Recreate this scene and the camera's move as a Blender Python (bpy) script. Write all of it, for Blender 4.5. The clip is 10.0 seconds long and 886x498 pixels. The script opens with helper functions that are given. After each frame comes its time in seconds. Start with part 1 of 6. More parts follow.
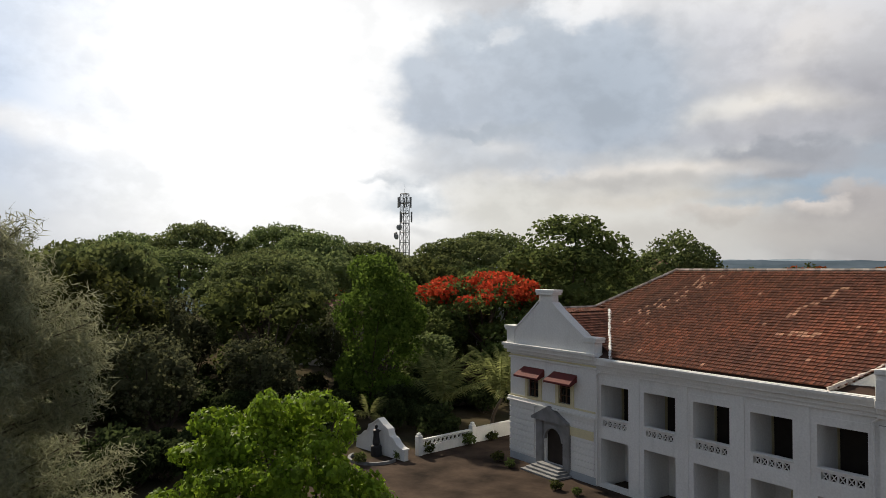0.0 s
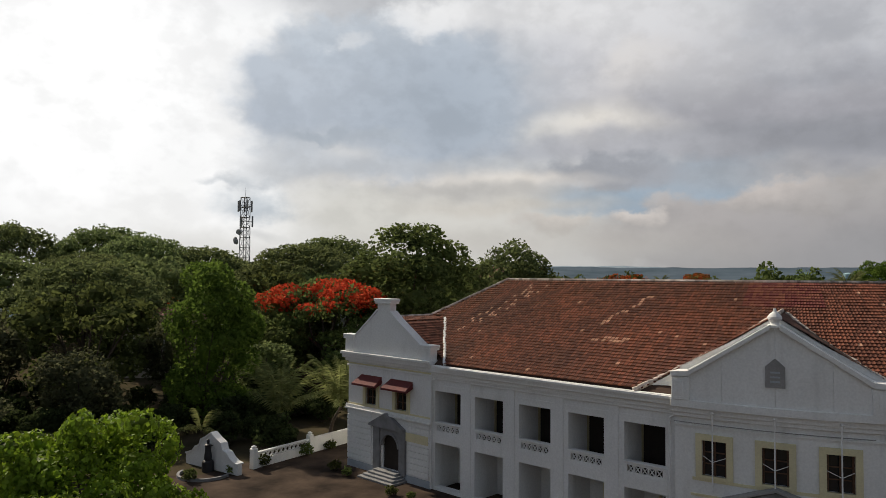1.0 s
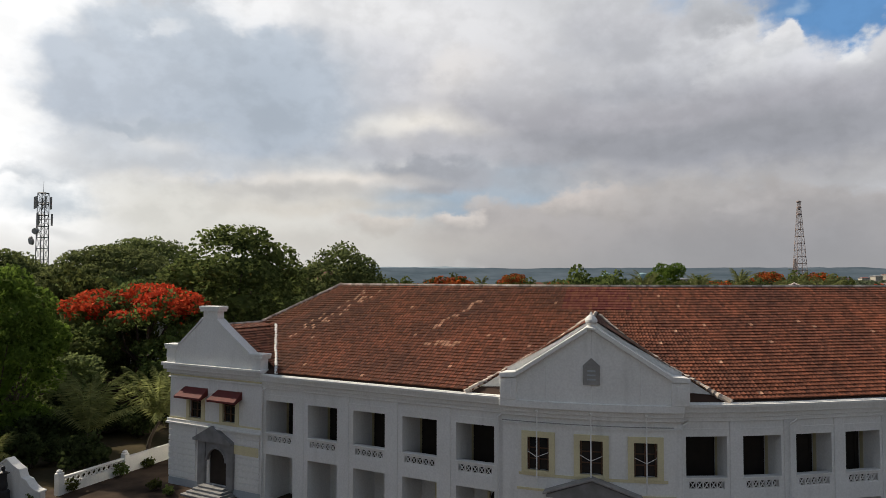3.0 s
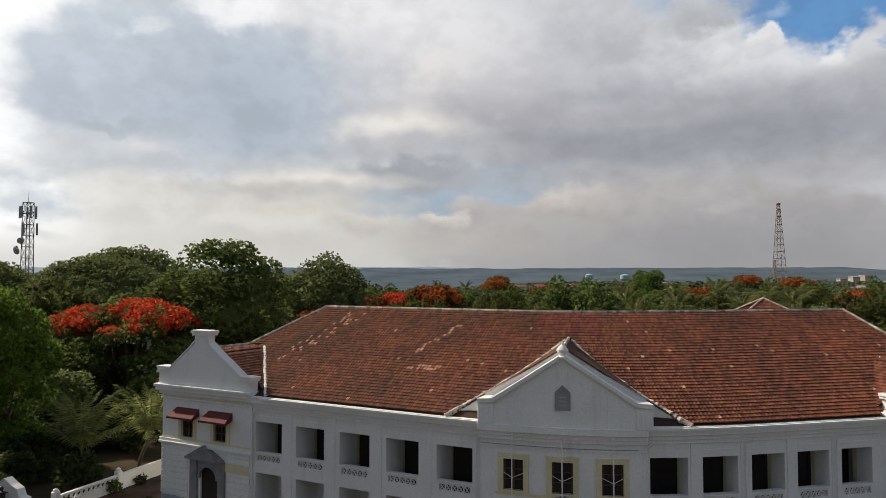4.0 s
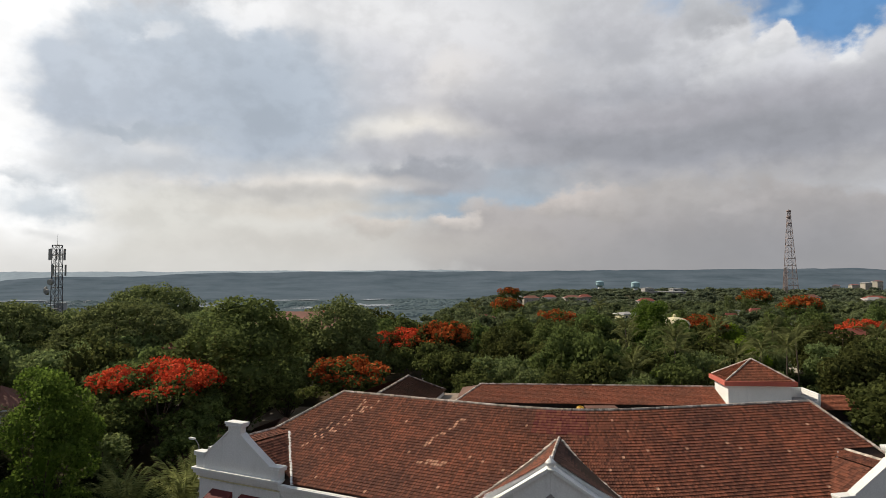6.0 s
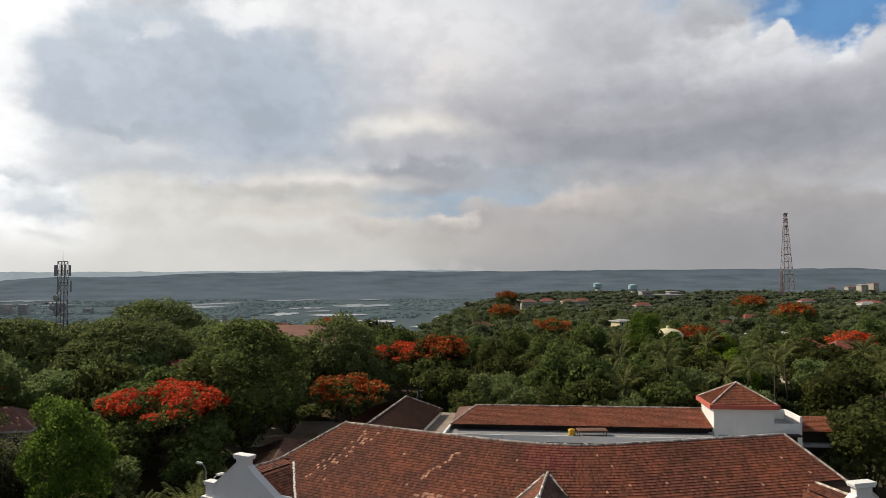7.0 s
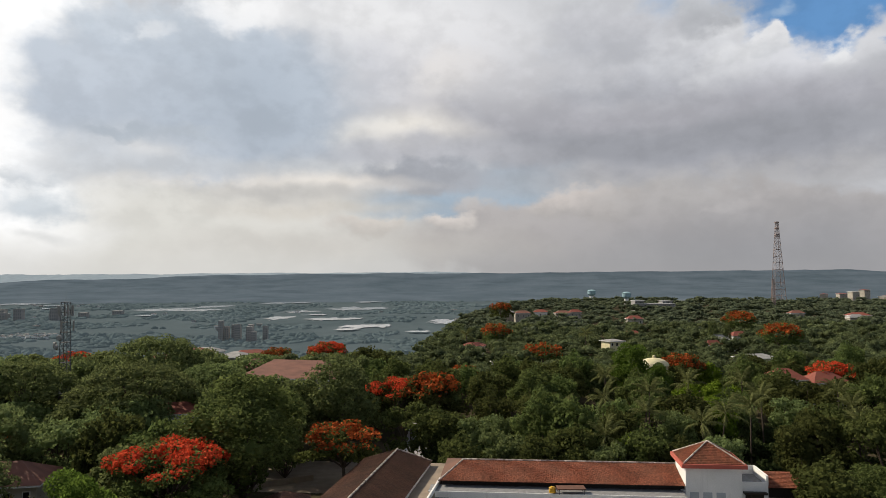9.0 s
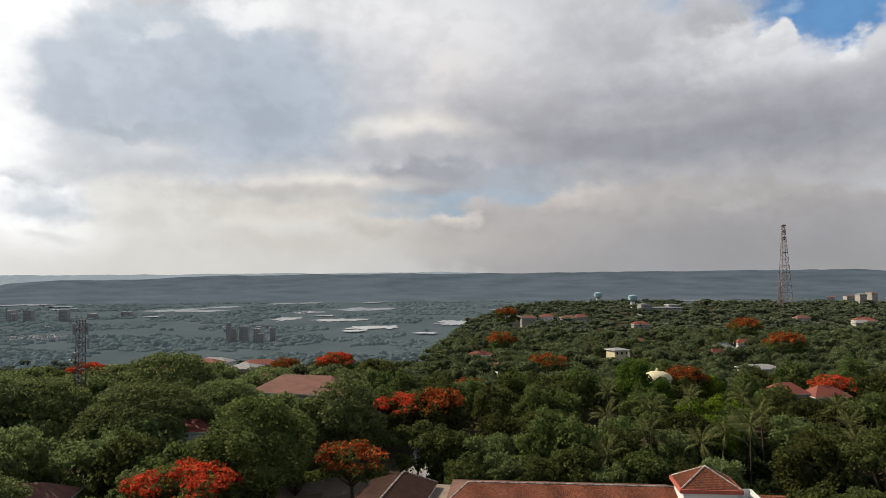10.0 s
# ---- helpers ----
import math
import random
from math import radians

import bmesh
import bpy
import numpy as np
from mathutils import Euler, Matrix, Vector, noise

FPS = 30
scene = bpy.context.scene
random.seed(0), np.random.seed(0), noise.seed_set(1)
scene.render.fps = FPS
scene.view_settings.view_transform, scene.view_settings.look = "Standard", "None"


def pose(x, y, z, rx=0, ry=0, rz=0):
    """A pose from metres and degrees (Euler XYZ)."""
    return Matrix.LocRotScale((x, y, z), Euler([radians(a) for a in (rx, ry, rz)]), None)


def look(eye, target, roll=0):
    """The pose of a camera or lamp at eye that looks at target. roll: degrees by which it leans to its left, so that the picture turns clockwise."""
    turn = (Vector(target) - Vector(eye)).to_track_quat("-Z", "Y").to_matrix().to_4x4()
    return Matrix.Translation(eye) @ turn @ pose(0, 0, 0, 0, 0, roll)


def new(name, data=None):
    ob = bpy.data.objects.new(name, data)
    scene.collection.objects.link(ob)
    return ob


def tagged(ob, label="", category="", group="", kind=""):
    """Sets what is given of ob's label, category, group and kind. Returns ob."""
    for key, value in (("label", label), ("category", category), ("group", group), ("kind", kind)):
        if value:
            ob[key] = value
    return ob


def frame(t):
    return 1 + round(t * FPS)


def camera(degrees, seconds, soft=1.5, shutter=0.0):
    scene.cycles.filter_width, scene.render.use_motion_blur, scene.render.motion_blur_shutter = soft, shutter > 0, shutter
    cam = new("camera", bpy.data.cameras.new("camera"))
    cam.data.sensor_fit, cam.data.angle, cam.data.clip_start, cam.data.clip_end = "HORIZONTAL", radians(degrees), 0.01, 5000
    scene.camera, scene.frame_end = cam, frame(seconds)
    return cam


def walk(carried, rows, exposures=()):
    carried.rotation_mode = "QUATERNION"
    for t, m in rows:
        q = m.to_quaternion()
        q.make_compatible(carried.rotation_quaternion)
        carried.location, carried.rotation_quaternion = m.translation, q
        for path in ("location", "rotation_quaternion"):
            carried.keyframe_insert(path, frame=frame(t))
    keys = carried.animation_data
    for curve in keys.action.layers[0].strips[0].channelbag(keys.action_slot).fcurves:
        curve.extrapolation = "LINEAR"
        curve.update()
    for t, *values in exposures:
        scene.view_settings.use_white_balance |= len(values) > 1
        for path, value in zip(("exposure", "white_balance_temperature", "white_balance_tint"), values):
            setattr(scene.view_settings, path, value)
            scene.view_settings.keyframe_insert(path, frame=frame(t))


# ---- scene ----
cam = camera(64.0, 10.0, soft=0.7)
# seconds, x, y, z, yaw, pitch, roll
FLIGHT = [
    (0.0, -0.49, 4.94, 14.21, 27.70, 1.76, 0.24),
    (0.20, -0.50, 4.92, 14.30, 31.10, 1.85, 0.24),
    (0.35, -0.53, 4.88, 14.40, 32.40, 1.95, 0.25),
    (0.5, -0.56, 4.84, 14.46, 32.55, 2.02, 0.25),
    (0.60, -0.50, 4.80, 14.47, 31.10, 2.05, 0.28),
    (0.70, -0.35, 4.74, 14.48, 29.50, 2.10, 0.30),
    (0.80, -0.10, 4.66, 14.49, 25.20, 2.16, 0.34),
    (0.90, 0.15, 4.58, 14.50, 19.80, 2.20, 0.38),
    (1.0, 0.20, 4.55, 14.51, 15.30, 2.25, 0.41),
    (1.20, 0.05, 4.56, 14.55, 9.90, 2.22, 0.33),
    (1.5, -0.55, 4.65, 14.60, 6.70, 2.19, 0.22),
    (2.0, -0.40, 4.98, 14.59, 2.06, 2.19, 0.17),
    (2.5, -0.42, 4.89, 14.61, 1.80, 2.37, 0.14),
    (4.0, -0.15, 1.71, 16.68, -0.04, 2.37, 0.03),
    (4.5, 0.00, 0.00, 18.40, -0.00, 2.40, 0.03),
    (5.0, 0.07, -2.04, 20.54, 0.47, 2.36, -0.04),
    (5.5, 0.22, -3.33, 22.62, 0.88, 2.51, -0.23),
    (7.0, 0.69, -8.51, 28.07, 0.75, 2.46, -0.26),
    (7.5, 0.87, -10.01, 30.11, 0.54, 2.37, -0.22),
    (8.0, 1.14, -11.42, 32.35, 0.34, 2.53, -0.24),
    (8.5, 1.62, -12.87, 34.66, 0.24, 2.42, -0.32),
    (9.0, 1.92, -14.50, 37.11, 0.42, 2.50, -0.35),
    (9.5, 1.99, -16.40, 39.43, 0.76, 2.47, -0.38),
    (10.0, 2.21, -18.00, 41.54, 0.96, 2.46, -0.42),
]
walk(cam, [(t, pose(x, y, z, 0, 0, yaw) @ pose(0, 0, 0, 90 + pitch) @ pose(0, 0, 0, 0, 0, roll))
           for t, x, y, z, yaw, pitch, roll in FLIGHT], exposures=[(0.0, 0.0), (0.5, 0.0), (1.0, -0.15), (1.8, -0.15), (2.5, 0.0), (4.0, 0.0), (7.0, 0.0), (10.0, 0.0)])

# ---- world, sun ----
SUN_AZ, SUN_EL = -60.0, 37.0  # degrees, clockwise from +y


def lin(r, g, b, a=1.0):
    f = lambda c: (c / 255 / 12.92) if c < 10.3 else ((c / 255 + 0.055) / 1.055) ** 2.4
    return (f(r), f(g), f(b), a)


world = bpy.data.worlds.new("sky")
scene.world = world
world.use_nodes = True
wt = world.node_tree
wt.nodes.clear()


def wnode(kind, **kw):
    n = wt.nodes.new(kind)
    for k, v in kw.items():
        if k == "op":
            n.operation = v
        else:
            n.inputs[k].default_value = v
    return n


def wmath(op, a, b=None, c=None):
    n = wt.nodes.new("ShaderNodeMath")
    n.operation = op
    for i, v in enumerate((a, b, c)):
        if v is None:
            continue
        if isinstance(v, (int, float)):
            n.inputs[i].default_value = v
        else:
            wt.links.new(v, n.inputs[i])
    return n.outputs[0]


def wvec(op, a, b):
    n = wt.nodes.new("ShaderNodeVectorMath")
    n.operation = op
    for i, v in enumerate((a, b)):
        if isinstance(v, tuple):
            n.inputs[i].default_value = v
        else:
            wt.links.new(v, n.inputs[i])
    return n.outputs["Value"] if op == "LENGTH" else n.outputs[0]


def wmix(fac, a, b):
    n = wt.nodes.new("ShaderNodeMix")
    n.data_type = "RGBA"
    for sock, v in ((n.inputs[0], fac), (n.inputs[6], a), (n.inputs[7], b)):
        if isinstance(v, (int, float, tuple)):
            sock.default_value = v
        else:
            wt.links.new(v, sock)
    return n.outputs[2]


def wrange(v, a, b, c=0.0, d=1.0):
    n = wt.nodes.new("ShaderNodeMapRange")
    n.interpolation_type = "SMOOTHSTEP"
    wt.links.new(v, n.inputs[0])
    for i, x in enumerate((a, b, c, d)):
        n.inputs[1 + i].default_value = x
    return n.outputs[0]


coord = wt.nodes.new("ShaderNodeTexCoord")
sep = wt.nodes.new("ShaderNodeSeparateXYZ")
wt.links.new(coord.outputs["Generated"], sep.inputs[0])
az = wmath("MULTIPLY", wmath("ARCTAN2", sep.outputs[0], sep.outputs[1]), 57.2958)
el = wmath("MULTIPLY", wmath("ARCSINE", sep.outputs[2]), 57.2958)
comb = wt.nodes.new("ShaderNodeCombineXYZ")
wt.links.new(az, comb.inputs[0])
wt.links.new(el, comb.inputs[1])
PLACE = comb.outputs[0]  # azimuth and height over the horizon, in degrees


def wnoise(scale, detail, rough, stretch, off=0.0):
    m = wvec("MULTIPLY", wvec("ADD", PLACE, (off, off * 0.7, off)), (scale, scale * stretch, 1.0))
    n = wt.nodes.new("ShaderNodeTexNoise")
    n.inputs["Scale"].default_value = 1.0
    n.inputs["Detail"].default_value = detail
    n.inputs["Roughness"].default_value = rough
    wt.links.new(m, n.inputs["Vector"])
    return n


big = wnoise(0.11, 4, 0.45, 1.6)
small = wnoise(0.34, 5, 0.5, 1.25, 31.0)
billow = wnoise(0.3, 8, 0.54, 1.35, 31.0)
billow_lit = wnoise(0.3, 8, 0.54, 1.35, 31.4)
HALF = (0.5, 0.5, 0.5)
warp = wvec("ADD", wvec("MULTIPLY", wvec("SUBTRACT", big.outputs["Color"], HALF), (8.0, 4.0, 0.0)),
            wvec("MULTIPLY", wvec("SUBTRACT", small.outputs["Color"], HALF), (2.0, 1.2, 0.0)))
SOFT = wvec("ADD", PLACE, warp)
CRISP = wvec("ADD", PLACE, wvec("MULTIPLY", wvec("SUBTRACT", billow.outputs["Color"], HALF), (6.5, 4.4, 0.0)))


def bank(under, a, e, ra, re, colour, edge=0.55, most=1.0, where=None, gain=1.0):
    """A cloud bank or a clear patch around azimuth a and height e, with its own colour."""
    d = wvec("LENGTH", wvec("MULTIPLY", wvec("SUBTRACT", where or SOFT, (a, e, 0.0)), (1 / ra, 1 / re, 0.0)), (0, 0, 0))
    f = wrange(d, 1.0 + edge, 1.0 - edge, 0.0, most)
    c = lin(*colour)
    return wmix(f, under, (c[0] * gain, c[1] * gain, c[2] * gain, 1.0))


def mass(under, a, e, ra, re, top, base, edge=0.3, most=1.0, where=None):
    """A heaped cloud round azimuth a and height e: bright towards its top, greyer towards its base."""
    w = where or SOFT
    d = wvec("LENGTH", wvec("MULTIPLY", wvec("SUBTRACT", w, (a, e, 0.0)), (1 / ra, 1 / re, 0.0)), (0, 0, 0))
    f = wrange(d, 1.0 + edge, 1.0 - edge, 0.0, most)
    sp = wt.nodes.new("ShaderNodeSeparateXYZ")
    wt.links.new(w, sp.inputs[0])
    shade = wmix(wrange(sp.outputs[1], e - re * 0.9, e + re * 0.9), lin(*base), lin(*top))
    return wmix(f, under, shade)


nishita = wt.nodes.new("ShaderNodeTexSky")
nishita.sky_type = "NISHITA"
nishita.sun_disc = False
nishita.sun_elevation = radians(SUN_EL)
nishita.sun_rotation = radians(SUN_AZ)
clear = wvec("MULTIPLY", nishita.outputs[0], (0.06, 0.06, 0.06))
cover = wrange(big.outputs["Fac"], 0.36, 0.58)
sky = wmix(cover, clear, lin(152, 158, 168))
# haze over the whole horizon
sky = wmix(wrange(el, 13.0, -1.0, 0.0, 0.9), sky, lin(200, 198, 195))
sky = bank(sky, -0.4, 12.0, 45.1, 18.07, (199, 201, 205), edge=0.3)  # thin veil over the whole front
sky = bank(sky, -66, 18, 17, 15, (203, 218, 240), edge=0.7)  # pale blue beside the sun
sky = bank(sky, -58, 9.5, 7, 1.2, (236, 238, 242), edge=0.7)
sky = bank(sky, -21.5, 4.0, 23.8, 4.67, (222, 220, 213), edge=0.8, most=0.9)  # warm haze towards the sun
sky = bank(sky, 29.7, 17.6, 9.9, 4.34, (100, 146, 196), edge=0.35, where=CRISP)  # clear blue
sky = bank(sky, 17.4, 20.2, 2.1, 1.18, (150, 176, 206), edge=0.6, where=CRISP, most=0.8)
sky = bank(sky, 9.5, 17.6, 1.8, 0.67, (163, 178, 195), edge=0.6, where=CRISP, most=0.8)
sky = bank(sky, 0.8, 6.8, 8.0, 2.18, (163, 179, 194), edge=0.4, where=CRISP)  # pale blue gap over the low cumulus
sky = bank(sky, 6.3, 7.9, 3.6, 1.71, (163, 181, 197), edge=0.5, where=CRISP)
sky = bank(sky, 20.1, 7.9, 16.6, 1.91, (175, 174, 176), edge=0.7, most=0.9)  # pale band under the dark deck
sky = mass(sky, -2.9, 17.2, 10.9, 6.38, (228, 228, 230), (208, 208, 212), edge=0.55, where=CRISP)  # bright broken field in the middle
sky = mass(sky, -4.7, 16.7, 2.8, 1.71, (218, 218, 222), (198, 199, 205), edge=0.7, where=CRISP, most=0.8)
sky = bank(sky, 0.3, 15.9, 3.2, 1.94, (227, 223, 220), edge=0.8, where=CRISP, most=0.8)
sky = mass(sky, 21.7, 12.1, 17.5, 3.90, (193, 194, 198), (157, 159, 167), edge=0.4, where=CRISP)  # broad deck with a dark level base
sky = mass(sky, 7.7, 13.6, 9.0, 3.91, (201, 201, 205), (173, 174, 180), edge=0.6, where=SOFT)
sky = mass(sky, 14.3, 16.3, 6.9, 3.33, (224, 224, 227), (172, 174, 181), edge=0.25, where=CRISP)  # heads of the deck
sky = mass(sky, 19.4, 16.8, 4.5, 2.90, (226, 227, 230), (179, 181, 188), edge=0.25, where=CRISP)
sky = mass(sky, 19.6, 19.6, 2.5, 1.96, (195, 198, 203), (180, 182, 187), edge=0.35, where=CRISP)
sky = mass(sky, 13.0, 18.8, 4.8, 2.45, (198, 199, 204), (181, 183, 189), edge=0.5, where=CRISP)
sky = mass(sky, 23.3, 14.6, 4.3, 2.31, (221, 222, 225), (172, 174, 181), edge=0.3, where=CRISP)
sky = mass(sky, 24.6, 16.7, 1.4, 1.32, (234, 234, 236), (203, 205, 209), edge=0.25, where=CRISP)
sky = mass(sky, 27.8, 13.8, 4.3, 2.24, (217, 218, 223), (168, 170, 178), edge=0.3, where=CRISP)
sky = mass(sky, 29.3, 15.1, 1.6, 1.58, (228, 229, 231), (192, 194, 199), edge=0.3, where=CRISP)
sky = mass(sky, 31.6, 15.1, 1.3, 2.21, (211, 212, 216), (183, 185, 190), edge=0.4, where=CRISP)
sky = bank(sky, 25.1, 18.9, 1.1, 0.53, (176, 198, 222), edge=0.9, where=CRISP, most=0.6)
sky = bank(sky, 17.3, 12.5, 18.7, 1.60, (167, 167, 174), edge=0.9, most=0.8)
sky = bank(sky, 17.6, 10.5, 17.9, 1.36, (152, 154, 161), edge=0.5, most=0.9)  # dark level base
sky = bank(sky, -6.1, 11.8, 6.4, 1.24, (239, 234, 226), edge=0.8, most=0.9)
sky = bank(sky, -3.3, 10.3, 8.6, 0.98, (185, 186, 192), edge=0.7, most=0.9)
sky = bank(sky, -2.2, 8.2, 5.9, 1.08, (166, 169, 176), edge=0.5, where=CRISP)  # flat grey shelf
sky = bank(sky, -14.5, 7.6, 8.6, 0.66, (244, 236, 226), edge=0.9, most=0.9)
sky = bank(sky, -12.3, 6.6, 7.4, 0.58, (194, 191, 187), edge=0.8, most=0.8)
sky = bank(sky, -10.6, 5.5, 7.1, 0.58, (208, 203, 195), edge=0.8, most=0.8)
sky = mass(sky, 17.1, 2.8, 20.9, 4.00, (179, 175, 174), (166, 163, 164), edge=0.14, where=CRISP)  # low cumulus with bright cream heads
sky = mass(sky, 10.7, 6.0, 4.2, 1.43, (203, 196, 192), (174, 170, 168), edge=0.3, where=CRISP)
sky = mass(sky, 2.4, 5.8, 1.2, 0.73, (197, 191, 187), (188, 182, 179), edge=0.6, where=CRISP, most=0.7)
sky = mass(sky, -0.1, 4.8, 2.1, 0.73, (217, 210, 205), (190, 185, 182), edge=0.35, where=CRISP)
sky = mass(sky, -6.5, 4.3, 2.7, 0.91, (217, 210, 203), (192, 187, 182), edge=0.4, where=CRISP)
sky = bank(sky, 22.2, 5.3, 1.8, 0.42, (199, 194, 192), edge=0.9, where=CRISP, most=0.55)
sky = bank(sky, 17.2, 6.5, 5.0, 1.13, (179, 176, 175), edge=0.6, where=CRISP, most=0.8)
sky = bank(sky, 25.8, 2.2, 12.1, 3.07, (149, 150, 155), edge=0.9, most=0.75)
sky = bank(sky, -7.9, 2.9, 11.5, 1.36, (197, 193, 187), edge=0.9, most=0.7)
sky = bank(sky, -44, 17, 13.2, 17, (255, 255, 255), edge=0.6, gain=1.12)  # glare round the hidden sun
sky = bank(sky, -29.7, 18.1, 3.9, 2.21, (250, 251, 252), edge=0.8, most=0.9)
sky = bank(sky, -31.9, 10.2, 4.3, 9.10, (255, 255, 255), edge=0.8, gain=1.06)
sky = mass(sky, -20.5, 14.0, 11.7, 6.15, (198, 206, 216), (184, 193, 205), edge=0.18, where=CRISP)  # large grey cloud before the sun
sky = mass(sky, -21.4, 18.1, 6.8, 2.29, (202, 210, 219), (190, 199, 210), edge=0.35, where=CRISP)
sky = mass(sky, -14.6, 14.4, 6.5, 4.86, (178, 188, 200), (172, 182, 194), edge=0.85)
sky = bank(sky, -25.1, 9.6, 5.7, 2.04, (205, 209, 214), edge=0.7, most=0.8)
sky = bank(sky, -25.5, 11.1, 2.3, 0.53, (178, 187, 197), edge=0.5, where=CRISP, most=0.8)
sky = bank(sky, -20.8, 10.9, 2.4, 0.50, (182, 190, 199), edge=0.5, where=CRISP, most=0.8)
sky = bank(sky, -23.2, 18.4, 1.3, 0.78, (226, 230, 235), edge=0.6, where=CRISP, most=0.8)
sky = bank(sky, -21.6, 9.4, 2.4, 0.84, (216, 216, 216), edge=0.7, most=0.6)
sky = bank(sky, -20.4, 8.3, 8.1, 0.76, (196, 200, 205), edge=0.8, most=0.8)
sky = mass(sky, -16.0, 20.2, 3.9, 1.36, (248, 248, 248), (236, 237, 239), edge=0.5, where=CRISP, most=0.9)  # bright gap over the cloud
sky = bank(sky, -8.9, 20.8, 7.2, 1.46, (232, 232, 233), edge=0.8, where=CRISP, most=0.7)
sky = mass(sky, -30.5, 5.4, 2.6, 1.26, (204, 211, 217), (192, 201, 209), edge=0.65, where=CRISP, most=0.85)  # small grey cloud low by the glare
sky = mass(sky, -31.5, 7.3, 2.0, 0.62, (222, 225, 228), (198, 204, 210), edge=0.5, where=CRISP, most=0.8)
sky = bank(sky, -29.9, 3.3, 1.2, 0.32, (212, 213, 213), edge=0.9, most=0.6)
sky = bank(sky, -21.5, 0.7, 21.6, 1.91, (212, 210, 205), edge=0.9, most=0.7)
sky = bank(sky, 20.0, 0.7, 20.3, 1.71, (157, 157, 159), edge=0.9, most=0.6)
# light and dark sides of the billows, fading into the haze
relief = wmath("SUBTRACT", billow.outputs["Fac"], billow_lit.outputs["Fac"])
deep = wrange(el, 0.5, 7.0, 0.25, 1.0)
side = wmath("MULTIPLY", wrange(relief, -0.15, 0.15, -0.05, 0.05), deep)
grain = wmath("ADD", wmath("ADD", side, 1.0), wrange(big.outputs["Fac"], 0.3, 0.7, -0.03, 0.03))
gmix = wt.nodes.new("ShaderNodeVectorMath")
gmix.operation = "SCALE"
wt.links.new(sky, gmix.inputs[0])
wt.links.new(grain, gmix.inputs["Scale"])
back = wt.nodes.new("ShaderNodeBackground")
wt.links.new(gmix.outputs[0], back.inputs[0])
back.inputs[1].default_value = 1.0
wout = wt.nodes.new("ShaderNodeOutputWorld")
wt.links.new(back.outputs[0], wout.inputs[0])

sun = new("sun", bpy.data.lights.new("sun", "SUN"))
sun.data.energy, sun.data.angle, sun.data.color = 5.0, radians(1.2), (1.0, 0.88, 0.7)
sd = Vector((math.sin(radians(SUN_AZ)) * math.cos(radians(SUN_EL)), math.cos(radians(SUN_AZ)) * math.cos(radians(SUN_EL)), math.sin(radians(SUN_EL))))
sun.matrix_world = look(sd * 300, (0, 0, 0))

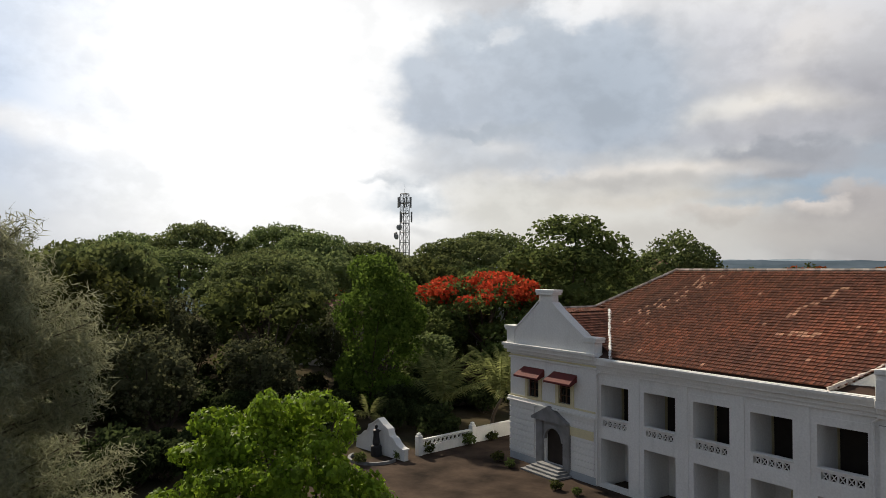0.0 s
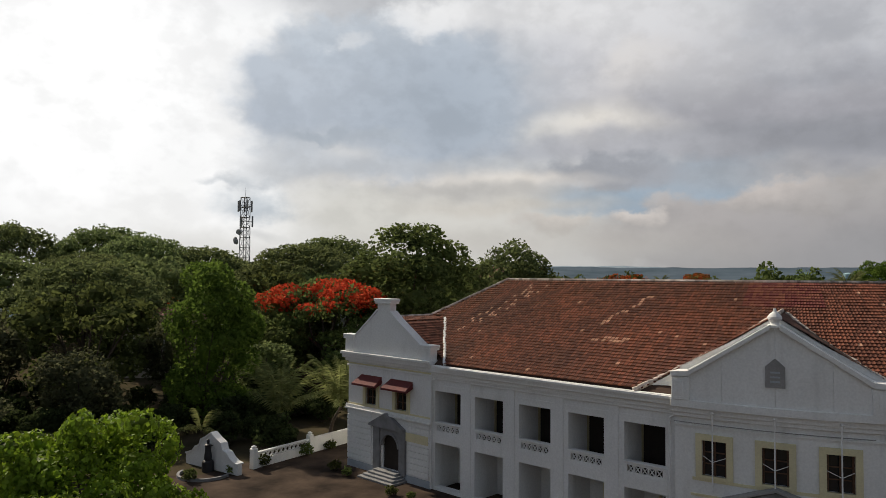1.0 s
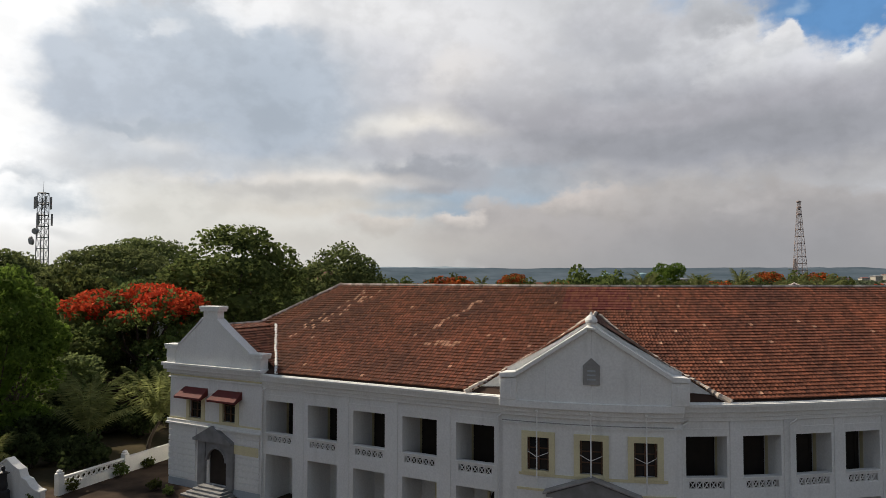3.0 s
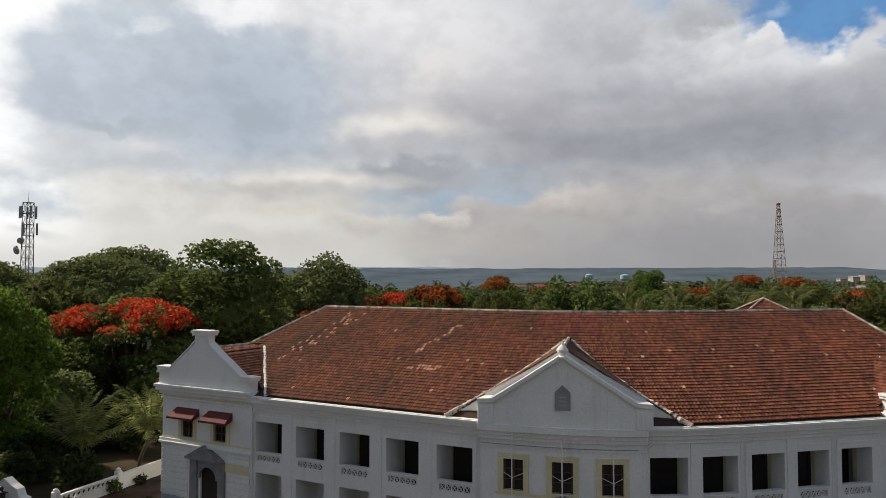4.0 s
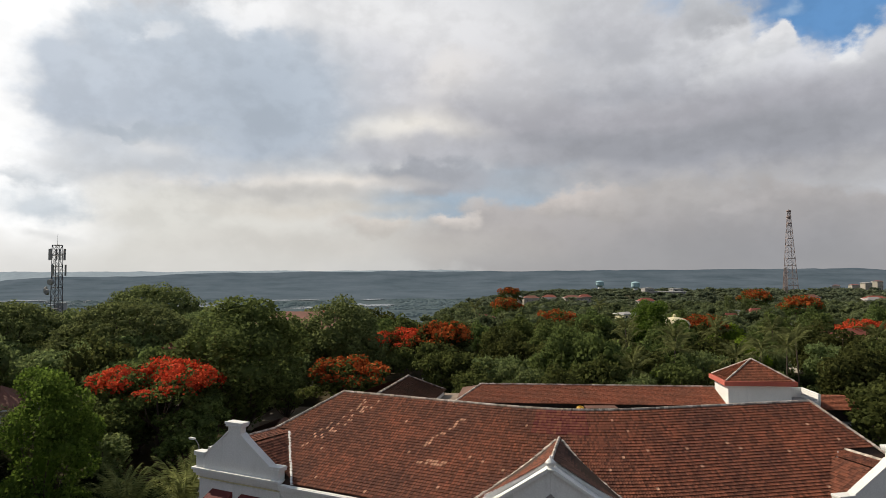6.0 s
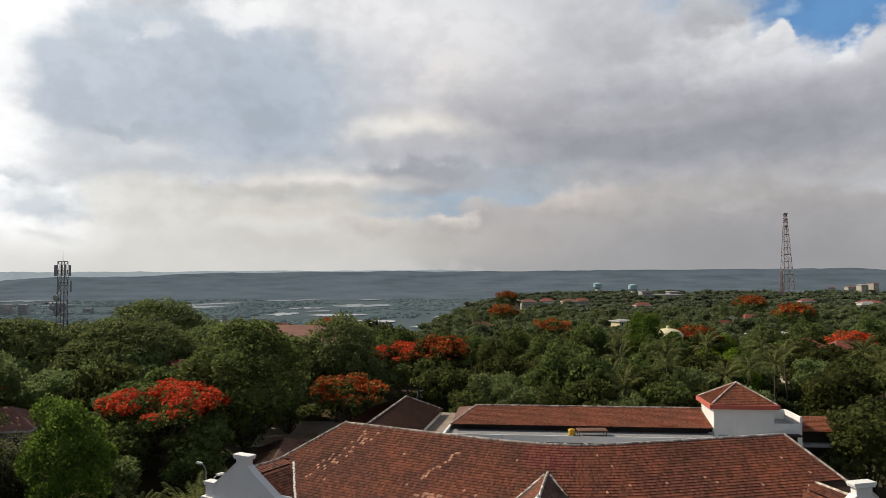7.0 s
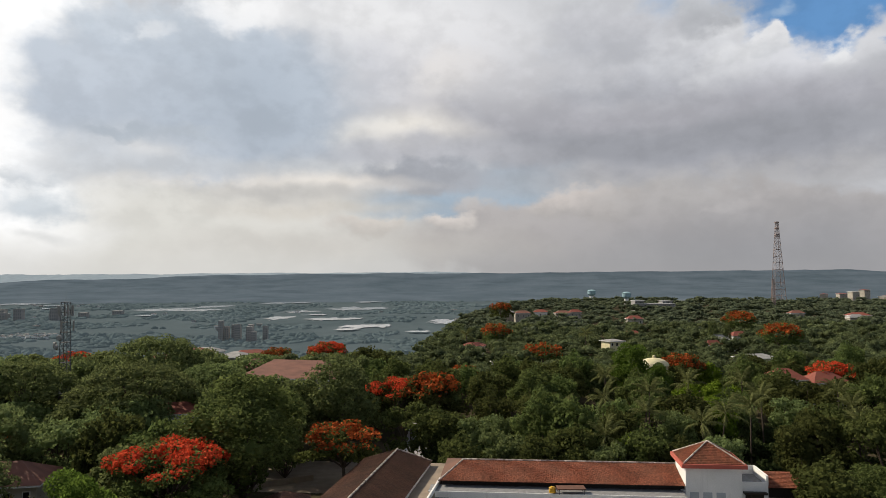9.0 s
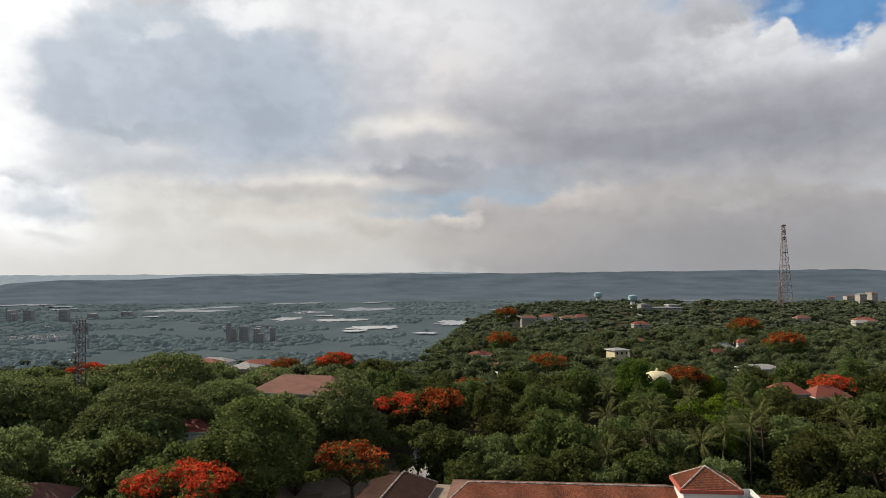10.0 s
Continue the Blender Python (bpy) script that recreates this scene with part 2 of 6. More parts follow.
# ---- materials ----
def mat(name, a, b=None, rough=0.8, scale=1.0, fine=12.0, bump=0.15, metal=0.0, island=0.0, obj=0.0, stain=None, spec=0.3,
        stretch=(1, 1, 1), through_light=0.0, emit=0.0):
    """Two-tone procedural surface: broad patches from a to b, fine grain, optional streaks of stained or shaded tone
    and per-piece variation.
    """
    m = bpy.data.materials.new(name)
    m.use_nodes = True
    nt = m.node_tree
    N, L = nt.nodes, nt.links
    bs = N["Principled BSDF"]
    b = b or tuple(x * 0.75 for x in a)
    tc = N.new("ShaderNodeTexCoord")
    mp = N.new("ShaderNodeMapping")
    mp.inputs["Scale"].default_value = stretch
    L.new(tc.outputs["Object"], mp.inputs[0])
    n1 = N.new("ShaderNodeTexNoise")
    n1.inputs["Scale"].default_value, n1.inputs["Detail"].default_value = scale, 5
    L.new(mp.outputs[0], n1.inputs["Vector"])
    n2 = N.new("ShaderNodeTexNoise")
    n2.inputs["Scale"].default_value, n2.inputs["Detail"].default_value = fine, 3
    L.new(mp.outputs[0], n2.inputs["Vector"])
    r = N.new("ShaderNodeMapRange")
    r.inputs[1].default_value, r.inputs[2].default_value = 0.3, 0.7
    L.new(n1.outputs[0], r.inputs[0])
    mx = N.new("ShaderNodeMix")
    mx.data_type = "RGBA"
    mx.inputs[6].default_value, mx.inputs[7].default_value = (*a, 1), (*b, 1)
    L.new(r.outputs[0], mx.inputs[0])
    col = mx.outputs[2]
    if stain:
        st = N.new("ShaderNodeTexNoise")
        st.inputs["Scale"].default_value, st.inputs["Detail"].default_value = 1.0, 6
        mp2 = N.new("ShaderNodeMapping")
        mp2.inputs["Scale"].default_value = (1.6, 1.6, 0.22)
        L.new(tc.outputs["Object"], mp2.inputs[0])
        L.new(mp2.outputs[0], st.inputs["Vector"])
        r2 = N.new("ShaderNodeMapRange")
        r2.inputs[1].default_value, r2.inputs[2].default_value, r2.inputs[4].default_value = 0.56, 0.8, 0.4
        L.new(st.outputs[0], r2.inputs[0])
        m2 = N.new("ShaderNodeMix")
        m2.data_type = "RGBA"
        m2.inputs[7].default_value = (*stain, 1)
        L.new(r2.outputs[0], m2.inputs[0])
        L.new(col, m2.inputs[6])
        col = m2.outputs[2]
    hsv = N.new("ShaderNodeHueSaturation")
    L.new(col, hsv.inputs["Color"])
    r3 = N.new("ShaderNodeMapRange")
    r3.inputs[3].default_value, r3.inputs[4].default_value = 0.85, 1.15
    L.new(n2.outputs[0], r3.inputs[0])
    val = r3.outputs[0]
    for on, kind, out in ((island, "ShaderNodeNewGeometry", "Random Per Island"), (obj, "ShaderNodeObjectInfo", "Random")):
        if on:
            g = N.new(kind)
            r4 = N.new("ShaderNodeMapRange")
            r4.inputs[3].default_value, r4.inputs[4].default_value = 1 - on, 1 + on
            L.new(g.outputs[out], r4.inputs[0])
            mu = N.new("ShaderNodeMath")
            mu.operation = "MULTIPLY"
            L.new(val, mu.inputs[0])
            L.new(r4.outputs[0], mu.inputs[1])
            val = mu.outputs[0]
            if kind == "ShaderNodeObjectInfo":
                r5 = N.new("ShaderNodeMapRange")
                r5.inputs[3].default_value, r5.inputs[4].default_value = 0.5 - 0.03 * on / 0.3, 0.5 + 0.004 * on / 0.3
                L.new(g.outputs[out], r5.inputs[0])
                L.new(r5.outputs[0], hsv.inputs["Hue"])
    L.new(val, hsv.inputs["Value"])
    col = hsv.outputs[0]
    L.new(col, bs.inputs["Base Color"])
    bs.inputs["Roughness"].default_value, bs.inputs["Metallic"].default_value = rough, metal
    bs.inputs["Specular IOR Level"].default_value = spec
    if emit:
        L.new(col, bs.inputs["Emission Color"])
        bs.inputs["Emission Strength"].default_value = emit
    if bump:
        bp = N.new("ShaderNodeBump")
        bp.inputs["Strength"].default_value, bp.inputs["Distance"].default_value = bump, 0.05
        L.new(n2.outputs[0], bp.inputs["Height"])
        L.new(bp.outputs[0], bs.inputs["Normal"])
    if through_light:
        tr = N.new("ShaderNodeBsdfTranslucent")
        L.new(col, tr.inputs[0])
        ms = N.new("ShaderNodeMixShader")
        ms.inputs[0].default_value = through_light
        L.new(bs.outputs[0], ms.inputs[1])
        L.new(tr.outputs[0], ms.inputs[2])
        L.new(ms.outputs[0], N["Material Output"].inputs[0])
    return m


M = {}
M["white"] = mat("limewash", (0.8, 0.8, 0.785), (0.72, 0.72, 0.7), scale=0.35, fine=9, bump=0.12, stain=(0.5, 0.5, 0.48))
M["cream"] = mat("cream_band", (0.72, 0.66, 0.42), (0.62, 0.56, 0.36), scale=0.8, stain=(0.45, 0.42, 0.3))
M["grey_plinth"] = mat("grey_plinth", (0.42, 0.46, 0.5), (0.34, 0.37, 0.4), scale=0.7)
M["tile"] = mat("clay_tile", (0.222, 0.072, 0.037), (0.118, 0.044, 0.028), rough=0.85, scale=0.3, fine=5, bump=0.25, island=0.4, stain=(0.085, 0.05, 0.038))
M["tile_one"] = mat("clay_tile_single", (0.22, 0.075, 0.04), (0.14, 0.05, 0.032), rough=0.85, scale=0.22, fine=5, bump=0.25, obj=0.3)
M["tile_light"] = mat("pale_clay_tile", (0.56, 0.31, 0.2), (0.42, 0.21, 0.13), scale=1.2, island=0.2)
M["tile_rear"] = mat("red_clay_tile", (0.26, 0.08, 0.04), (0.18, 0.065, 0.035), scale=0.3, fine=5, bump=0.25, island=0.3)
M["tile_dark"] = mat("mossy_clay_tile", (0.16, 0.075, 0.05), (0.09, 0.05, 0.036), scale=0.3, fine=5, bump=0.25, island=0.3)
M["under"] = mat("roof_board", (0.06, 0.035, 0.025), rough=0.9)
M["ridge"] = mat("lime_ridge", (0.62, 0.56, 0.5), (0.34, 0.27, 0.22), scale=1.4, island=0.5)
M["stone"] = mat("dark_laterite", (0.27, 0.27, 0.275), (0.18, 0.18, 0.18), scale=1.5, bump=0.4, stain=(0.06, 0.06, 0.06))
# timber of the doors, also the near-black of sheets that imitate shade
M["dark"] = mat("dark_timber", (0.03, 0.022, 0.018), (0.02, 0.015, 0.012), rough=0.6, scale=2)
M["wood"] = mat("stained_timber", (0.1, 0.055, 0.03), (0.07, 0.035, 0.02), rough=0.55, scale=2, stretch=(1, 1, 0.2))
M["glass"] = mat("dark_pane", (0.02, 0.022, 0.025), rough=0.08, bump=0.0, spec=0.6)
M["red"] = mat("awning_red", (0.16, 0.035, 0.032), (0.11, 0.025, 0.024), scale=1.4, stain=(0.07, 0.03, 0.03))
M["fascia"] = mat("painted_fascia", (0.5, 0.13, 0.09), (0.42, 0.11, 0.08), scale=0.8)
M["grey"] = mat("cement", (0.36, 0.35, 0.34), (0.25, 0.245, 0.24), scale=0.8, bump=0.2, stain=(0.14, 0.14, 0.14))
M["terrace"] = mat("terrace_floor", (0.3, 0.24, 0.18), (0.22, 0.17, 0.13), scale=0.6)
M["yellow"] = mat("yellow_tank", (0.62, 0.36, 0.03), (0.5, 0.28, 0.02), rough=0.5, scale=2)
M["steel"] = mat("galvanised_steel", (0.14, 0.145, 0.155), (0.09, 0.09, 0.1), rough=0.45, metal=0.6, scale=3)
M["rust"] = mat("rusty_steel", (0.22, 0.15, 0.14), (0.32, 0.28, 0.27), rough=0.7, metal=0.2, scale=2)
M["tank"] = mat("water_tank_paint", (0.34, 0.5, 0.55), (0.28, 0.42, 0.47), scale=0.5)
M["bronze"] = mat("dark_bronze", (0.03, 0.03, 0.032), rough=0.5, scale=3)
# dappled sun and tree shade painted into the dirt as patches and streaks
M["dirt"] = mat("forecourt_dirt", (0.092, 0.066, 0.05), (0.026, 0.02, 0.016), scale=0.42, fine=3, bump=0.3, stain=(0.04, 0.032, 0.025), spec=0.02)
M["soil"] = mat("shaded_soil", (0.085, 0.068, 0.045), (0.05, 0.046, 0.028), scale=0.25, fine=3, bump=0.3, spec=0.0)
# distance haze is put into the lowland's grey-blue colour and faint glow
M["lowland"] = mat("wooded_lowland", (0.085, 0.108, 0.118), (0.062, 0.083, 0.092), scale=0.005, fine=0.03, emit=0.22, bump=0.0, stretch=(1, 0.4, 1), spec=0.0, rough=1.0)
# both ridges are paled and made to glow in place of haze
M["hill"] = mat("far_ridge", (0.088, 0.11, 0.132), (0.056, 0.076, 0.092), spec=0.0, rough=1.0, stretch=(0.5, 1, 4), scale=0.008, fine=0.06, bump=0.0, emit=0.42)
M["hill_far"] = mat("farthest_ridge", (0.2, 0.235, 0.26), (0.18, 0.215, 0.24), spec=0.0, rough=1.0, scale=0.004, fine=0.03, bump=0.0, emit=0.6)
# base colour raised towards the pale sky that the water mirrors
M["water"] = mat("still_water", (0.5, 0.53, 0.56), (0.42, 0.45, 0.48), rough=0.12, bump=0.0, spec=0.8, scale=0.02)
M["bark"] = mat("bark", (0.1, 0.075, 0.055), (0.06, 0.045, 0.035), scale=2, bump=0.5, stretch=(1, 1, 0.3))


def leaf_mat(name, a, b, var=0.35, t=0.48, obj=0.0, patch=0.45):
    return mat(name, a, b, rough=0.9, scale=patch, fine=2.5, bump=0.0, island=var, obj=obj, spec=0.03, through_light=t)


M["leaf"] = leaf_mat("leaf", (0.112, 0.145, 0.044), (0.068, 0.094, 0.032), obj=0.4)
# dark foliage, its colour lifted to imitate haze over the shadows
M["leaf_dark"] = leaf_mat("dark_leaf", (0.17, 0.212, 0.08), (0.118, 0.156, 0.062), obj=0.2)
M["leaf_bright"] = leaf_mat("bright_leaf", (0.2, 0.28, 0.032), (0.12, 0.18, 0.022))
M["leaf_lime"] = leaf_mat("lime_leaf", (0.135, 0.2, 0.035), (0.085, 0.135, 0.026))
M["leaf_palm"] = leaf_mat("palm_leaf", (0.19, 0.2, 0.078), (0.125, 0.14, 0.052))
M["leaf_palm_young"] = leaf_mat("young_palm_leaf", (0.27, 0.285, 0.11), (0.17, 0.195, 0.07))
M["needle"] = leaf_mat("grey_green_needle", (0.33, 0.33, 0.215), (0.25, 0.26, 0.16))
M["bloom"] = leaf_mat("red_bloom", (0.7, 0.115, 0.045), (0.5, 0.062, 0.03), var=0.4, t=0.25)
M["bloom_rust"] = leaf_mat("rusty_bloom", (0.5, 0.12, 0.03), (0.28, 0.07, 0.025), var=0.4, t=0.25)
# darkened leaf: the canopy's shadow on the undergrowth is in the colour
M["leaf_under"] = leaf_mat("undergrowth_leaf", (0.06, 0.08, 0.03), (0.036, 0.05, 0.02))
# olive-grey leaf tone taken for trees standing in shade
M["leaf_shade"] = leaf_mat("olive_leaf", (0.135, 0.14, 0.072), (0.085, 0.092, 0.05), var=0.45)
M["leaf_hero"] = leaf_mat("broad_leaf", (0.14, 0.172, 0.054), (0.088, 0.115, 0.04))
M["leaf_near"] = mat("glossy_leaf", (0.25, 0.35, 0.03), (0.13, 0.21, 0.02), rough=0.55, scale=0.8, fine=3, bump=0.0, island=0.5, spec=0.15, through_light=0.42)
# the farther woods have haze mixed into their leaf colours, greyer and paler
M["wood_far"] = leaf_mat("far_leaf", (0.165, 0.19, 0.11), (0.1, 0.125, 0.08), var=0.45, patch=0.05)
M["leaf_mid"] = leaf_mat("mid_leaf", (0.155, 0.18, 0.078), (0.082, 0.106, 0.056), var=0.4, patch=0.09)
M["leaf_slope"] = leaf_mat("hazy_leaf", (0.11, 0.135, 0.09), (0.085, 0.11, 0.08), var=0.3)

# ---- helpers for meshes ----
class Geo:
    """Collects corners and faces for one mesh."""

    def __init__(self):
        self.v, self.f = [], []

    def add(self, verts, faces):
        o = len(self.v)
        self.v.extend(tuple(p) for p in verts)
        self.f.extend(tuple(i + o for i in q) for q in faces)
        return self

    def box(self, x0, x1, y0, y1, z0, z1, at=None):
        p = [(x, y, z) for z in (z0, z1) for y in (y0, y1) for x in (x0, x1)]
        if at is not None:
            p = [at @ Vector(q) for q in p]
        return self.add(p, [(0, 2, 3, 1), (4, 5, 7, 6), (0, 1, 5, 4), (2, 6, 7, 3), (0, 4, 6, 2), (1, 3, 7, 5)])

    def tube(self, a, b, ra, rb=None, n=6, caps=True):
        a, b = Vector(a), Vector(b)
        rb = ra if rb is None else rb
        q = (b - a).to_track_quat("Z", "Y")
        ring = [(math.cos(6.28319 * i / n), math.sin(6.28319 * i / n)) for i in range(n)]
        vs = [a + q @ Vector((c * ra, s * ra, 0)) for c, s in ring] + [b + q @ Vector((c * rb, s * rb, 0)) for c, s in ring]
        fs = [(i, (i + 1) % n, n + (i + 1) % n, n + i) for i in range(n)]
        if caps:
            fs += [tuple(range(n - 1, -1, -1)), tuple(range(n, 2 * n))]
        return self.add(vs, fs)

    def lathe(self, profile, at=(0, 0, 0), n=16):
        """profile: radius and height, from below to the top."""
        at = Vector(at)
        vs = [at + Vector((r * math.cos(6.28319 * i / n), r * math.sin(6.28319 * i / n), z)) for r, z in profile for i in range(n)]
        fs = [(k * n + i, k * n + (i + 1) % n, (k + 1) * n + (i + 1) % n, (k + 1) * n + i) for k in range(len(profile) - 1) for i in range(n)]
        fs += [tuple(range(n - 1, -1, -1)), tuple((len(profile) - 1) * n + i for i in range(n))]
        return self.add(vs, fs)

    def prism(self, outline, put, d0, d1):
        """An outline in (s, z), pushed from depth d0 to d1; put(s, d, z) gives the place."""
        n = len(outline)
        vs = [put(s, d0, z) for s, z in outline] + [put(s, d1, z) for s, z in outline]
        fs = [tuple(range(n)), tuple(range(2 * n - 1, n - 1, -1))] + [(i, n + i, n + (i + 1) % n, (i + 1) % n) for i in range(n)]
        return self.add(vs, fs)

    def mesh(self, name, material):
        me = bpy.data.meshes.new(name)
        me.from_pydata([tuple(p) for p in self.v], [], self.f)
        for m in (material if isinstance(material, list) else [material]):
            me.materials.append(m)
        me.update()
        return me


def part(name, geo, material, parent=None, label=""):
    ob = new(name, geo.mesh(name, material) if isinstance(geo, Geo) else geo)
    if parent is not None:
        ob.parent = parent
    return tagged(ob, label)


def soften(ob, w=0.03):
    md = ob.modifiers.new("edges", "BEVEL")
    md.width, md.segments, md.limit_method = w, 2, "ANGLE"
    return ob


def thing(name, label, category, at=(0, 0, 0), group="", kind=""):
    ob = new(name)
    ob.empty_display_size = 0.5
    ob.location = at
    return tagged(ob, label, category, group, kind)


def smooth(t):
    t = min(1.0, max(0.0, t))
    return t * t * (3 - 2 * t)


# ---- ground ----
PLAIN = -70.0


def rim(u):
    return 240 + 720 * smooth((u + 0.06) / 0.2)


def height(x, y):
    """The plateau, level round the buildings and falling to the lowland behind."""
    if y < 60:
        return 0.0
    u = x / y
    fall = smooth((math.hypot(x, y) - rim(u)) / (330 if u < 0.02 else 500))
    rise = 3.5 * smooth((y - 330) / 400) * smooth((u - 0.02) / 0.25)
    return PLAIN * fall + rise * (1 - fall)


ys = [-400, -120, -20, 20, 60] + [60 + 20 * i for i in range(1, 25)] + [540 + 40 * i for i in range(1, 24)] + [1500 + 240 * i for i in range(0, 14)]
xs = [-3800, -2600, -1700] + [-1200 + 100 * i for i in range(7)] + [-560 + 40 * i for i in range(1, 28)] + [560 + 100 * i for i in range(1, 7)] + [1700, 2600, 3800]
g = Geo()
for y in ys:
    for x in xs:
        g.v.append((x, y, height(x, y)))
w = len(xs)
g.f = [(j * w + i, j * w + i + 1, (j + 1) * w + i + 1, (j + 1) * w + i) for j in range(len(ys) - 1) for i in range(w - 1)]
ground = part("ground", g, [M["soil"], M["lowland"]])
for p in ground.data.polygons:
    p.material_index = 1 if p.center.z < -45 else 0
    p.use_smooth = True
tagged(ground, "dark wooded hilltop soil falling to a hazy lowland", "ground", kind="structure")


def ridge_line(name, y, top, mat_, seed, label, x0=-4200, x1=4200, y_back=120):
    g = Geo()
    n = 160
    for i in range(n + 1):
        x = x0 + (x1 - x0) * i / n
        e = smooth(min(i, n - i) / 34)
        t = PLAIN + (top(x) - PLAIN) * e + 7 * e * noise.noise((x * 0.004, seed, 0)) + 3 * noise.noise((x * 0.03, seed, 4)) + 2 * noise.noise((x * 0.11, seed, 9))
        q = 25 * noise.noise((x * 0.002, seed, 17))
        g.v += [(x, y - 900, PLAIN - 2), (x, y - 520 + q, PLAIN + (t - PLAIN) * 0.3), (x, y - 240, PLAIN + (t - PLAIN) * 0.62 + q * 0.2), (x, y - 70, PLAIN + (t - PLAIN) * 0.88), (x, y, t), (x, y + y_back, PLAIN - 2)]
    for i in range(n):
        for k in range(5):
            g.f.append((6 * i + k, 6 * i + k + 6, 6 * i + k + 7, 6 * i + k + 1))
    return tagged(part(name, g, mat_), label, "hills", kind="structure")


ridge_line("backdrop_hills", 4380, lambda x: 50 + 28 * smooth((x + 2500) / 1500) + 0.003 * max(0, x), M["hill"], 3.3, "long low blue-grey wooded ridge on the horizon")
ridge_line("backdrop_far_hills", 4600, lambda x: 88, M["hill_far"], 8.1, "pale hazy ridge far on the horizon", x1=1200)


def pond(x, y, rx, ry, seed):
    g = Geo()
    n = 72
    g.v.append((x, y, PLAIN + 0.6 + 0.04 * seed))
    for i in range(n):
        a = 6.28319 * i / n
        k = 0.95 + 0.7 * noise.noise((math.cos(a) * 1.6, math.sin(a) * 1.6, seed)) + 0.55 * noise.noise((math.cos(a) * 6, math.sin(a) * 6, seed)) + 0.3 * noise.noise((math.cos(a) * 17, math.sin(a) * 17, seed))
        k = max(0.3, k)
        g.v.append((x + rx * k * math.cos(a), y + ry * k * math.sin(a), PLAIN + 0.6 + 0.04 * seed))
    g.f = [(0, 1 + i, 1 + (i + 1) % n) for i in range(n)]
    return tagged(part("water", g, M["water"]), "bright still flood water on the lowland", "water", kind="structure")

# ---- the long white building: s runs along its front, d into it ----
STEP = 0.1
LENGTH = 63.4
line = []
for i in range(-40, int(LENGTH / STEP) + 60):
    s = i * STEP
    turn = -28.5 + 19.9 * smooth((s - 21.8) / 14.0) + 22.2 * smooth((s - 29.8) / 14.0)
    line.append((s, radians(turn)))
track = []
x, y = -21.2 - 4.0 * math.cos(radians(-28.5)), 56.0 - 4.0 * math.sin(radians(-28.5))
for s, a in line:
    track.append((x, y, a))
    x, y = x + STEP * math.cos(a), y + STEP * math.sin(a)


def B(s, d, z):
    k = (s + 4.0) / STEP
    i = max(0, min(len(track) - 2, int(k)))
    f = k - i
    x = track[i][0] + (track[i + 1][0] - track[i][0]) * f
    y = track[i][1] + (track[i + 1][1] - track[i][1]) * f
    a = track[i][2] + (track[i + 1][2] - track[i][2]) * f
    return Vector((x - math.sin(a) * d, y + math.cos(a) * d, z))


def heading(s):
    return track[max(0, min(len(track) - 1, int((s + 4.0) / STEP)))][2]


def bar(g, s0, s1, d0, d1, z0, z1):
    """A block that follows the front."""
    n = max(1, int(math.ceil((s1 - s0) / 1.3))) if s1 > 20 and s0 < 46 else 1
    vs = []
    for i in range(n + 1):
        s = s0 + (s1 - s0) * i / n
        vs += [B(s, d0, z0), B(s, d1, z0), B(s, d1, z1), B(s, d0, z1)]
    fs = [(0, 1, 2, 3), (4 * n + 3, 4 * n + 2, 4 * n + 1, 4 * n)]
    for i in range(n):
        for k in range(4):
            fs.append((4 * i + k, 4 * i + 4 + k, 4 * i + 4 + (k + 1) % 4, 4 * i + (k + 1) % 4))
    return g.add(vs, fs)


EAVE, RIDGE, RD = 8.4, 14.25, 9.3
house = thing("colonial_building", "long white two-storey colonial building with red clay tile roofs", "building", B(31.5, 5, 0))
INV = Matrix.Translation(-house.location)


def hp(name, g, material, parent=None, label="", bevel=0.0):
    """A part of the building, given in world places."""
    g.v = [tuple(INV @ Vector(p)) for p in g.v]
    ob = part(name, g, material, house if parent is None else parent, label)
    if bevel:
        soften(ob, bevel)
    return ob


LEFT = [9.15 + 3.6 * k for k in range(5)]
RIGHT = [36.0 + 3.02 * k for k in range(5)]
SILL, HEAD, LOW_SILL, LOW_HEAD = 4.6, 6.72, 0.25, 3.2
CEN0, CEN1 = 26.5, 35.7
PAV_R = 51.4


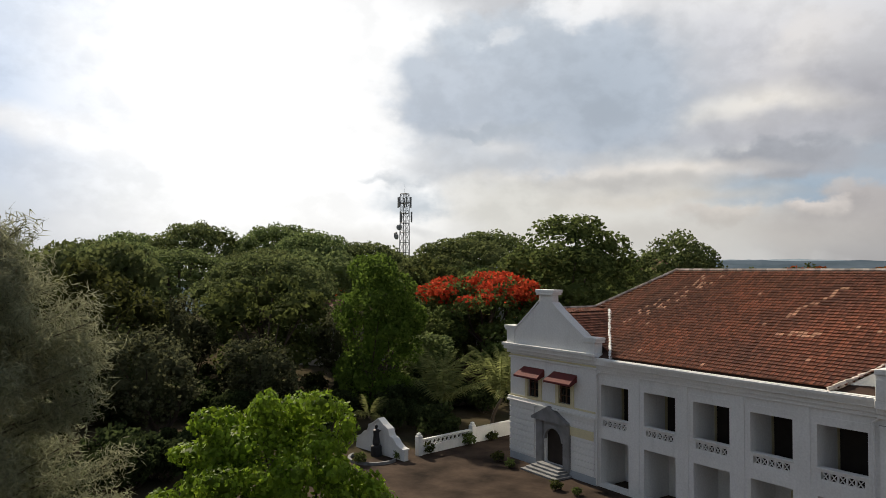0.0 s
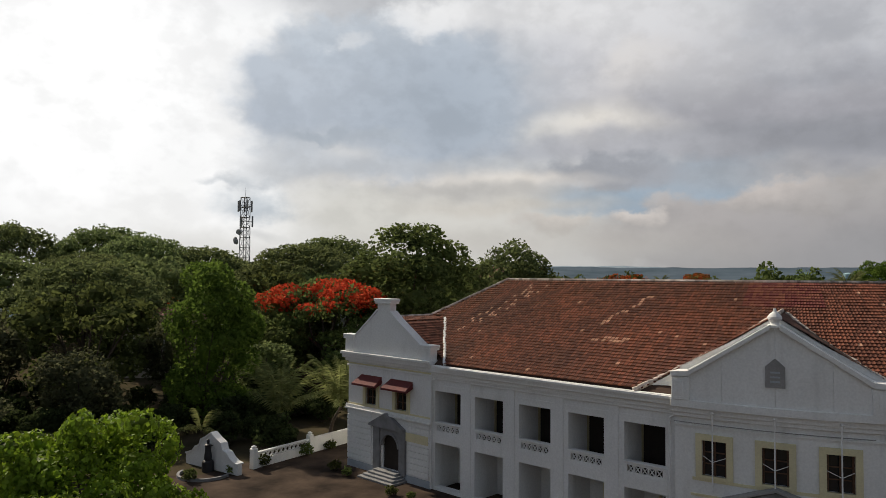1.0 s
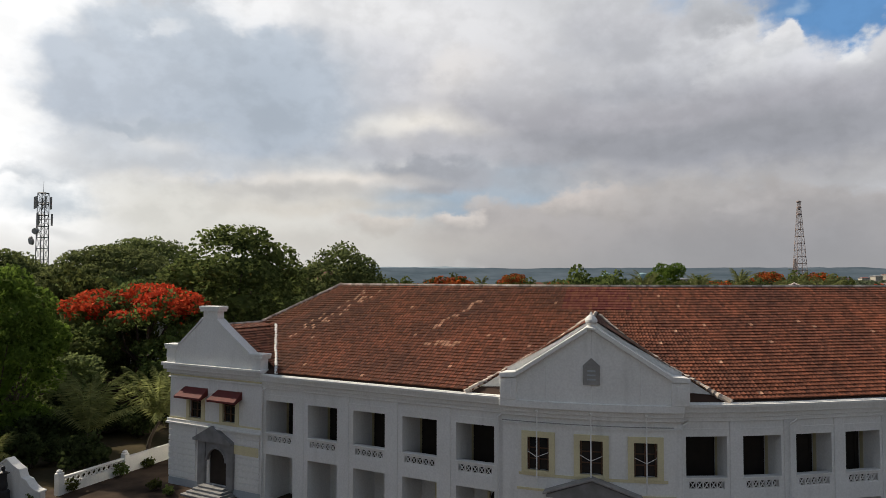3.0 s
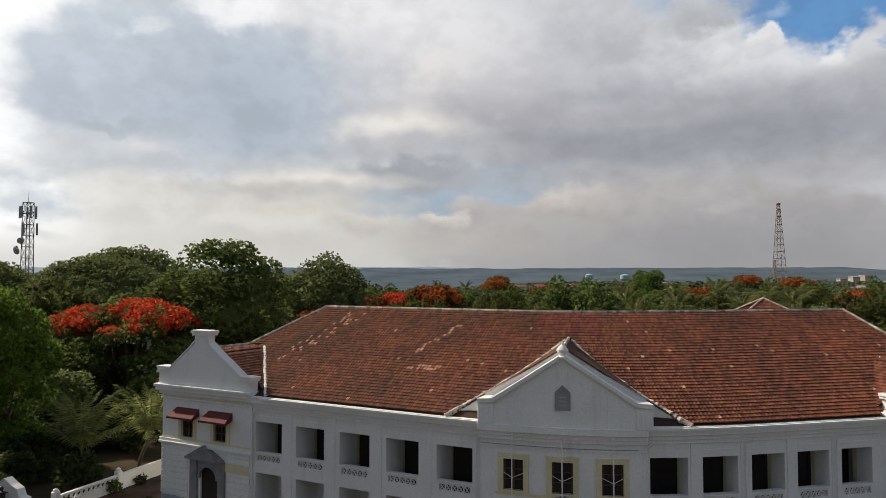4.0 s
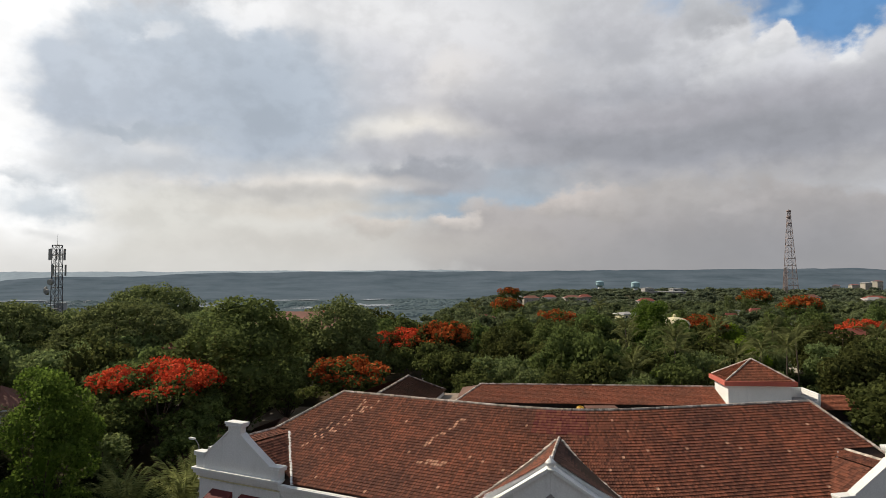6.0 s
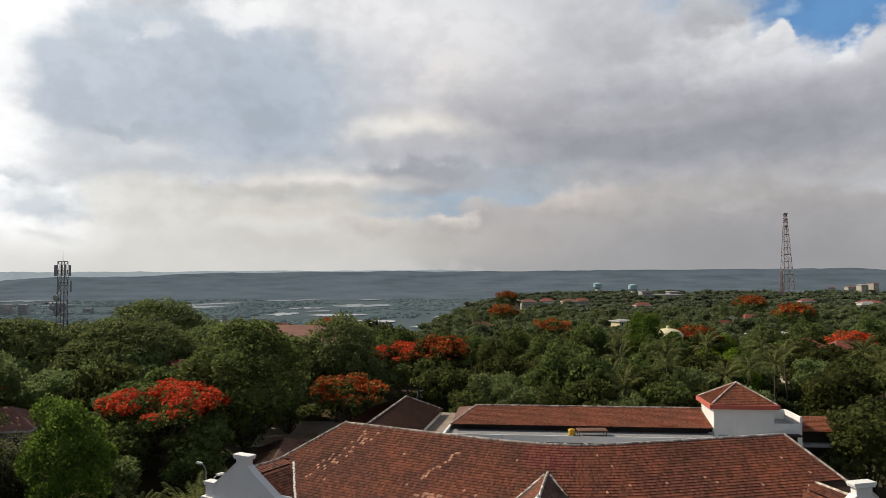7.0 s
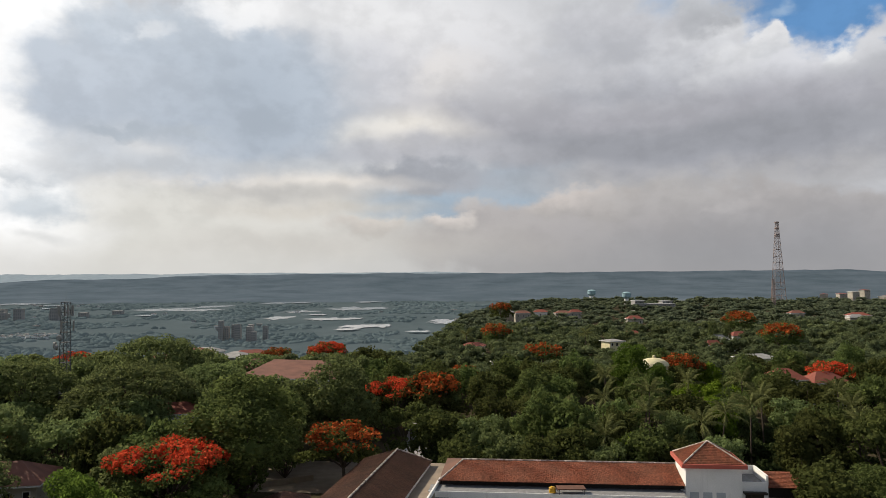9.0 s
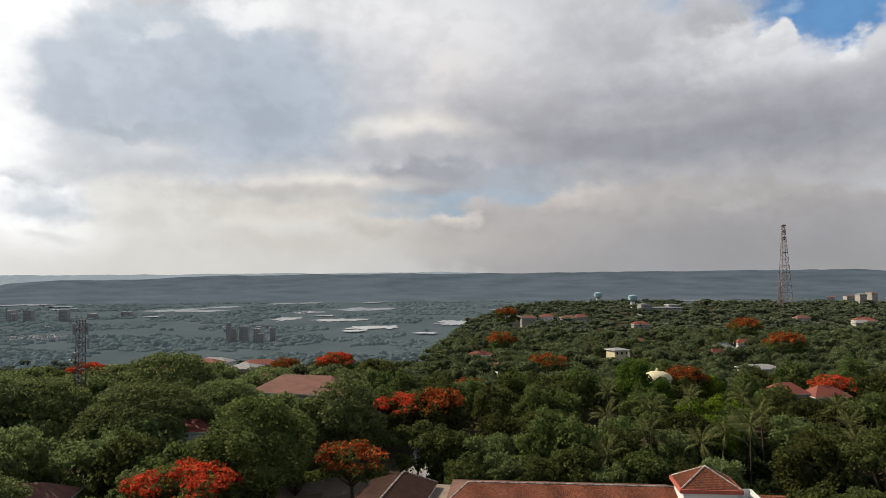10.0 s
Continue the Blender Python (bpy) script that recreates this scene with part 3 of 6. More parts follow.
def loggia(starts, width, s0, s1):
    """Two storeys of deep openings between piers, with a back wall, floors and cross walls."""
    edges = [s0] + [e for a in starts for e in (a, a + width)] + [s1]
    for k in range(0, len(edges), 2):
        hp("pier", bar(Geo(), edges[k], edges[k + 1], 0.0, 0.55, 0.0, 7.5), M["white"])
    for a in starts:
        for nm, e0, e1, dd, z0, z1 in (("lintel", a, a + width, 0.55, HEAD, 7.5), ("spandrel", a, a + width, 0.4, LOW_HEAD, 4.0), ("parapet_rail", a, a + width, 0.4, 4.46, SILL),
                                       ("threshold", a, a + width, 0.5, 0.0, LOW_SILL), ("parapet_block", a, a + 0.16, 0.4, 4.0, 4.46), ("parapet_block", a + width - 0.16, a + width, 0.4, 4.0, 4.46)):
            hp(nm, bar(Geo(), e0, e1, 0.0, dd, z0, z1), M["white"])
    back = Geo()
    bar(back, s0, s1, 2.35, 2.6, 0.0, 7.5)
    hp("back_wall", back, M["white"])
    floors = Geo()
    bar(floors, s0, s1, 0.55, 2.35, 3.5, 3.75)
    hp("floor_slab", floors, M["grey"])
    hp("verandah_ceiling", bar(Geo(), s0, s1, 0.55, 2.35, 7.1, 7.3), M["white"])
    for i, a in enumerate(starts):
        mid = a + width / 2
        # pierced panel below the sill
        n = 5
        w = (width - 0.32) / n
        for k in range(n):
            c = a + 0.16 + w * (k + 0.5)
            for sg in (1, -1):
                hp("lattice_cross", Geo().prism([(c - w * 0.4, 4.23 - sg * 0.17), (c - w * 0.33, 4.23 - sg * 0.2), (c + w * 0.4, 4.23 + sg * 0.17), (c + w * 0.33, 4.23 + sg * 0.2)], B, 0.04, 0.1), M["white"])
            if k < n - 1:
                hp("lattice_post", bar(Geo(), c + w * 0.42, c + w * 0.58, 0.02, 0.14, 4.0, 4.46), M["white"])
        for z0, z1 in ((3.99, 4.05), (4.41, 4.47)):
            hp("lattice_rail", bar(Geo(), a + 0.15, a + width - 0.15, 0.03, 0.14, z0, z1), M["white"])
        # dark sheet behind the lattice, painting the shade in its holes
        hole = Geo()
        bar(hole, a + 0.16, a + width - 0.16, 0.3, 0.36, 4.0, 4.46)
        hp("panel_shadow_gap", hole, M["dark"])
        sill = Geo()
        bar(sill, a - 0.04, a + width + 0.04, -0.05, 0.42, SILL - 0.06, SILL + 0.02)
        hp("sill", sill, M["white"], bevel=0.02)
        # arched lower doors; above, full-width near-black sheets for doors in deep shade
        for z0, z1, name in ((3.76, 6.55, "upper_door"), (0.02, 2.6, "lower_door")):
            dg = Geo()
            off = 0.0 if name == "upper_door" else (0.62 if a < 30 else -0.3)
            c = mid + off
            arch = [(c - 0.62, z0), (c + 0.62, z0), (c + 0.62, z1 - 0.45)] + [
                (c + 0.62 * math.cos(t), z1 - 0.45 + 0.45 * math.sin(t)) for t in (0.5, 1.05, 1.57, 2.09, 2.64)] + [(c - 0.62, z1 - 0.45)]
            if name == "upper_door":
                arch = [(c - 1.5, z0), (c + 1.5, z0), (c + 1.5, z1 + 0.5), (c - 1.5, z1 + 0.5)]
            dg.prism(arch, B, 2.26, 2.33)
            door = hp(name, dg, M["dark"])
            for e in (-1, 1) if name == "lower_door" else ():
                fr = Geo()
                bar(fr, c + e * 0.76 - 0.07, c + e * 0.76 + 0.07, 2.2, 2.35, z0, z1 - 0.2)
                hp("door_jamb", fr, M["cream"])
        # cross walls between the bays
        cw = Geo()
        e = a - 0.17 if a < 30 else a + width + 0.17
        inner_end = 2.36 if a < 30 else 1.5
        bar(cw, e - 0.15, e + 0.15, 0.5, inner_end, 0.0, 7.2)
        hp("cross_wall", cw, M["white"])
        hp("cream_arris", bar(Geo(), e - 0.165, e + 0.165, inner_end - 0.34, inner_end - 0.1, 3.76, 7.1), M["cream"])
    # sunk pilaster joints
    for a in starts[1:]:
        pj = Geo()
        c = a - (3.6 if a < 30 else 3.02) / 2 + width / 2
        bar(pj, c - 0.3, c + 0.3, -0.06, 0.02, 0.35, 7.5)
        hp("pilaster", pj, M["white"], bevel=0.02)


loggia(LEFT, 2.35, 8.9, CEN0)
loggia(RIGHT, 2.15, CEN1 - 0.4, PAV_R)


def pane_window(s, z0, z1, w, d, bars=True, frame_mat="cream"):
    fr = Geo()
    t = 0.3
    bar(fr, s - w / 2 - t, s - w / 2, d - 0.08, d + 0.1, z0 - 0.15, z1 + t)
    bar(fr, s + w / 2, s + w / 2 + t, d - 0.08, d + 0.1, z0 - 0.15, z1 + t)
    bar(fr, s - w / 2, s + w / 2, d - 0.08, d + 0.1, z1, z1 + t)
    bar(fr, s - w / 2, s + w / 2, d - 0.1, d + 0.12, z0 - 0.15, z0)
    win = hp("window", fr, M[frame_mat], label="cream painted window surround")
    pn = Geo()
    bar(pn, s - w / 2, s + w / 2, d + 0.2, d + 0.23, z0, z1)
    hp("pane", pn, M["glass"], win)
    for c, h0, h1 in ((s, z0, z1), (s - w / 2 + 0.05, z0, z1), (s + w / 2 - 0.05, z0, z1)):
        mu = Geo()
        bar(mu, c - 0.05, c + 0.05, d + 0.12, d + 0.19, h0, h1)
        hp("mullion", mu, M["wood"], win)
    for h in (z0 + (z1 - z0) * 0.33, z0 + (z1 - z0) * 0.66):
        mu = Geo()
        bar(mu, s - w / 2, s + w / 2, d + 0.13, d + 0.18, h - 0.03, h + 0.03)
        hp("glazing_bar", mu, M["wood"], win)
    return win


def wall_with_holes(s0, s1, holes, d0, d1, z0, z1):
    """A wall pierced by holes (s, s, z, z), which do not overlap along s: one block each."""
    out = []
    x = s0
    for a, b, h0, h1 in sorted(holes):
        out += [bar(Geo(), x, a, d0, d1, z0, z1), bar(Geo(), a, b, d0, d1, h1, z1)]
        if h0 > z0 + 0.01:
            out.append(bar(Geo(), a, b, d0, d1, z0, h0))
        x = b
    return out + [bar(Geo(), x, s1, d0, d1, z0, z1)]


# centre block with three upper windows and a stone portal
cw = [28.45, 31.2, 33.9]
for q in wall_with_holes(CEN0, CEN1, [(c - 0.58, c + 0.58, 4.68, 6.42) for c in cw], -0.25, 0.45, 3.6, 7.5):
    hp("centre_wall", q, M["white"])
for q in wall_with_holes(CEN0, CEN1, [(30.3, 32.1, 0.0, 2.9)], -0.25, 0.45, 0.0, 3.6):
    hp("centre_wall", q, M["white"])
fill = Geo()
bar(fill, 30.3, 32.1, 0.1, 0.2, 0.0, 2.9)
hp("portal_door", fill, M["wood"])
for c in cw:
    pane_window(c, 4.68, 6.42, 1.16, -0.28)
    pole = Geo()
    pole.tube(B(c, -0.62, 3.9), B(c, -0.62, 7.8), 0.035, n=8)
    pole.lathe([(0.05, 0), (0.09, 0.05), (0.05, 0.12)], B(c, -0.62, 7.8), n=8)
    flag = hp("flagpole", pole, M["white"], label="white flagpole before the window")
    for e in (-0.55, 0.55):
        hp("stay", Geo().tube(B(c, -0.62, 5.45), B(c + e, -0.3, 5.65), 0.018, n=5), M["white"], flag)
    hp("bracket", Geo().tube(B(c, -0.62, 4.0), B(c, -0.2, 4.0), 0.018, n=5), M["white"], flag)
band = Geo()
bar(band, 27.4, 35.0, -0.31, -0.2, 4.38, 4.52)
hp("sill_band", band, M["cream"])
for e in (27.3, 33.3):
    hp("string_band", bar(Geo(), e, e + 2.1, -0.31, -0.2, 3.6, 3.72), M["cream"])
portal = Geo()
portal.prism([(28.95, 3.45), (33.55, 3.45), (33.55, 3.6), (31.25, 4.45), (28.95, 3.6)], B, -0.75, -0.2)
bar(portal, 29.3, 30.25, -0.7, -0.2, 0.0, 3.45)
bar(portal, 32.15, 33.1, -0.7, -0.2, 0.0, 3.45)
bar(portal, 30.25, 32.15, -0.7, -0.2, 2.9, 3.45)
hp("stone_portal", portal, M["stone"], label="dark stone doorway with a low pediment", bevel=0.03)
cap = Geo()
cap.prism([(28.8, 3.62), (31.25, 4.5), (33.7, 3.62), (33.7, 3.74), (31.25, 4.64), (28.8, 3.74)], B, -0.9, -0.2)
hp("portal_cornice", cap, M["grey"], bevel=0.02)


# cornice and gutter along the whole front
def cornice(s0, s1, out, z=7.5):
    for d, z0, z1 in ((-0.12 - out, 0.0, 0.22), (-0.22 - out, 0.22, 0.5), (-0.42 - out, 0.5, 0.9)):
        g = Geo()
        bar(g, s0, s1, d, 0.5, z + z0, z + z1)
        hp("cornice", g, M["white"], bevel=0.03)
    if not out:
        hp("coping", bar(Geo(), s0, s1, -0.46, -0.14, z + 0.9, z + 1.0), M["white"], bevel=0.02)
    g = Geo()
    bar(g, s0, s1, -0.03 - out, 0.5, z - 0.45, z - 0.36)
    hp("string_course", g, M["white"])


cornice(8.95, CEN0 - 0.05, 0.0)
cornice(CEN1 + 0.05, PAV_R, 0.0)
cornice(CEN0 - 0.05, CEN1 + 0.05, 0.3)
for k in range(11):
    a, b = CEN0 + 0.8 * k, CEN0 + 0.8 * (k + 1)
    hp("conduit", Geo().tube(B(a, -0.36, 7.22), B(b, -0.36, 7.22), 0.022, n=4), M["grey"])
for s in (8.95, 26.2, 35.75, 41.55, 47.6):
    p = Geo()
    p.tube(B(s, -0.2, 0.1), B(s, -0.2, 7.3), 0.06, n=8)
    p.tube(B(s, -0.2, 7.3), B(s + 0.35, -0.3, 7.55), 0.06, n=8)
    hp("rain_pipe", p, M["white"])

# pediment over the centre
PC = 31.25
ped = Geo()
for q in ([(26.6, 8.38), (28.9, 8.38), (28.9, 10.93), (27.0, 9.75), (26.6, 9.3)], [(28.9, 8.38), (PC, 8.38), (PC, 12.2), (PC - 0.25, 12.2), (28.9, 10.93)],
          [(PC, 8.38), (33.6, 8.38), (33.6, 10.93), (PC + 0.25, 12.2), (PC, 12.2)], [(33.6, 8.38), (35.9, 8.38), (35.9, 9.3), (35.5, 9.75), (33.6, 10.93)]):
    ped.prism(q, B, -0.62, 0.25)
pediment = hp("pediment", ped, M["white"], bevel=0.03)
for sg in (-1, 1):
    rk = Geo()
    a, b = PC + sg * 4.75, PC + sg * 0.2
    rk.prism([(a, 9.55), (a, 9.8), (PC + sg * 3.9, 9.88), (b, 12.36), (b, 12.1), (PC + sg * 3.9, 9.62)], B, -0.85, 0.3)
    hp("raking_cornice", rk, M["white"], pediment, bevel=0.02)
    pl = Geo()
    bar(pl, min(a, a - sg * 0.9), max(a, a - sg * 0.9), -0.75, 0.3, 8.38, 9.55)
    hp("shoulder_block", pl, M["white"], pediment, bevel=0.03)
    sk = Geo()
    bar(sk, min(a, a - sg * 0.7) + 0.05, max(a, a - sg * 0.7) - 0.1, -0.79, -0.74, 8.65, 9.35)
    hp("sunk_panel", sk, M["white"], pediment)
    # parapet that closes the little roof
    pp = Geo()
    pp.prism([(PC + sg * 4.7, 8.5), (PC + sg * 4.7, 9.95), (PC + sg * 1.2, 11.85), (PC + sg * 1.2, 11.2)], B, 0.35, 0.6)
    hp("roof_parapet", pp, M["white"])
fin = Geo()
fin.lathe([(0.36, 0.0), (0.36, 0.12), (0.22, 0.16), (0.2, 0.24), (0.33, 0.42), (0.33, 0.52), (0.2, 0.68), (0.09, 0.76), (0.05, 0.92)], B(PC, -0.45, 12.2), n=16)
hp("finial", fin, M["white"], pediment, label="turned stone finial")
niche = Geo()
niche.prism([(PC - 0.42, 9.35), (PC + 0.42, 9.35), (PC + 0.42, 10.35), (PC, 10.75), (PC - 0.42, 10.35)], B, -0.68, -0.6)
hp("date_plaque", niche, M["grey"], pediment, label="pointed grey plaque")
bars = Geo()
for k in range(3):
    bar(bars, PC - 0.2, PC + 0.2, -0.7, -0.675, 9.6 + 0.22 * k, 9.68 + 0.22 * k)
hp("plaque_line", bars, M["grey_plinth"], pediment)


# end pavilion with a shaped gable
def pavilion(s0, flip):
    L = 8.9
    P = (lambda s: s0 + s) if not flip else (lambda s: s0 + L - s)
    rng = lambda a, b: (min(P(a), P(b)), max(P(a), P(b)))
    holes = [(*rng(2.0, 3.2), 4.95, 6.6), (*rng(5.3, 6.5), 4.95, 6.6)]
    for q in wall_with_holes(s0 - 0.1, s0 + L, holes, -0.12, 0.45, 4.4, 8.0):
        hp("pavilion_wall", q, M["white"])
    for q in wall_with_holes(s0 - 0.1, s0 + L, [(*rng(3.95, 5.75), 0.55, 3.1)], -0.12, 0.45, 0.0, 4.4):
        hp("pavilion_wall", q, M["white"])
    side = Geo()
    end = s0 - 0.1 if not flip else s0 + L
    bar(side, end, end + 0.45, 0.45, 18.6, 0.0, 8.4)
    hp("end_wall", side, M["white"])
    for a in (2.05, 5.35):
        w = pane_window(P(a + 0.55), 4.95, 6.6, 1.2, -0.14)
        aw = Geo()
        c = P(a + 0.55)
        o = [(c - 1.15, -0.1, 7.1), (c + 1.15, -0.1, 7.1), (c + 1.3, -1.0, 6.52), (c - 1.3, -1.0, 6.52)]
        lo = [(s, d, z - 0.14 if d < -0.5 else z - 0.04) for s, d, z in o]
        aw.add([B(*p) for p in o + lo], [(0, 1, 2, 3), (7, 6, 5, 4), (0, 4, 5, 1), (1, 5, 6, 2), (2, 6, 7, 3), (3, 7, 4, 0)])
        for sgn in (-1, 1):
            aw.add([B(c + sgn * 1.15, -0.1, 7.05), B(c + sgn * 1.3, -1.0, 6.47), B(c + sgn * 1.3, -0.95, 6.32), B(c + sgn * 1.16, -0.1, 6.6)], [(0, 1, 2, 3)])
        hp("awning", aw, M["red"], label="faded red sheet awning over the window")
    # rusticated courses on the ground storey
    for k in range(9):
        z = 0.62 + k * 0.42
        for a, b in ((-0.12, 2.7), (6.6, 8.75)):
            g = Geo()
            lo_, hi = rng(a, b)
            bar(g, lo_, hi, -0.2, -0.1, z, z + 0.36)
            hp("rusticated_course", g, M["white"], bevel=0.02)
    for lo_, hi in (rng(-0.1, 3.0), rng(6.3, 8.9)):
        g = Geo()
        bar(g, lo_, hi, -0.17, -0.1, 0.0, 0.5)
        hp("plinth", g, M["grey_plinth"])
    for d, z0, z1 in ((-0.35, 4.36, 4.5), (-0.24, 4.5, 4.72)):
        g = Geo()
        bar(g, s0 - 0.3, s0 + L + 0.1, d, -0.1, z0, z1)
        hp("storey_band", g, M["white"], bevel=0.02)
    g = Geo()
    bar(g, s0 - 0.12, s0 + L, -0.17, -0.1, 4.72, 4.84)
    hp("cream_line", g, M["cream"])
    g = Geo()
    lo_, hi = rng(6.35, 8.7)
    bar(g, lo_, hi, -0.215, -0.19, 2.9, 3.5)
    hp("cream_patch", g, M["cream"])
    for d, z0, z1 in ((-0.2, 7.62, 7.74), (-0.3, 8.0, 8.26), (-0.5, 8.26, 8.54), (-0.62, 8.54, 8.75)):
        g = Geo()
        bar(g, s0 - 0.1 + d * 0.8, s0 + L - d * 0.4, d, 0.5, z0, z1)
        hp("pavilion_cornice", g, M["white"], bevel=0.03)
    g = Geo()
    bar(g, s0 - 0.2, s0 + L, -0.2, -0.1, 7.8, 7.9)
    hp("cream_line", g, M["cream"])
    # the shaped gable
    c = 4.15
    out = [(0.0, 8.74), (8.9, 8.74), (8.9, 9.45), (8.2, 9.6), (5.5, 11.35), (4.85, 11.85), (4.85, 12.5), (3.45, 12.5), (3.45, 11.95), (2.9, 11.5), (0.6, 9.75), (0.0, 9.7)]
    g = Geo()
    pts = [(P(a), z) for a, z in out]
    g.prism(pts if not flip else pts[::-1], B, -0.35, 0.25)
    gable = hp("shaped_gable", g, M["white"], bevel=0.03)
    for a, b, z0, z1 in ((3.28, 5.02, 12.5, 12.66), (3.18, 5.12, 12.66, 12.88), (-0.35, 0.85, 9.72, 9.9), (-0.42, 0.92, 9.9, 10.08), (8.0, 9.15, 9.45, 9.62), (7.92, 9.22, 9.62, 9.8)):
        g = Geo()
        lo_, hi = rng(a, b)
        bar(g, lo_, hi, -0.5, 0.4, z0, z1)
        hp("gable_cap", g, M["white"], gable, bevel=0.03)
    for a, b in ((-0.2, 0.7), (8.1, 9.0)):
        g = Geo()
        lo_, hi = rng(a, b)
        bar(g, lo_, hi, -0.42, 0.32, 8.74, 9.72 if a < 1 else 9.45)
        hp("gable_shoulder", g, M["white"], gable, bevel=0.03)
    for path in (((0.7, 9.78), (2.9, 11.52), (3.42, 11.98)), ((8.15, 9.62), (5.5, 11.38), (4.88, 11.88))):
        g = Geo()
        for (a0, z0), (a1, z1) in zip(path[:-1], path[1:]):
            o = [(P(a0), z0 - 0.02), (P(a1), z1 - 0.02), (P(a1), z1 + 0.12), (P(a0), z0 + 0.12)]
            g.prism(o, B, -0.42, 0.32)
        hp("gable_coping", g, M["white"], gable)
    # stone doorway
    g = Geo()
    g.prism([(P(2.7), 3.5), (P(6.35), 3.5), (P(6.35), 3.65), (P(4.5), 4.6), (P(2.7), 3.65)], B, -0.5, -0.1)
    for a, b in ((3.05, 3.95), (5.85, 6.1 + 0.55)):
        lo_, hi = rng(a, b - 0.2)
        bar(g, lo_, hi, -0.32, -0.1, 0.4, 3.5)
    c = P(4.85)
    ring = [(c + 1.0 * math.cos(t), 2.2 + 1.0 * math.sin(t)) for t in np.linspace(0, math.pi, 11)]
    inner = [(c + 0.86 * math.cos(t), 2.2 + 0.86 * math.sin(t)) for t in np.linspace(0, math.pi, 11)]
    for k in range(10):
        g.prism([ring[k], ring[k + 1], (ring[k + 1][0], 3.5), (ring[k][0], 3.5)], B, -0.28, -0.1)
        g.prism([inner[k], inner[k + 1], ring[k + 1], ring[k]], B, -0.34, -0.1)
    portal = hp("stone_doorway", g, M["stone"], label="dark stone arched doorway with a small pediment")
    g = Geo()
    bar(g, c - 0.9, c + 0.9, 0.02, 0.09, 0.5, 3.1)
    hp("arched_door", g, M["dark"], portal)
    for k in range(4):
        g = Geo()
        bar(g, P(4.85) - 1.15 - 0.22 * (3 - k), P(4.85) + 1.15 + 0.22 * (3 - k), -0.5 - 0.32 * (4 - k), -0.2, 0.14 * k, 0.14 * (k + 1))
        hp("step", g, M["stone"], bevel=0.02)


pavilion(0.0, False)
pavilion(PAV_R + 0.05, True)

# rear walls, end walls and ceiling that close the block
g = Geo()
bar(g, 0.3, PAV_R + 8.6, 18.3, 18.6, 0.0, 8.4)
hp("courtyard_wall", g, M["white"])

# ---- tiled roofs ----
TW, TL = 0.25, 0.295
TILE = [(0.0, 0.0), (0.62, 0.0), (1.0, 0.035)]  # across: place and rise


def tile_faces():
    return [(0, 1, 4, 3), (1, 2, 5, 4), (6, 7, 1, 0), (7, 8, 2, 1)]


def tile_slope(at, rows, span, skip=None, pick=None, jit=0.012):
    """Overlapping tiles. at(a, v): place a metres along and v metres up the slope; span(v): from and to along."""
    main, light = Geo(), Geo()
    picked = []
    rng = random.Random(7)
    for r in range(rows):
        v = r * TL
        a0, a1 = span(v)
        a0 = math.ceil(a0 / TW) * TW
        if a1 - a0 < TW:
            continue
        n = int((a1 - a0) / TW)
        for k in range(n):
            a = a0 + k * TW + (r % 2) * 0.0
            if skip and skip(a, v):
                continue
            p00, p10 = at(a, v), at(a + TW, v)
            p01 = at(a, v + TL * 1.12)
            ex, ey = p10 - p00, p01 - p00
            nn = ex.cross(ey).normalized()
            if nn.z < 0:
                nn = -nn
            lift = 0.07 + rng.uniform(-jit, jit)
            sl = rng.uniform(-0.007, 0.007)
            if pick and pick(a, v) and len(picked) < 300:
                picked.append((p00, ex.normalized(), ey.normalized(), nn))
                continue
            vs = [p00 + ex * x + nn * (lift + h) + ey * sl for x, h in TILE] + [p01 + ex * x + nn * (0.012 + h) for x, h in TILE]
            vs += [p00 + ex * x + nn * (h - 0.005) + ey * sl for x, h in TILE]
            pale = PALE(a, v) if skip is not None and pick is not None else 0
            (light if rng.random() < pale else main).add(vs, tile_faces())
    return main, light, picked


SL = math.hypot(RD + 0.4, RIDGE - EAVE)
ROWS = int(SL / TL)


def front_at(a, v):
    t = v / SL
    return B(a, -0.4 + (RD + 0.4) * t, EAVE + 0.08 + (RIDGE - EAVE) * t)


HIP = 8.1
END = PAV_R + 9.7
HIP_R = 4.1


def front_span(v):
    # no tiles here: the dark board below imitates the shadow line above the coping
    if v < 0.2:
        return 0.0, 0.0
    t = v / SL
    left = 10.2 - 5.2 * (t / 0.5) if t < 0.5 else HIP * t
    right = PAV_R - 0.3 + 5.2 * (t / 0.5) if t < 0.5 else END - HIP_R * t
    return left, right


def over_pediment(a, v):
    t = v / SL
    z = EAVE + (RIDGE - EAVE) * t
    return abs(a - PC) < 7.0 * (12.65 - z) / (12.65 - EAVE) and z < 12.65


def PALE(a, v):
    t = v / SL
    if 19.2 < a < 21.4 and abs(t - 0.53 - (a - 19.2) * 0.14) < 0.035:
        return 0.7
    if 19.4 < a < 21.8 and abs(t - 0.375) < 0.022:
        return 0.8
    if abs(a - 8.3 - (t - 0.33) * 5.6) < 0.9 and 0.3 < t < 0.93:
        return 0.14
    return 0.003


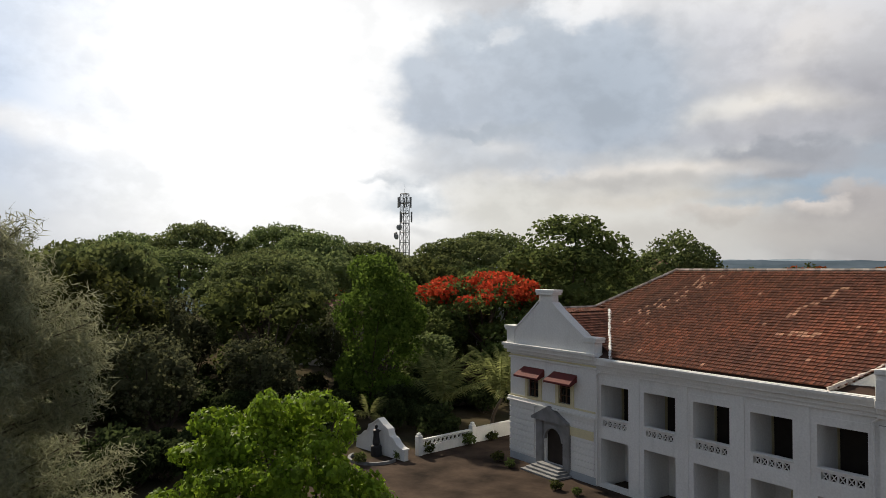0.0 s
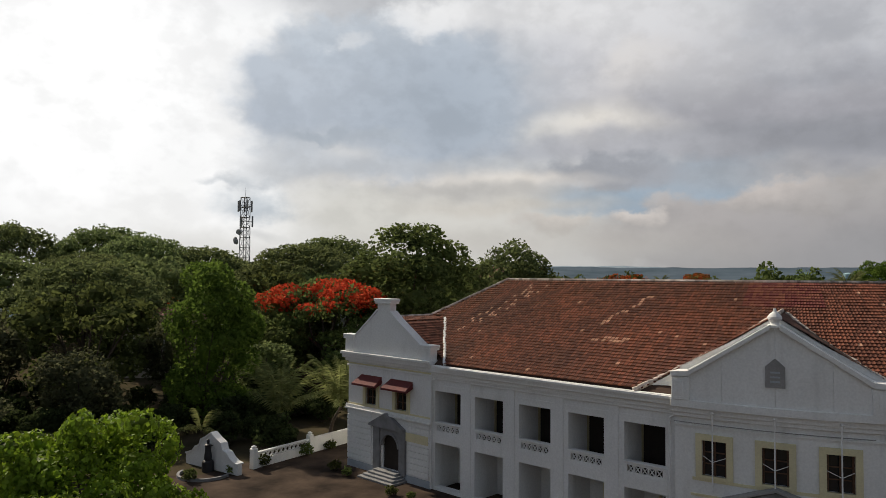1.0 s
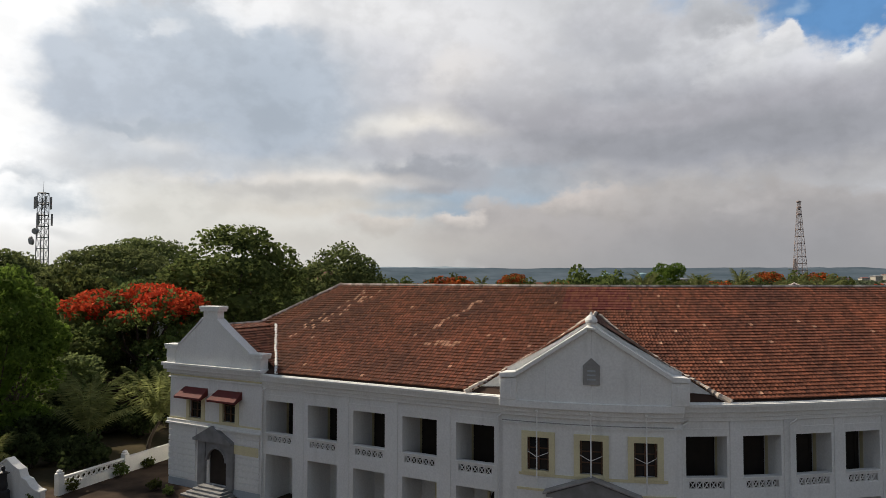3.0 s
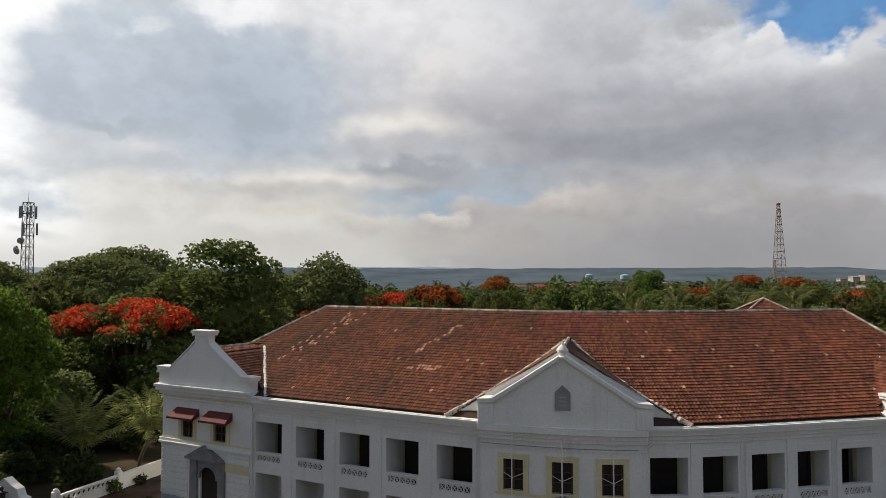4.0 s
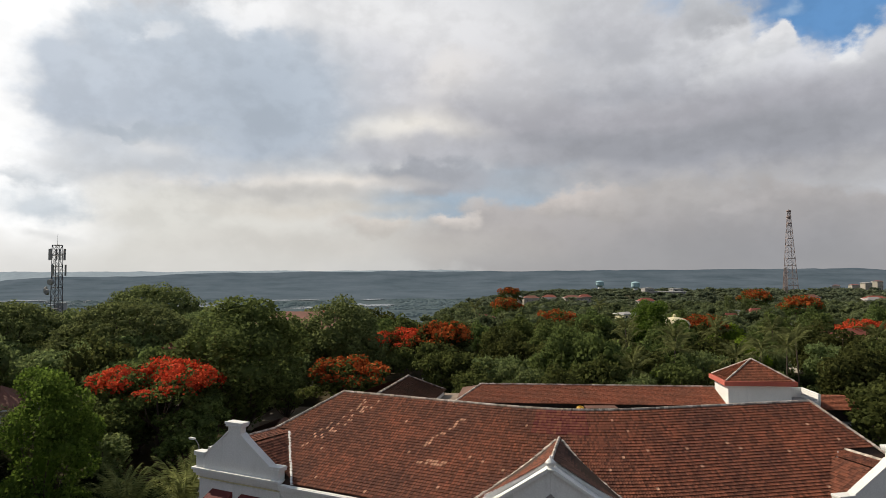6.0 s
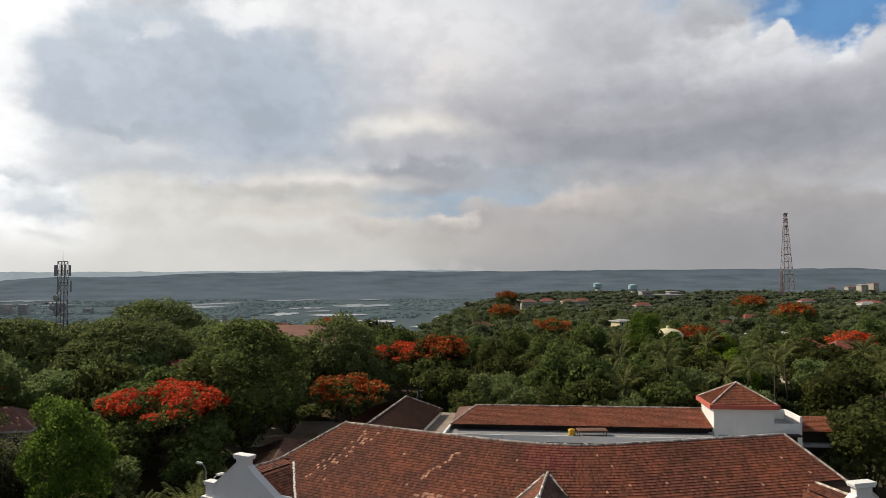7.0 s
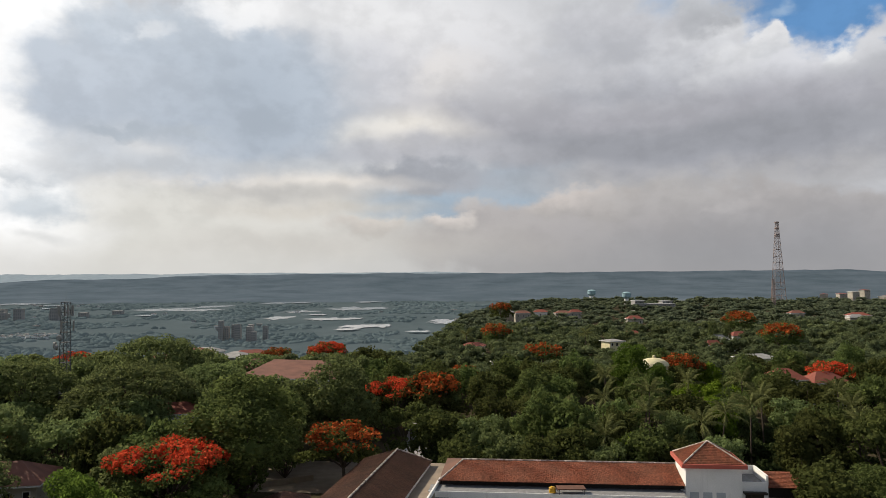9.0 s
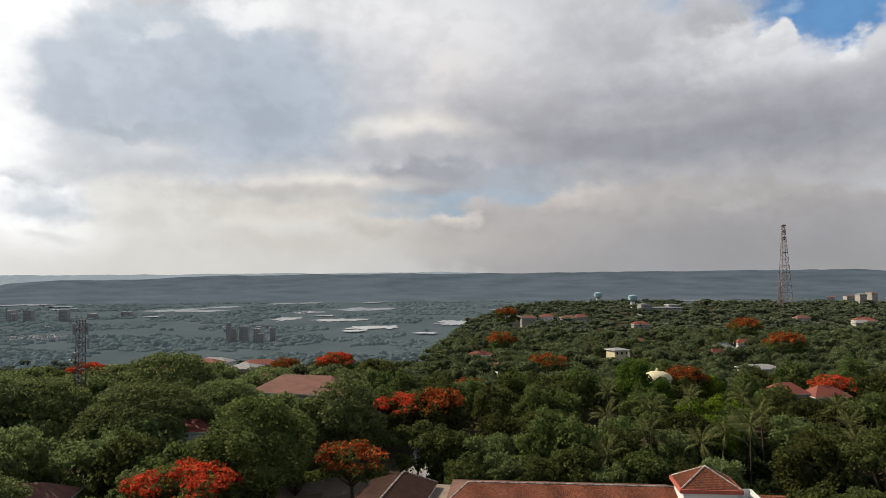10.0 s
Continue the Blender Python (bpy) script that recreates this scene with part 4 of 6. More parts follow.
main, light, picked = tile_slope(front_at, ROWS, front_span, over_pediment, lambda a, v: 28.2 < a < 34.4 and v > SL * 0.74)
roof = Geo()
n = 60
for i in range(n + 1):
    s = 0.2 + (END - 0.4) * i / n
    hip0 = max(0.0, min(1.0, s / HIP))
    hip1 = max(0.0, min(1.0, (END - s) / HIP_R))
    h = min(hip0, hip1)
    for d, t in ((-0.35, 0.0), (-0.35 + (RD + 0.35) * h, h), (RD * 2 + 0.35 - (RD + 0.35) * h, h), (RD * 2 + 0.35, 0.0)):
        roof.v.append(tuple(B(s, d, EAVE - 0.02 + (RIDGE - EAVE) * t)))
    if i:
        for k in range(3):
            roof.f.append((4 * i - 4 + k, 4 * i - 3 + k, 4 * i + 1 + k, 4 * i + k))
# board colour kept near-black, its bare edge stands for the eaves shadow
roof_ob = hp("roof", roof, M["under"], label="steep hipped roof in weathered red clay tiles")
hp("roof_tiles", main, M["tile"], roof_ob, "overlapping weathered red clay tiles")["kind"] = "stuff"
hp("pale_tiling", light, M["tile_light"], roof_ob, "newer pale clay tiles")["kind"] = "stuff"

# the little roof behind the pediment, falling to both sides
for sg in (-1, 1):
    def wing_at(a, v, sg=sg):
        t = v / 7.85
        return B(PC + sg * (6.9 * (1 - t)), 0.3 + a, 8.5 + 4.2 * t)

    def wing_span(v):
        t = v / 7.85
        z = 8.5 + 4.2 * t
        return 0.0, max(0.3, (z - EAVE) / (RIDGE - EAVE) * (RD + 0.4) - 0.55)

    g, _, _ = tile_slope(wing_at, 26, wing_span)
    # right slope takes the darker tile, left slope the common one
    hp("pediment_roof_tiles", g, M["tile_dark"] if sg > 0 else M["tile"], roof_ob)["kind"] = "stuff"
    deck = Geo()
    deck.add([B(PC, 0.25, 12.66), B(PC + sg * 7.0, 0.25, 8.42), B(PC + sg * 7.0, 0.4, 8.42), B(PC, 6.9, 12.66)], [(0, 1, 2, 3)])
    hp("roof_deck", deck, M["under"], roof_ob)
    val = Geo()
    for k in range(34):
        t = k / 34
        s, z = PC + sg * (7.0 - 6.9 * t), 8.45 + 4.2 * t
        d = (z - EAVE) / (RIDGE - EAVE) * (RD + 0.4) - 0.42
        p = B(s + random.uniform(-0.05, 0.05), d, z + 0.08)
        if k:
            val.tube(last, p, random.uniform(0.13, 0.2), random.uniform(0.1, 0.17), n=6)
        last = p
    hp("valley_flashing", val, M["ridge"], roof_ob, "lime mortar along the roof valley")["kind"] = "stuff"
    back = Geo()
    back.prism([(PC, 8.4), (PC + sg * 6.6, 8.4), (PC + sg * 6.6, 8.62), (PC + sg * 0.1, 12.62), (PC, 12.62)], B, 0.31, 0.5)
    hp("gable_upstand", back, M["white"], roof_ob, "white plastered upstand behind the pediment")
    cap = Geo()
    for k in range(18):
        cap.tube(B(PC, 0.2 + 0.36 * k, 12.73), B(PC, 0.2 + 0.36 * k + 0.42, 12.75), 0.12, 0.11, n=7)
    if sg > 0:
        hp("ridge_capping", cap, M["ridge"], roof_ob)["kind"] = "stuff"

# roofs behind the end gables
for flip in (False, True):
    P = (lambda s: s) if not flip else (lambda s: PAV_R + 8.95 - s)
    for sg in (-1, 1):
        def pav_at(a, v, sg=sg, P=P):
            t = v / (5.49 if sg > 0 else 5.57)
            return B(P(5.6 + 4.6 * (1 - t) if sg > 0 else 4.15 - 4.7 * (1 - t)), 0.3 + a, 8.45 + (2.85 if sg > 0 else 3.0) * t)

        def pav_span(v, sg=sg):
            t = v / (5.49 if sg > 0 else 5.57)
            return 0.0, 1.2 + 5.0 * t

        g, _, _ = tile_slope(pav_at, 18, pav_span)
        hp("gable_roof_tiles", g, M["tile"], roof_ob)["kind"] = "stuff"
    g, _, _ = tile_slope(lambda a, v, P=P: B(P(5.6 - v), 0.3 + a, 11.28 + 0.12 * v), 5, lambda v: (0.0, 6.2))
    hp("gable_roof_tiles", g, M["tile"], roof_ob)["kind"] = "stuff"
    val = Geo()
    for k in range(20):
        t = k / 20
        s, z = P((9.3 if flip else 10.15) - 4.55 * t), 8.55 + 2.9 * t
        d = (z - EAVE) / (RIDGE - EAVE) * (RD + 0.4) - 0.38
        p = B(s + random.uniform(-0.04, 0.04), d, z + 0.05)
        if k:
            val.tube(last, p, random.uniform(0.12, 0.15), random.uniform(0.11, 0.14), n=7)
        last = p
    hp("valley_flashing", val, M["white"], roof_ob, "broad whitewashed roof valley")["kind"] = "stuff"
    hipcap = Geo()
    hs = HIP if not flip else HIP_R
    for k in range(40):
        t0, t1 = k / 40, (k + 1.2) / 40
        if t0 < 0.42:
            continue
        Q = lambda t: B((hs * t) if not flip else END - hs * t, -0.4 + (RD + 0.4) * t, EAVE + 0.14 + (RIDGE - EAVE) * t)
        hipcap.tube(Q(t0), Q(t1), 0.12, 0.1, n=6)
    for k in range(16):
        hipcap.tube(B(P(4.15), 0.25 + 0.35 * k, 11.5), B(P(4.15), 0.25 + 0.35 * k + 0.42, 11.52), 0.14, 0.11, n=7)
    hp("hip_capping", hipcap, M["ridge"], roof_ob, "mortar-bedded ridge tiles")["kind"] = "stuff"
rc = Geo()
k = HIP
while k < END - HIP_R:
    rc.tube(B(k, RD, RIDGE + 0.1), B(k + 0.42, RD, RIDGE + 0.12), 0.12, 0.095, n=6)
    k += 0.36
hp("ridge_capping", rc, M["ridge"], roof_ob, "mortar-bedded ridge tiles")["kind"] = "stuff"
edge = Geo()
bar(edge, 9.9, CEN0 + 0.3, -0.62, -0.2, EAVE - 0.08, EAVE + 0.06)
hp("eaves_edge", edge, M["white"], roof_ob)
edge = Geo()
bar(edge, CEN1 - 0.3, PAV_R - 0.2, -0.62, -0.2, EAVE - 0.08, EAVE + 0.06)
hp("eaves_edge", edge, M["white"], roof_ob)


# ---- rear wing, side wing, turret and courtyard ----
def flat_slope(name, a, b, c, d, rows, material, parent, label=""):
    """Tiles over a four-cornered slope: a, b along the eaves, d, c along the ridge."""
    a, b, c, d = (Vector(p) for p in (a, b, c, d))
    L0 = (b - a).length
    H = ((d + c) / 2 - (a + b) / 2).length
    lo = (d - a).dot((b - a).normalized())
    hi = (c - a).dot((b - a).normalized())
    ex, up = (b - a).normalized(), ((d - a) - (b - a).normalized() * lo).normalized()
    if rows is None:
        rows = int(H / TL)
    g, _, _ = tile_slope(lambda u, v: a + ex * u + up * v, rows, lambda v: (lo * v / H, L0 + (hi - L0) * v / H))
    hp("tiles", g, material, parent, label)["kind"] = "stuff"


def roof_solid(name, pts, faces, material, label=""):
    return hp(name, Geo().add([Vector(p) for p in pts], faces), material, label=label)


# rear wing
RA, RB = Vector((0.6, 87.2, 0)), Vector((34.2, 84.0, 0))
rx = (RB - RA).normalized()
ry = Vector((-rx.y, rx.x, 0))
RW = lambda u, v, z: RA + rx * u + ry * v + Vector((0, 0, z))
LR = (RB - RA).length
g = Geo()
g.add([RW(-0.2, -0.3, 8.8), RW(LR, -0.3, 8.8), RW(LR, 6.2, 10.15), RW(2.8, 6.2, 10.15), RW(LR, 12.6, 8.8), RW(-0.2, 12.6, 8.8)],
      [(0, 1, 2, 3), (3, 2, 4, 5), (0, 3, 5)])
rear = hp("rear_roof", g, M["tile_dark"], label="low red clay tile roof over the rear wing")
flat_slope("rear", RW(-0.2, -0.3, 8.82), RW(LR, -0.3, 8.82), RW(LR, 6.2, 10.17), RW(2.8, 6.2, 10.17), None, M["tile_rear"], rear)
cap = Geo()
k = 2.6
while k < LR:
    cap.tube(RW(k, 6.2, 10.24), RW(k + 0.44, 6.2, 10.26), 0.15, 0.12, n=6)
    k += 0.38
for k in range(18):
    t0, t1 = k / 18, (k + 1.15) / 18
    cap.tube(RW(-0.2 + 3.0 * t0, -0.3 + 6.5 * t0, 8.86 + 1.36 * t0), RW(-0.2 + 3.0 * t1, -0.3 + 6.5 * t1, 8.86 + 1.36 * t1), 0.14, 0.12, n=6)
hp("ridge_capping", cap, M["ridge"], rear)["kind"] = "stuff"
# the shadow gap below the eaves is given by a near-black wall colour
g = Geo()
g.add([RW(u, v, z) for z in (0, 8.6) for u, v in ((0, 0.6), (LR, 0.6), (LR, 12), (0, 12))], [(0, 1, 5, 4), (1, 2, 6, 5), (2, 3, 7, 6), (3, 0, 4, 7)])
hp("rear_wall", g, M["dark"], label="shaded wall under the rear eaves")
at = Matrix.Translation(RA) @ Matrix.Rotation(math.atan2(rx.y, rx.x), 4, "Z")
g = Geo().box(-1.4, LR - 0.4, -2.6, 0.6, 7.8, 8.05, at)
hp("verandah_slab", g, M["stone"], label="stained flat cement canopy", bevel=0.02)
g = Geo().box(-1.4, LR - 0.4, -2.75, -2.6, 7.2, 8.07, at)
hp("verandah_fascia", g, M["white"], bevel=0.02)
for k in range(14):
    g = Geo().box(-1.1 + k * 2.6, -0.75 + k * 2.6, -2.7, -2.35, 3.6, 7.2, at)
    hp("verandah_column", g, M["white"])
# recess behind the columns, near-black in place of its shade
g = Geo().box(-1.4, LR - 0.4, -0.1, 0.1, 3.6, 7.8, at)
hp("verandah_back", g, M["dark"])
g = Geo().box(-1.4, LR - 0.4, -2.8, 0.1, 3.2, 3.6, at)
hp("verandah_floor", g, M["grey"])
g = Geo().box(-1.4, LR - 0.4, -2.8, -2.6, 0.0, 4.4, at)
hp("verandah_parapet", g, M["white"])

# side wing
g = Geo()
W0, W1 = Vector((-11.6, 64.5, 0)), Vector((-6.2, 97.0, 0))
wx = (W1 - W0).normalized()
wy = Vector((wx.y, -wx.x, 0))
SW = lambda u, v, z: W0 + wx * u + wy * v + Vector((0, 0, z))
LS = (W1 - W0).length
g.add([SW(0, 0, 10.76), SW(LS, 0, 10.76), SW(0, 5.05, 8.6), SW(LS + 2.5, 5.05, 8.6), SW(0, -6, 8.6), SW(LS + 2.5, -6, 8.6)],
      [(0, 2, 3, 1), (0, 1, 5, 4), (1, 3, 5)])
wing = hp("side_roof", g, M["tile_dark"], label="dark mossy clay tile roof over the side wing")
flat_slope("side", SW(LS + 2.4, 5.1, 8.66), SW(0, 5.1, 8.66), SW(0, 0.05, 10.82), SW(LS, 0.05, 10.82), None, M["tile_dark"], wing)
cap = Geo()
k = 0.0
while k < LS:
    f = 10.88
    cap.tube(SW(k, 0, f), SW(k + 0.44, 0, f), 0.15, 0.12, n=6)
    k += 0.38
for k in range(14):
    t0, t1 = k / 14, (k + 1.1) / 14
    cap.tube(SW(LS + 2.4 * t0, 5.0 * t0, 10.86 - 2.2 * t0), SW(LS + 2.4 * t1, 5.0 * t1, 10.86 - 2.2 * t1), 0.14, 0.12, n=6)
hp("ridge_capping", cap, M["ridge"], wing)["kind"] = "stuff"
g = Geo()
g.add([SW(u, v, z) for z in (0, 8.5) for u, v in ((0, -5.5), (LS + 2, -5.5), (LS + 2, 4.8), (0, 4.8))], [(0, 1, 5, 4), (1, 2, 6, 5), (2, 3, 7, 6), (3, 0, 4, 7)])
hp("side_wall", g, M["white"])
flat_slope("side", SW(LS + 2.3, -5.9, 8.7), SW(0.2, -5.9, 8.7), SW(0.2, 0, 10.83), SW(LS, 0, 10.83), None, M["tile_dark"], wing)
g = Geo()
g.add([SW(u, v, z) for z in (0, 7.9) for u, v in ((8, 5.0), (LS + 4, 4.6), (LS + 4, 8.0), (8, 8.0))], [(0, 1, 5, 4), (1, 2, 6, 5), (2, 3, 7, 6), (3, 0, 4, 7), (4, 5, 6, 7)])
hp("flat_terrace", g, M["terrace"], label="sandy flat roof between the wings")
for v in (7.75, ):
    g = Geo()
    g.add([SW(u, v + e, z) for z in (7.9, 8.5) for u, e in ((10, 0), (LS + 3, 0), (LS + 3, 0.25), (10, 0.25))],
          [(0, 1, 5, 4), (1, 2, 6, 5), (2, 3, 7, 6), (3, 0, 4, 7), (4, 5, 6, 7)])
    hp("terrace_parapet", g, M["white"])

# stair turret with a pyramid roof
at = Matrix.Translation((38.0, 85.8, 0)) @ Matrix.Rotation(math.atan2(rx.y, rx.x), 4, "Z")
turret = hp("turret_wall", Geo().box(-3.7, 3.7, -2.6, 3.6, 0, 11.4, at), M["white"], label="plain white square stair turret")
hp("turret_fascia", Geo().box(-4.3, 4.3, -3.2, 4.2, 11.4, 11.95, at), M["fascia"], turret, "salmon-red painted roof fascia", bevel=0.03)
ap = at @ Vector((0, 0.5, 14.3))
cs = [at @ Vector(p) for p in ((-4.0, -2.9, 11.97), (4.0, -2.9, 11.97), (4.0, 3.9, 11.97), (-4.0, 3.9, 11.97))]
hp("turret_roof", Geo().add([*cs, ap], [(0, 1, 4), (1, 2, 4), (2, 3, 4), (3, 0, 4)]), M["tile_rear"], turret, "pyramid roof in red clay tiles")
for k in (0, 1, 3):
    a, b = cs[k], cs[(k + 1) % 4]
    flat_slope("turret", a, b, ap + (b - a) * 0.01, ap - (b - a) * 0.01, None, M["tile_rear"], turret)
cap = Geo()
for c in cs:
    for k in range(15):
        cap.tube(c.lerp(ap, k / 15) + Vector((0, 0, 0.07)), c.lerp(ap, (k + 1.1) / 15) + Vector((0, 0, 0.07)), 0.12, 0.1, n=6)
hp("hip_capping", cap, M["ridge"], turret)["kind"] = "stuff"
for k in range(3):
    hp("blind_window", Geo().box(-3.2 + 1.75 * k, -2.0 + 1.75 * k, -2.66, -2.58, 5.6, 8.1, at), M["grey_plinth"], turret)
g = Geo().box(3.7, 7.2, -2.2, 3.4, 0, 9.1, at)
hp("terrace_block", g, M["white"])
for b in ((3.7, 7.2, -2.2, -2.0, 9.1, 9.5), (6.95, 7.25, -2.2, 3.4, 9.1, 10.4), (3.7, 7.2, 3.2, 3.4, 9.1, 10.4)):
    hp("terrace_parapet", Geo().box(*b, at), M["white"], bevel=0.02)
hp("terrace_deck", Geo().box(3.75, 6.95, -2.0, 3.2, 9.1, 9.16, at), M["stone"])
hp("block_window", Geo().box(4.2, 6.6, -2.26, -2.18, 6.6, 7.9, at), M["glass"])
hp("block_canopy", Geo().box(3.9, 6.9, -3.0, -2.2, 8.0, 8.25, at), M["dark"])
g = Geo()
g.add([at @ Vector(p) for p in ((7.5, 0.5, 8.0), (13.5, 0.5, 8.0), (12.5, 4.0, 9.4), (7.5, 4.0, 9.4), (13.5, 8, 8.0), (7.5, 8, 8.0))], [(0, 1, 2, 3), (3, 2, 4, 5), (1, 4, 2)])
annex = hp("annex_roof", g, M["tile_rear"], label="small red tile roof beside the turret")
flat_slope("annex", at @ Vector((7.5, 0.5, 8.03)), at @ Vector((13.5, 0.5, 8.03)), at @ Vector((12.5, 4, 9.43)), at @ Vector((7.5, 4, 9.43)), None, M["tile_rear"], annex)
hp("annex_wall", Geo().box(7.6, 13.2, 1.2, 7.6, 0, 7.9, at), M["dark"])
hp("annex_slab", Geo().box(7.2, 14.0, -0.8, 1.2, 6.3, 6.5, at), M["grey"])
for k in range(5):
    hp("stair_step", Geo().box(-4.3 + 0.12 * k, -3.7, -2.4 + 0.5 * k, -1.9 + 0.5 * k, 7.6 + 0.3 * k, 7.9 + 0.3 * k, at), M["white"], turret)
# court floor
tagged(part("courtyard_floor", Geo().add([(2, 64, 0.02), (42, 62, 0.02), (42, 84, 0.02), (2, 86, 0.02)], [(0, 1, 2, 3)]), M["grey"]), "grey cement courtyard floor", "floor", kind="structure")
# lower roof beside the side wing
g = Geo()
eaves = [(-25.2, 75.5, 4.1), (-17.4, 78, 4.1), (-19.4, 96, 4.1), (-27.2, 93.5, 4.1), (-21.6, 79.5, 5.8), (-23.0, 92.5, 5.8)]
g.add(eaves, [(0, 1, 4), (1, 2, 5, 4), (2, 3, 5), (3, 0, 4, 5)])
shed = thing("outbuilding", "low outbuilding with a hipped dark clay tile roof", "building", (-22, 89, 0))
o = Matrix.Translation((22, -89, 0))
g.v = [tuple(o @ Vector(p)) for p in g.v]
part("roof", g, M["tile_dark"], shed)
part("wall", Geo().box(-3.0, 3.0, -11.0, 4.4, 0, 4.1, Matrix.Rotation(0.11, 4, "Z")), M["white"], shed)
for i, j, k, l in ((3, 0, 4, 5), (1, 2, 5, 4), (0, 1, 4, 4)):
    p0, p1, p2, p3 = (Vector(eaves[q]) + Vector((0, 0, 0.05)) for q in (i, j, k, l))
    ex = (p1 - p0).normalized()
    L0, lo_, hi = (p1 - p0).length, (p3 - p0).dot(ex), (p2 - p0).dot(ex)
    up = ((p3 - p0) - ex * lo_)
    H = up.length
    up.normalize()
    gt, _, _ = tile_slope(lambda u, v: p0 + ex * u + up * v, int(H / TL), lambda v: (lo_ * v / H, L0 + (hi - L0) * v / H))
    gt.v = [tuple(o @ Vector(p)) for p in gt.v]
    part("tiles", gt, M["tile_dark"], shed, "dark weathered clay tiles")["kind"] = "stuff"

# ---- trees ----
def leaf_cards(P, Nrm, size, rng, flat=0.5, long_=1.0):
    """One bent leaf spray at each place: two triangles that share a fold."""
    n = len(P)
    r = rng.normal(size=(n, 3))
    nn = Nrm * flat + r * (1 - flat) * 0.8
    nn /= np.linalg.norm(nn, axis=1, keepdims=True) + 1e-9
    t = np.cross(nn, rng.normal(size=(n, 3)))
    t /= np.linalg.norm(t, axis=1, keepdims=True) + 1e-9
    b = np.cross(nn, t)
    s = (size * rng.uniform(0.6, 1.35, n))[:, None]
    a = P - t * s * 0.5 * long_
    c = P + t * s * 0.5 * long_ - nn * s * 0.12
    e = P + b * s * 0.38 - nn * s * 0.1
    f = P - b * s * 0.38 - nn * s * 0.1
    V = np.stack([a, e, c, f], 1).reshape(-1, 3)
    F = np.arange(4 * n).reshape(n, 4)
    return V, F


def lobes_of(rng, kind, R, H):
    """Middle and radii of the clumps that make a crown of radius R and height H (over its own foot at 0)."""
    out = []
    if kind == "umbrella":
        for k in range(26):
            a, r = rng.uniform(0, 6.283), R * math.sqrt(rng.uniform(0, 1)) * 0.86
            out.append((r * math.cos(a), r * math.sin(a), H * (0.76 - 0.3 * (r / R) ** 2) + rng.uniform(-0.07, 0.08) * H, R * rng.uniform(0.17, 0.3), H * rng.uniform(0.09, 0.15)))
        for k in range(12):
            a, r = rng.uniform(0, 6.283), R * rng.uniform(0.45, 0.85)
            out.append((r * math.cos(a), r * math.sin(a), H * rng.uniform(0.1, 0.42), R * rng.uniform(0.16, 0.28), H * rng.uniform(0.09, 0.15)))
    elif kind == "dome":
        for k in range(58):
            a, r = 2.39996 * k, R * math.sqrt((k + 0.5) / 58) * 0.93
            out.append((r * math.cos(a), r * math.sin(a), H * (0.84 - 0.4 * (r / R) ** 2.2) + rng.uniform(-0.045, 0.045) * H, R * rng.uniform(0.13, 0.2), H * rng.uniform(0.06, 0.1)))
        for k in range(16):
            a, r = rng.uniform(0, 6.283), R * rng.uniform(0.5, 0.9)
            out.append((r * math.cos(a), r * math.sin(a), H * rng.uniform(0.1, 0.38), R * rng.uniform(0.16, 0.26), H * rng.uniform(0.08, 0.13)))
    elif kind == "clump":
        for k in range(13):
            d = rng.normal(size=3)
            d /= np.linalg.norm(d)
            q = rng.uniform(0.4, 0.75)
            out.append((d[0] * R * q, d[1] * R * q, H * 0.5 + d[2] * H * 0.45 * q, R * rng.uniform(0.28, 0.45), H * rng.uniform(0.1, 0.18)))
    elif kind == "round":
        for k in range(34):
            d = rng.normal(size=3)
            d /= np.linalg.norm(d)
            q = rng.uniform(0.45, 0.82)
            out.append((d[0] * R * q, d[1] * R * q, H * 0.52 + d[2] * H * 0.47 * q, R * rng.uniform(0.17, 0.32), H * rng.uniform(0.07, 0.14)))
        out.append((0, 0, H * 0.5, R * 0.62, H * 0.38))
    elif kind == "bushy":
        for k in range(95):
            d = rng.normal(size=3)
            d /= np.linalg.norm(d)
            d[2] = abs(d[2]) if rng.random() < 0.6 else d[2]
            q = rng.uniform(0.62, 0.95)
            out.append((d[0] * R * q, d[1] * R * q, H * 0.45 + d[2] * H * 0.5 * q, R * rng.uniform(0.1, 0.19), H * rng.uniform(0.035, 0.065)))
        out.append((0, 0, H * 0.42, R * 0.6, H * 0.36))
    elif kind == "tall":
        for k in range(26):
            z = rng.uniform(0.06, 0.93)
            rr = R * (1 - abs(z - 0.5) * 0.8)
            a = rng.uniform(0, 6.283)
            out.append((rr * 0.62 * math.cos(a), rr * 0.62 * math.sin(a), H * z, R * rng.uniform(0.24, 0.4), H * rng.uniform(0.07, 0.13)))
        out.append((0, 0, H * 0.5, R * 0.55, H * 0.44))
    return out


BALL_V = [(0, 0, 1), (0, 0, -1)]
for i in range(2):
    for j in range(5):
        th, ph = (1.107, 2.034)[i], 6.28319 * (j + 0.5 * i) / 5
        BALL_V.append((math.sin(th) * math.cos(ph), math.sin(th) * math.sin(ph), math.cos(th)))
BALL_F = []
for j in range(5):
    k = (j + 1) % 5
    BALL_F += [(0, 2 + j, 2 + k), (1, 7 + k, 7 + j), (2 + j, 7 + j, 2 + k), (2 + k, 7 + j, 7 + k)]
BALL = np.array(BALL_V)


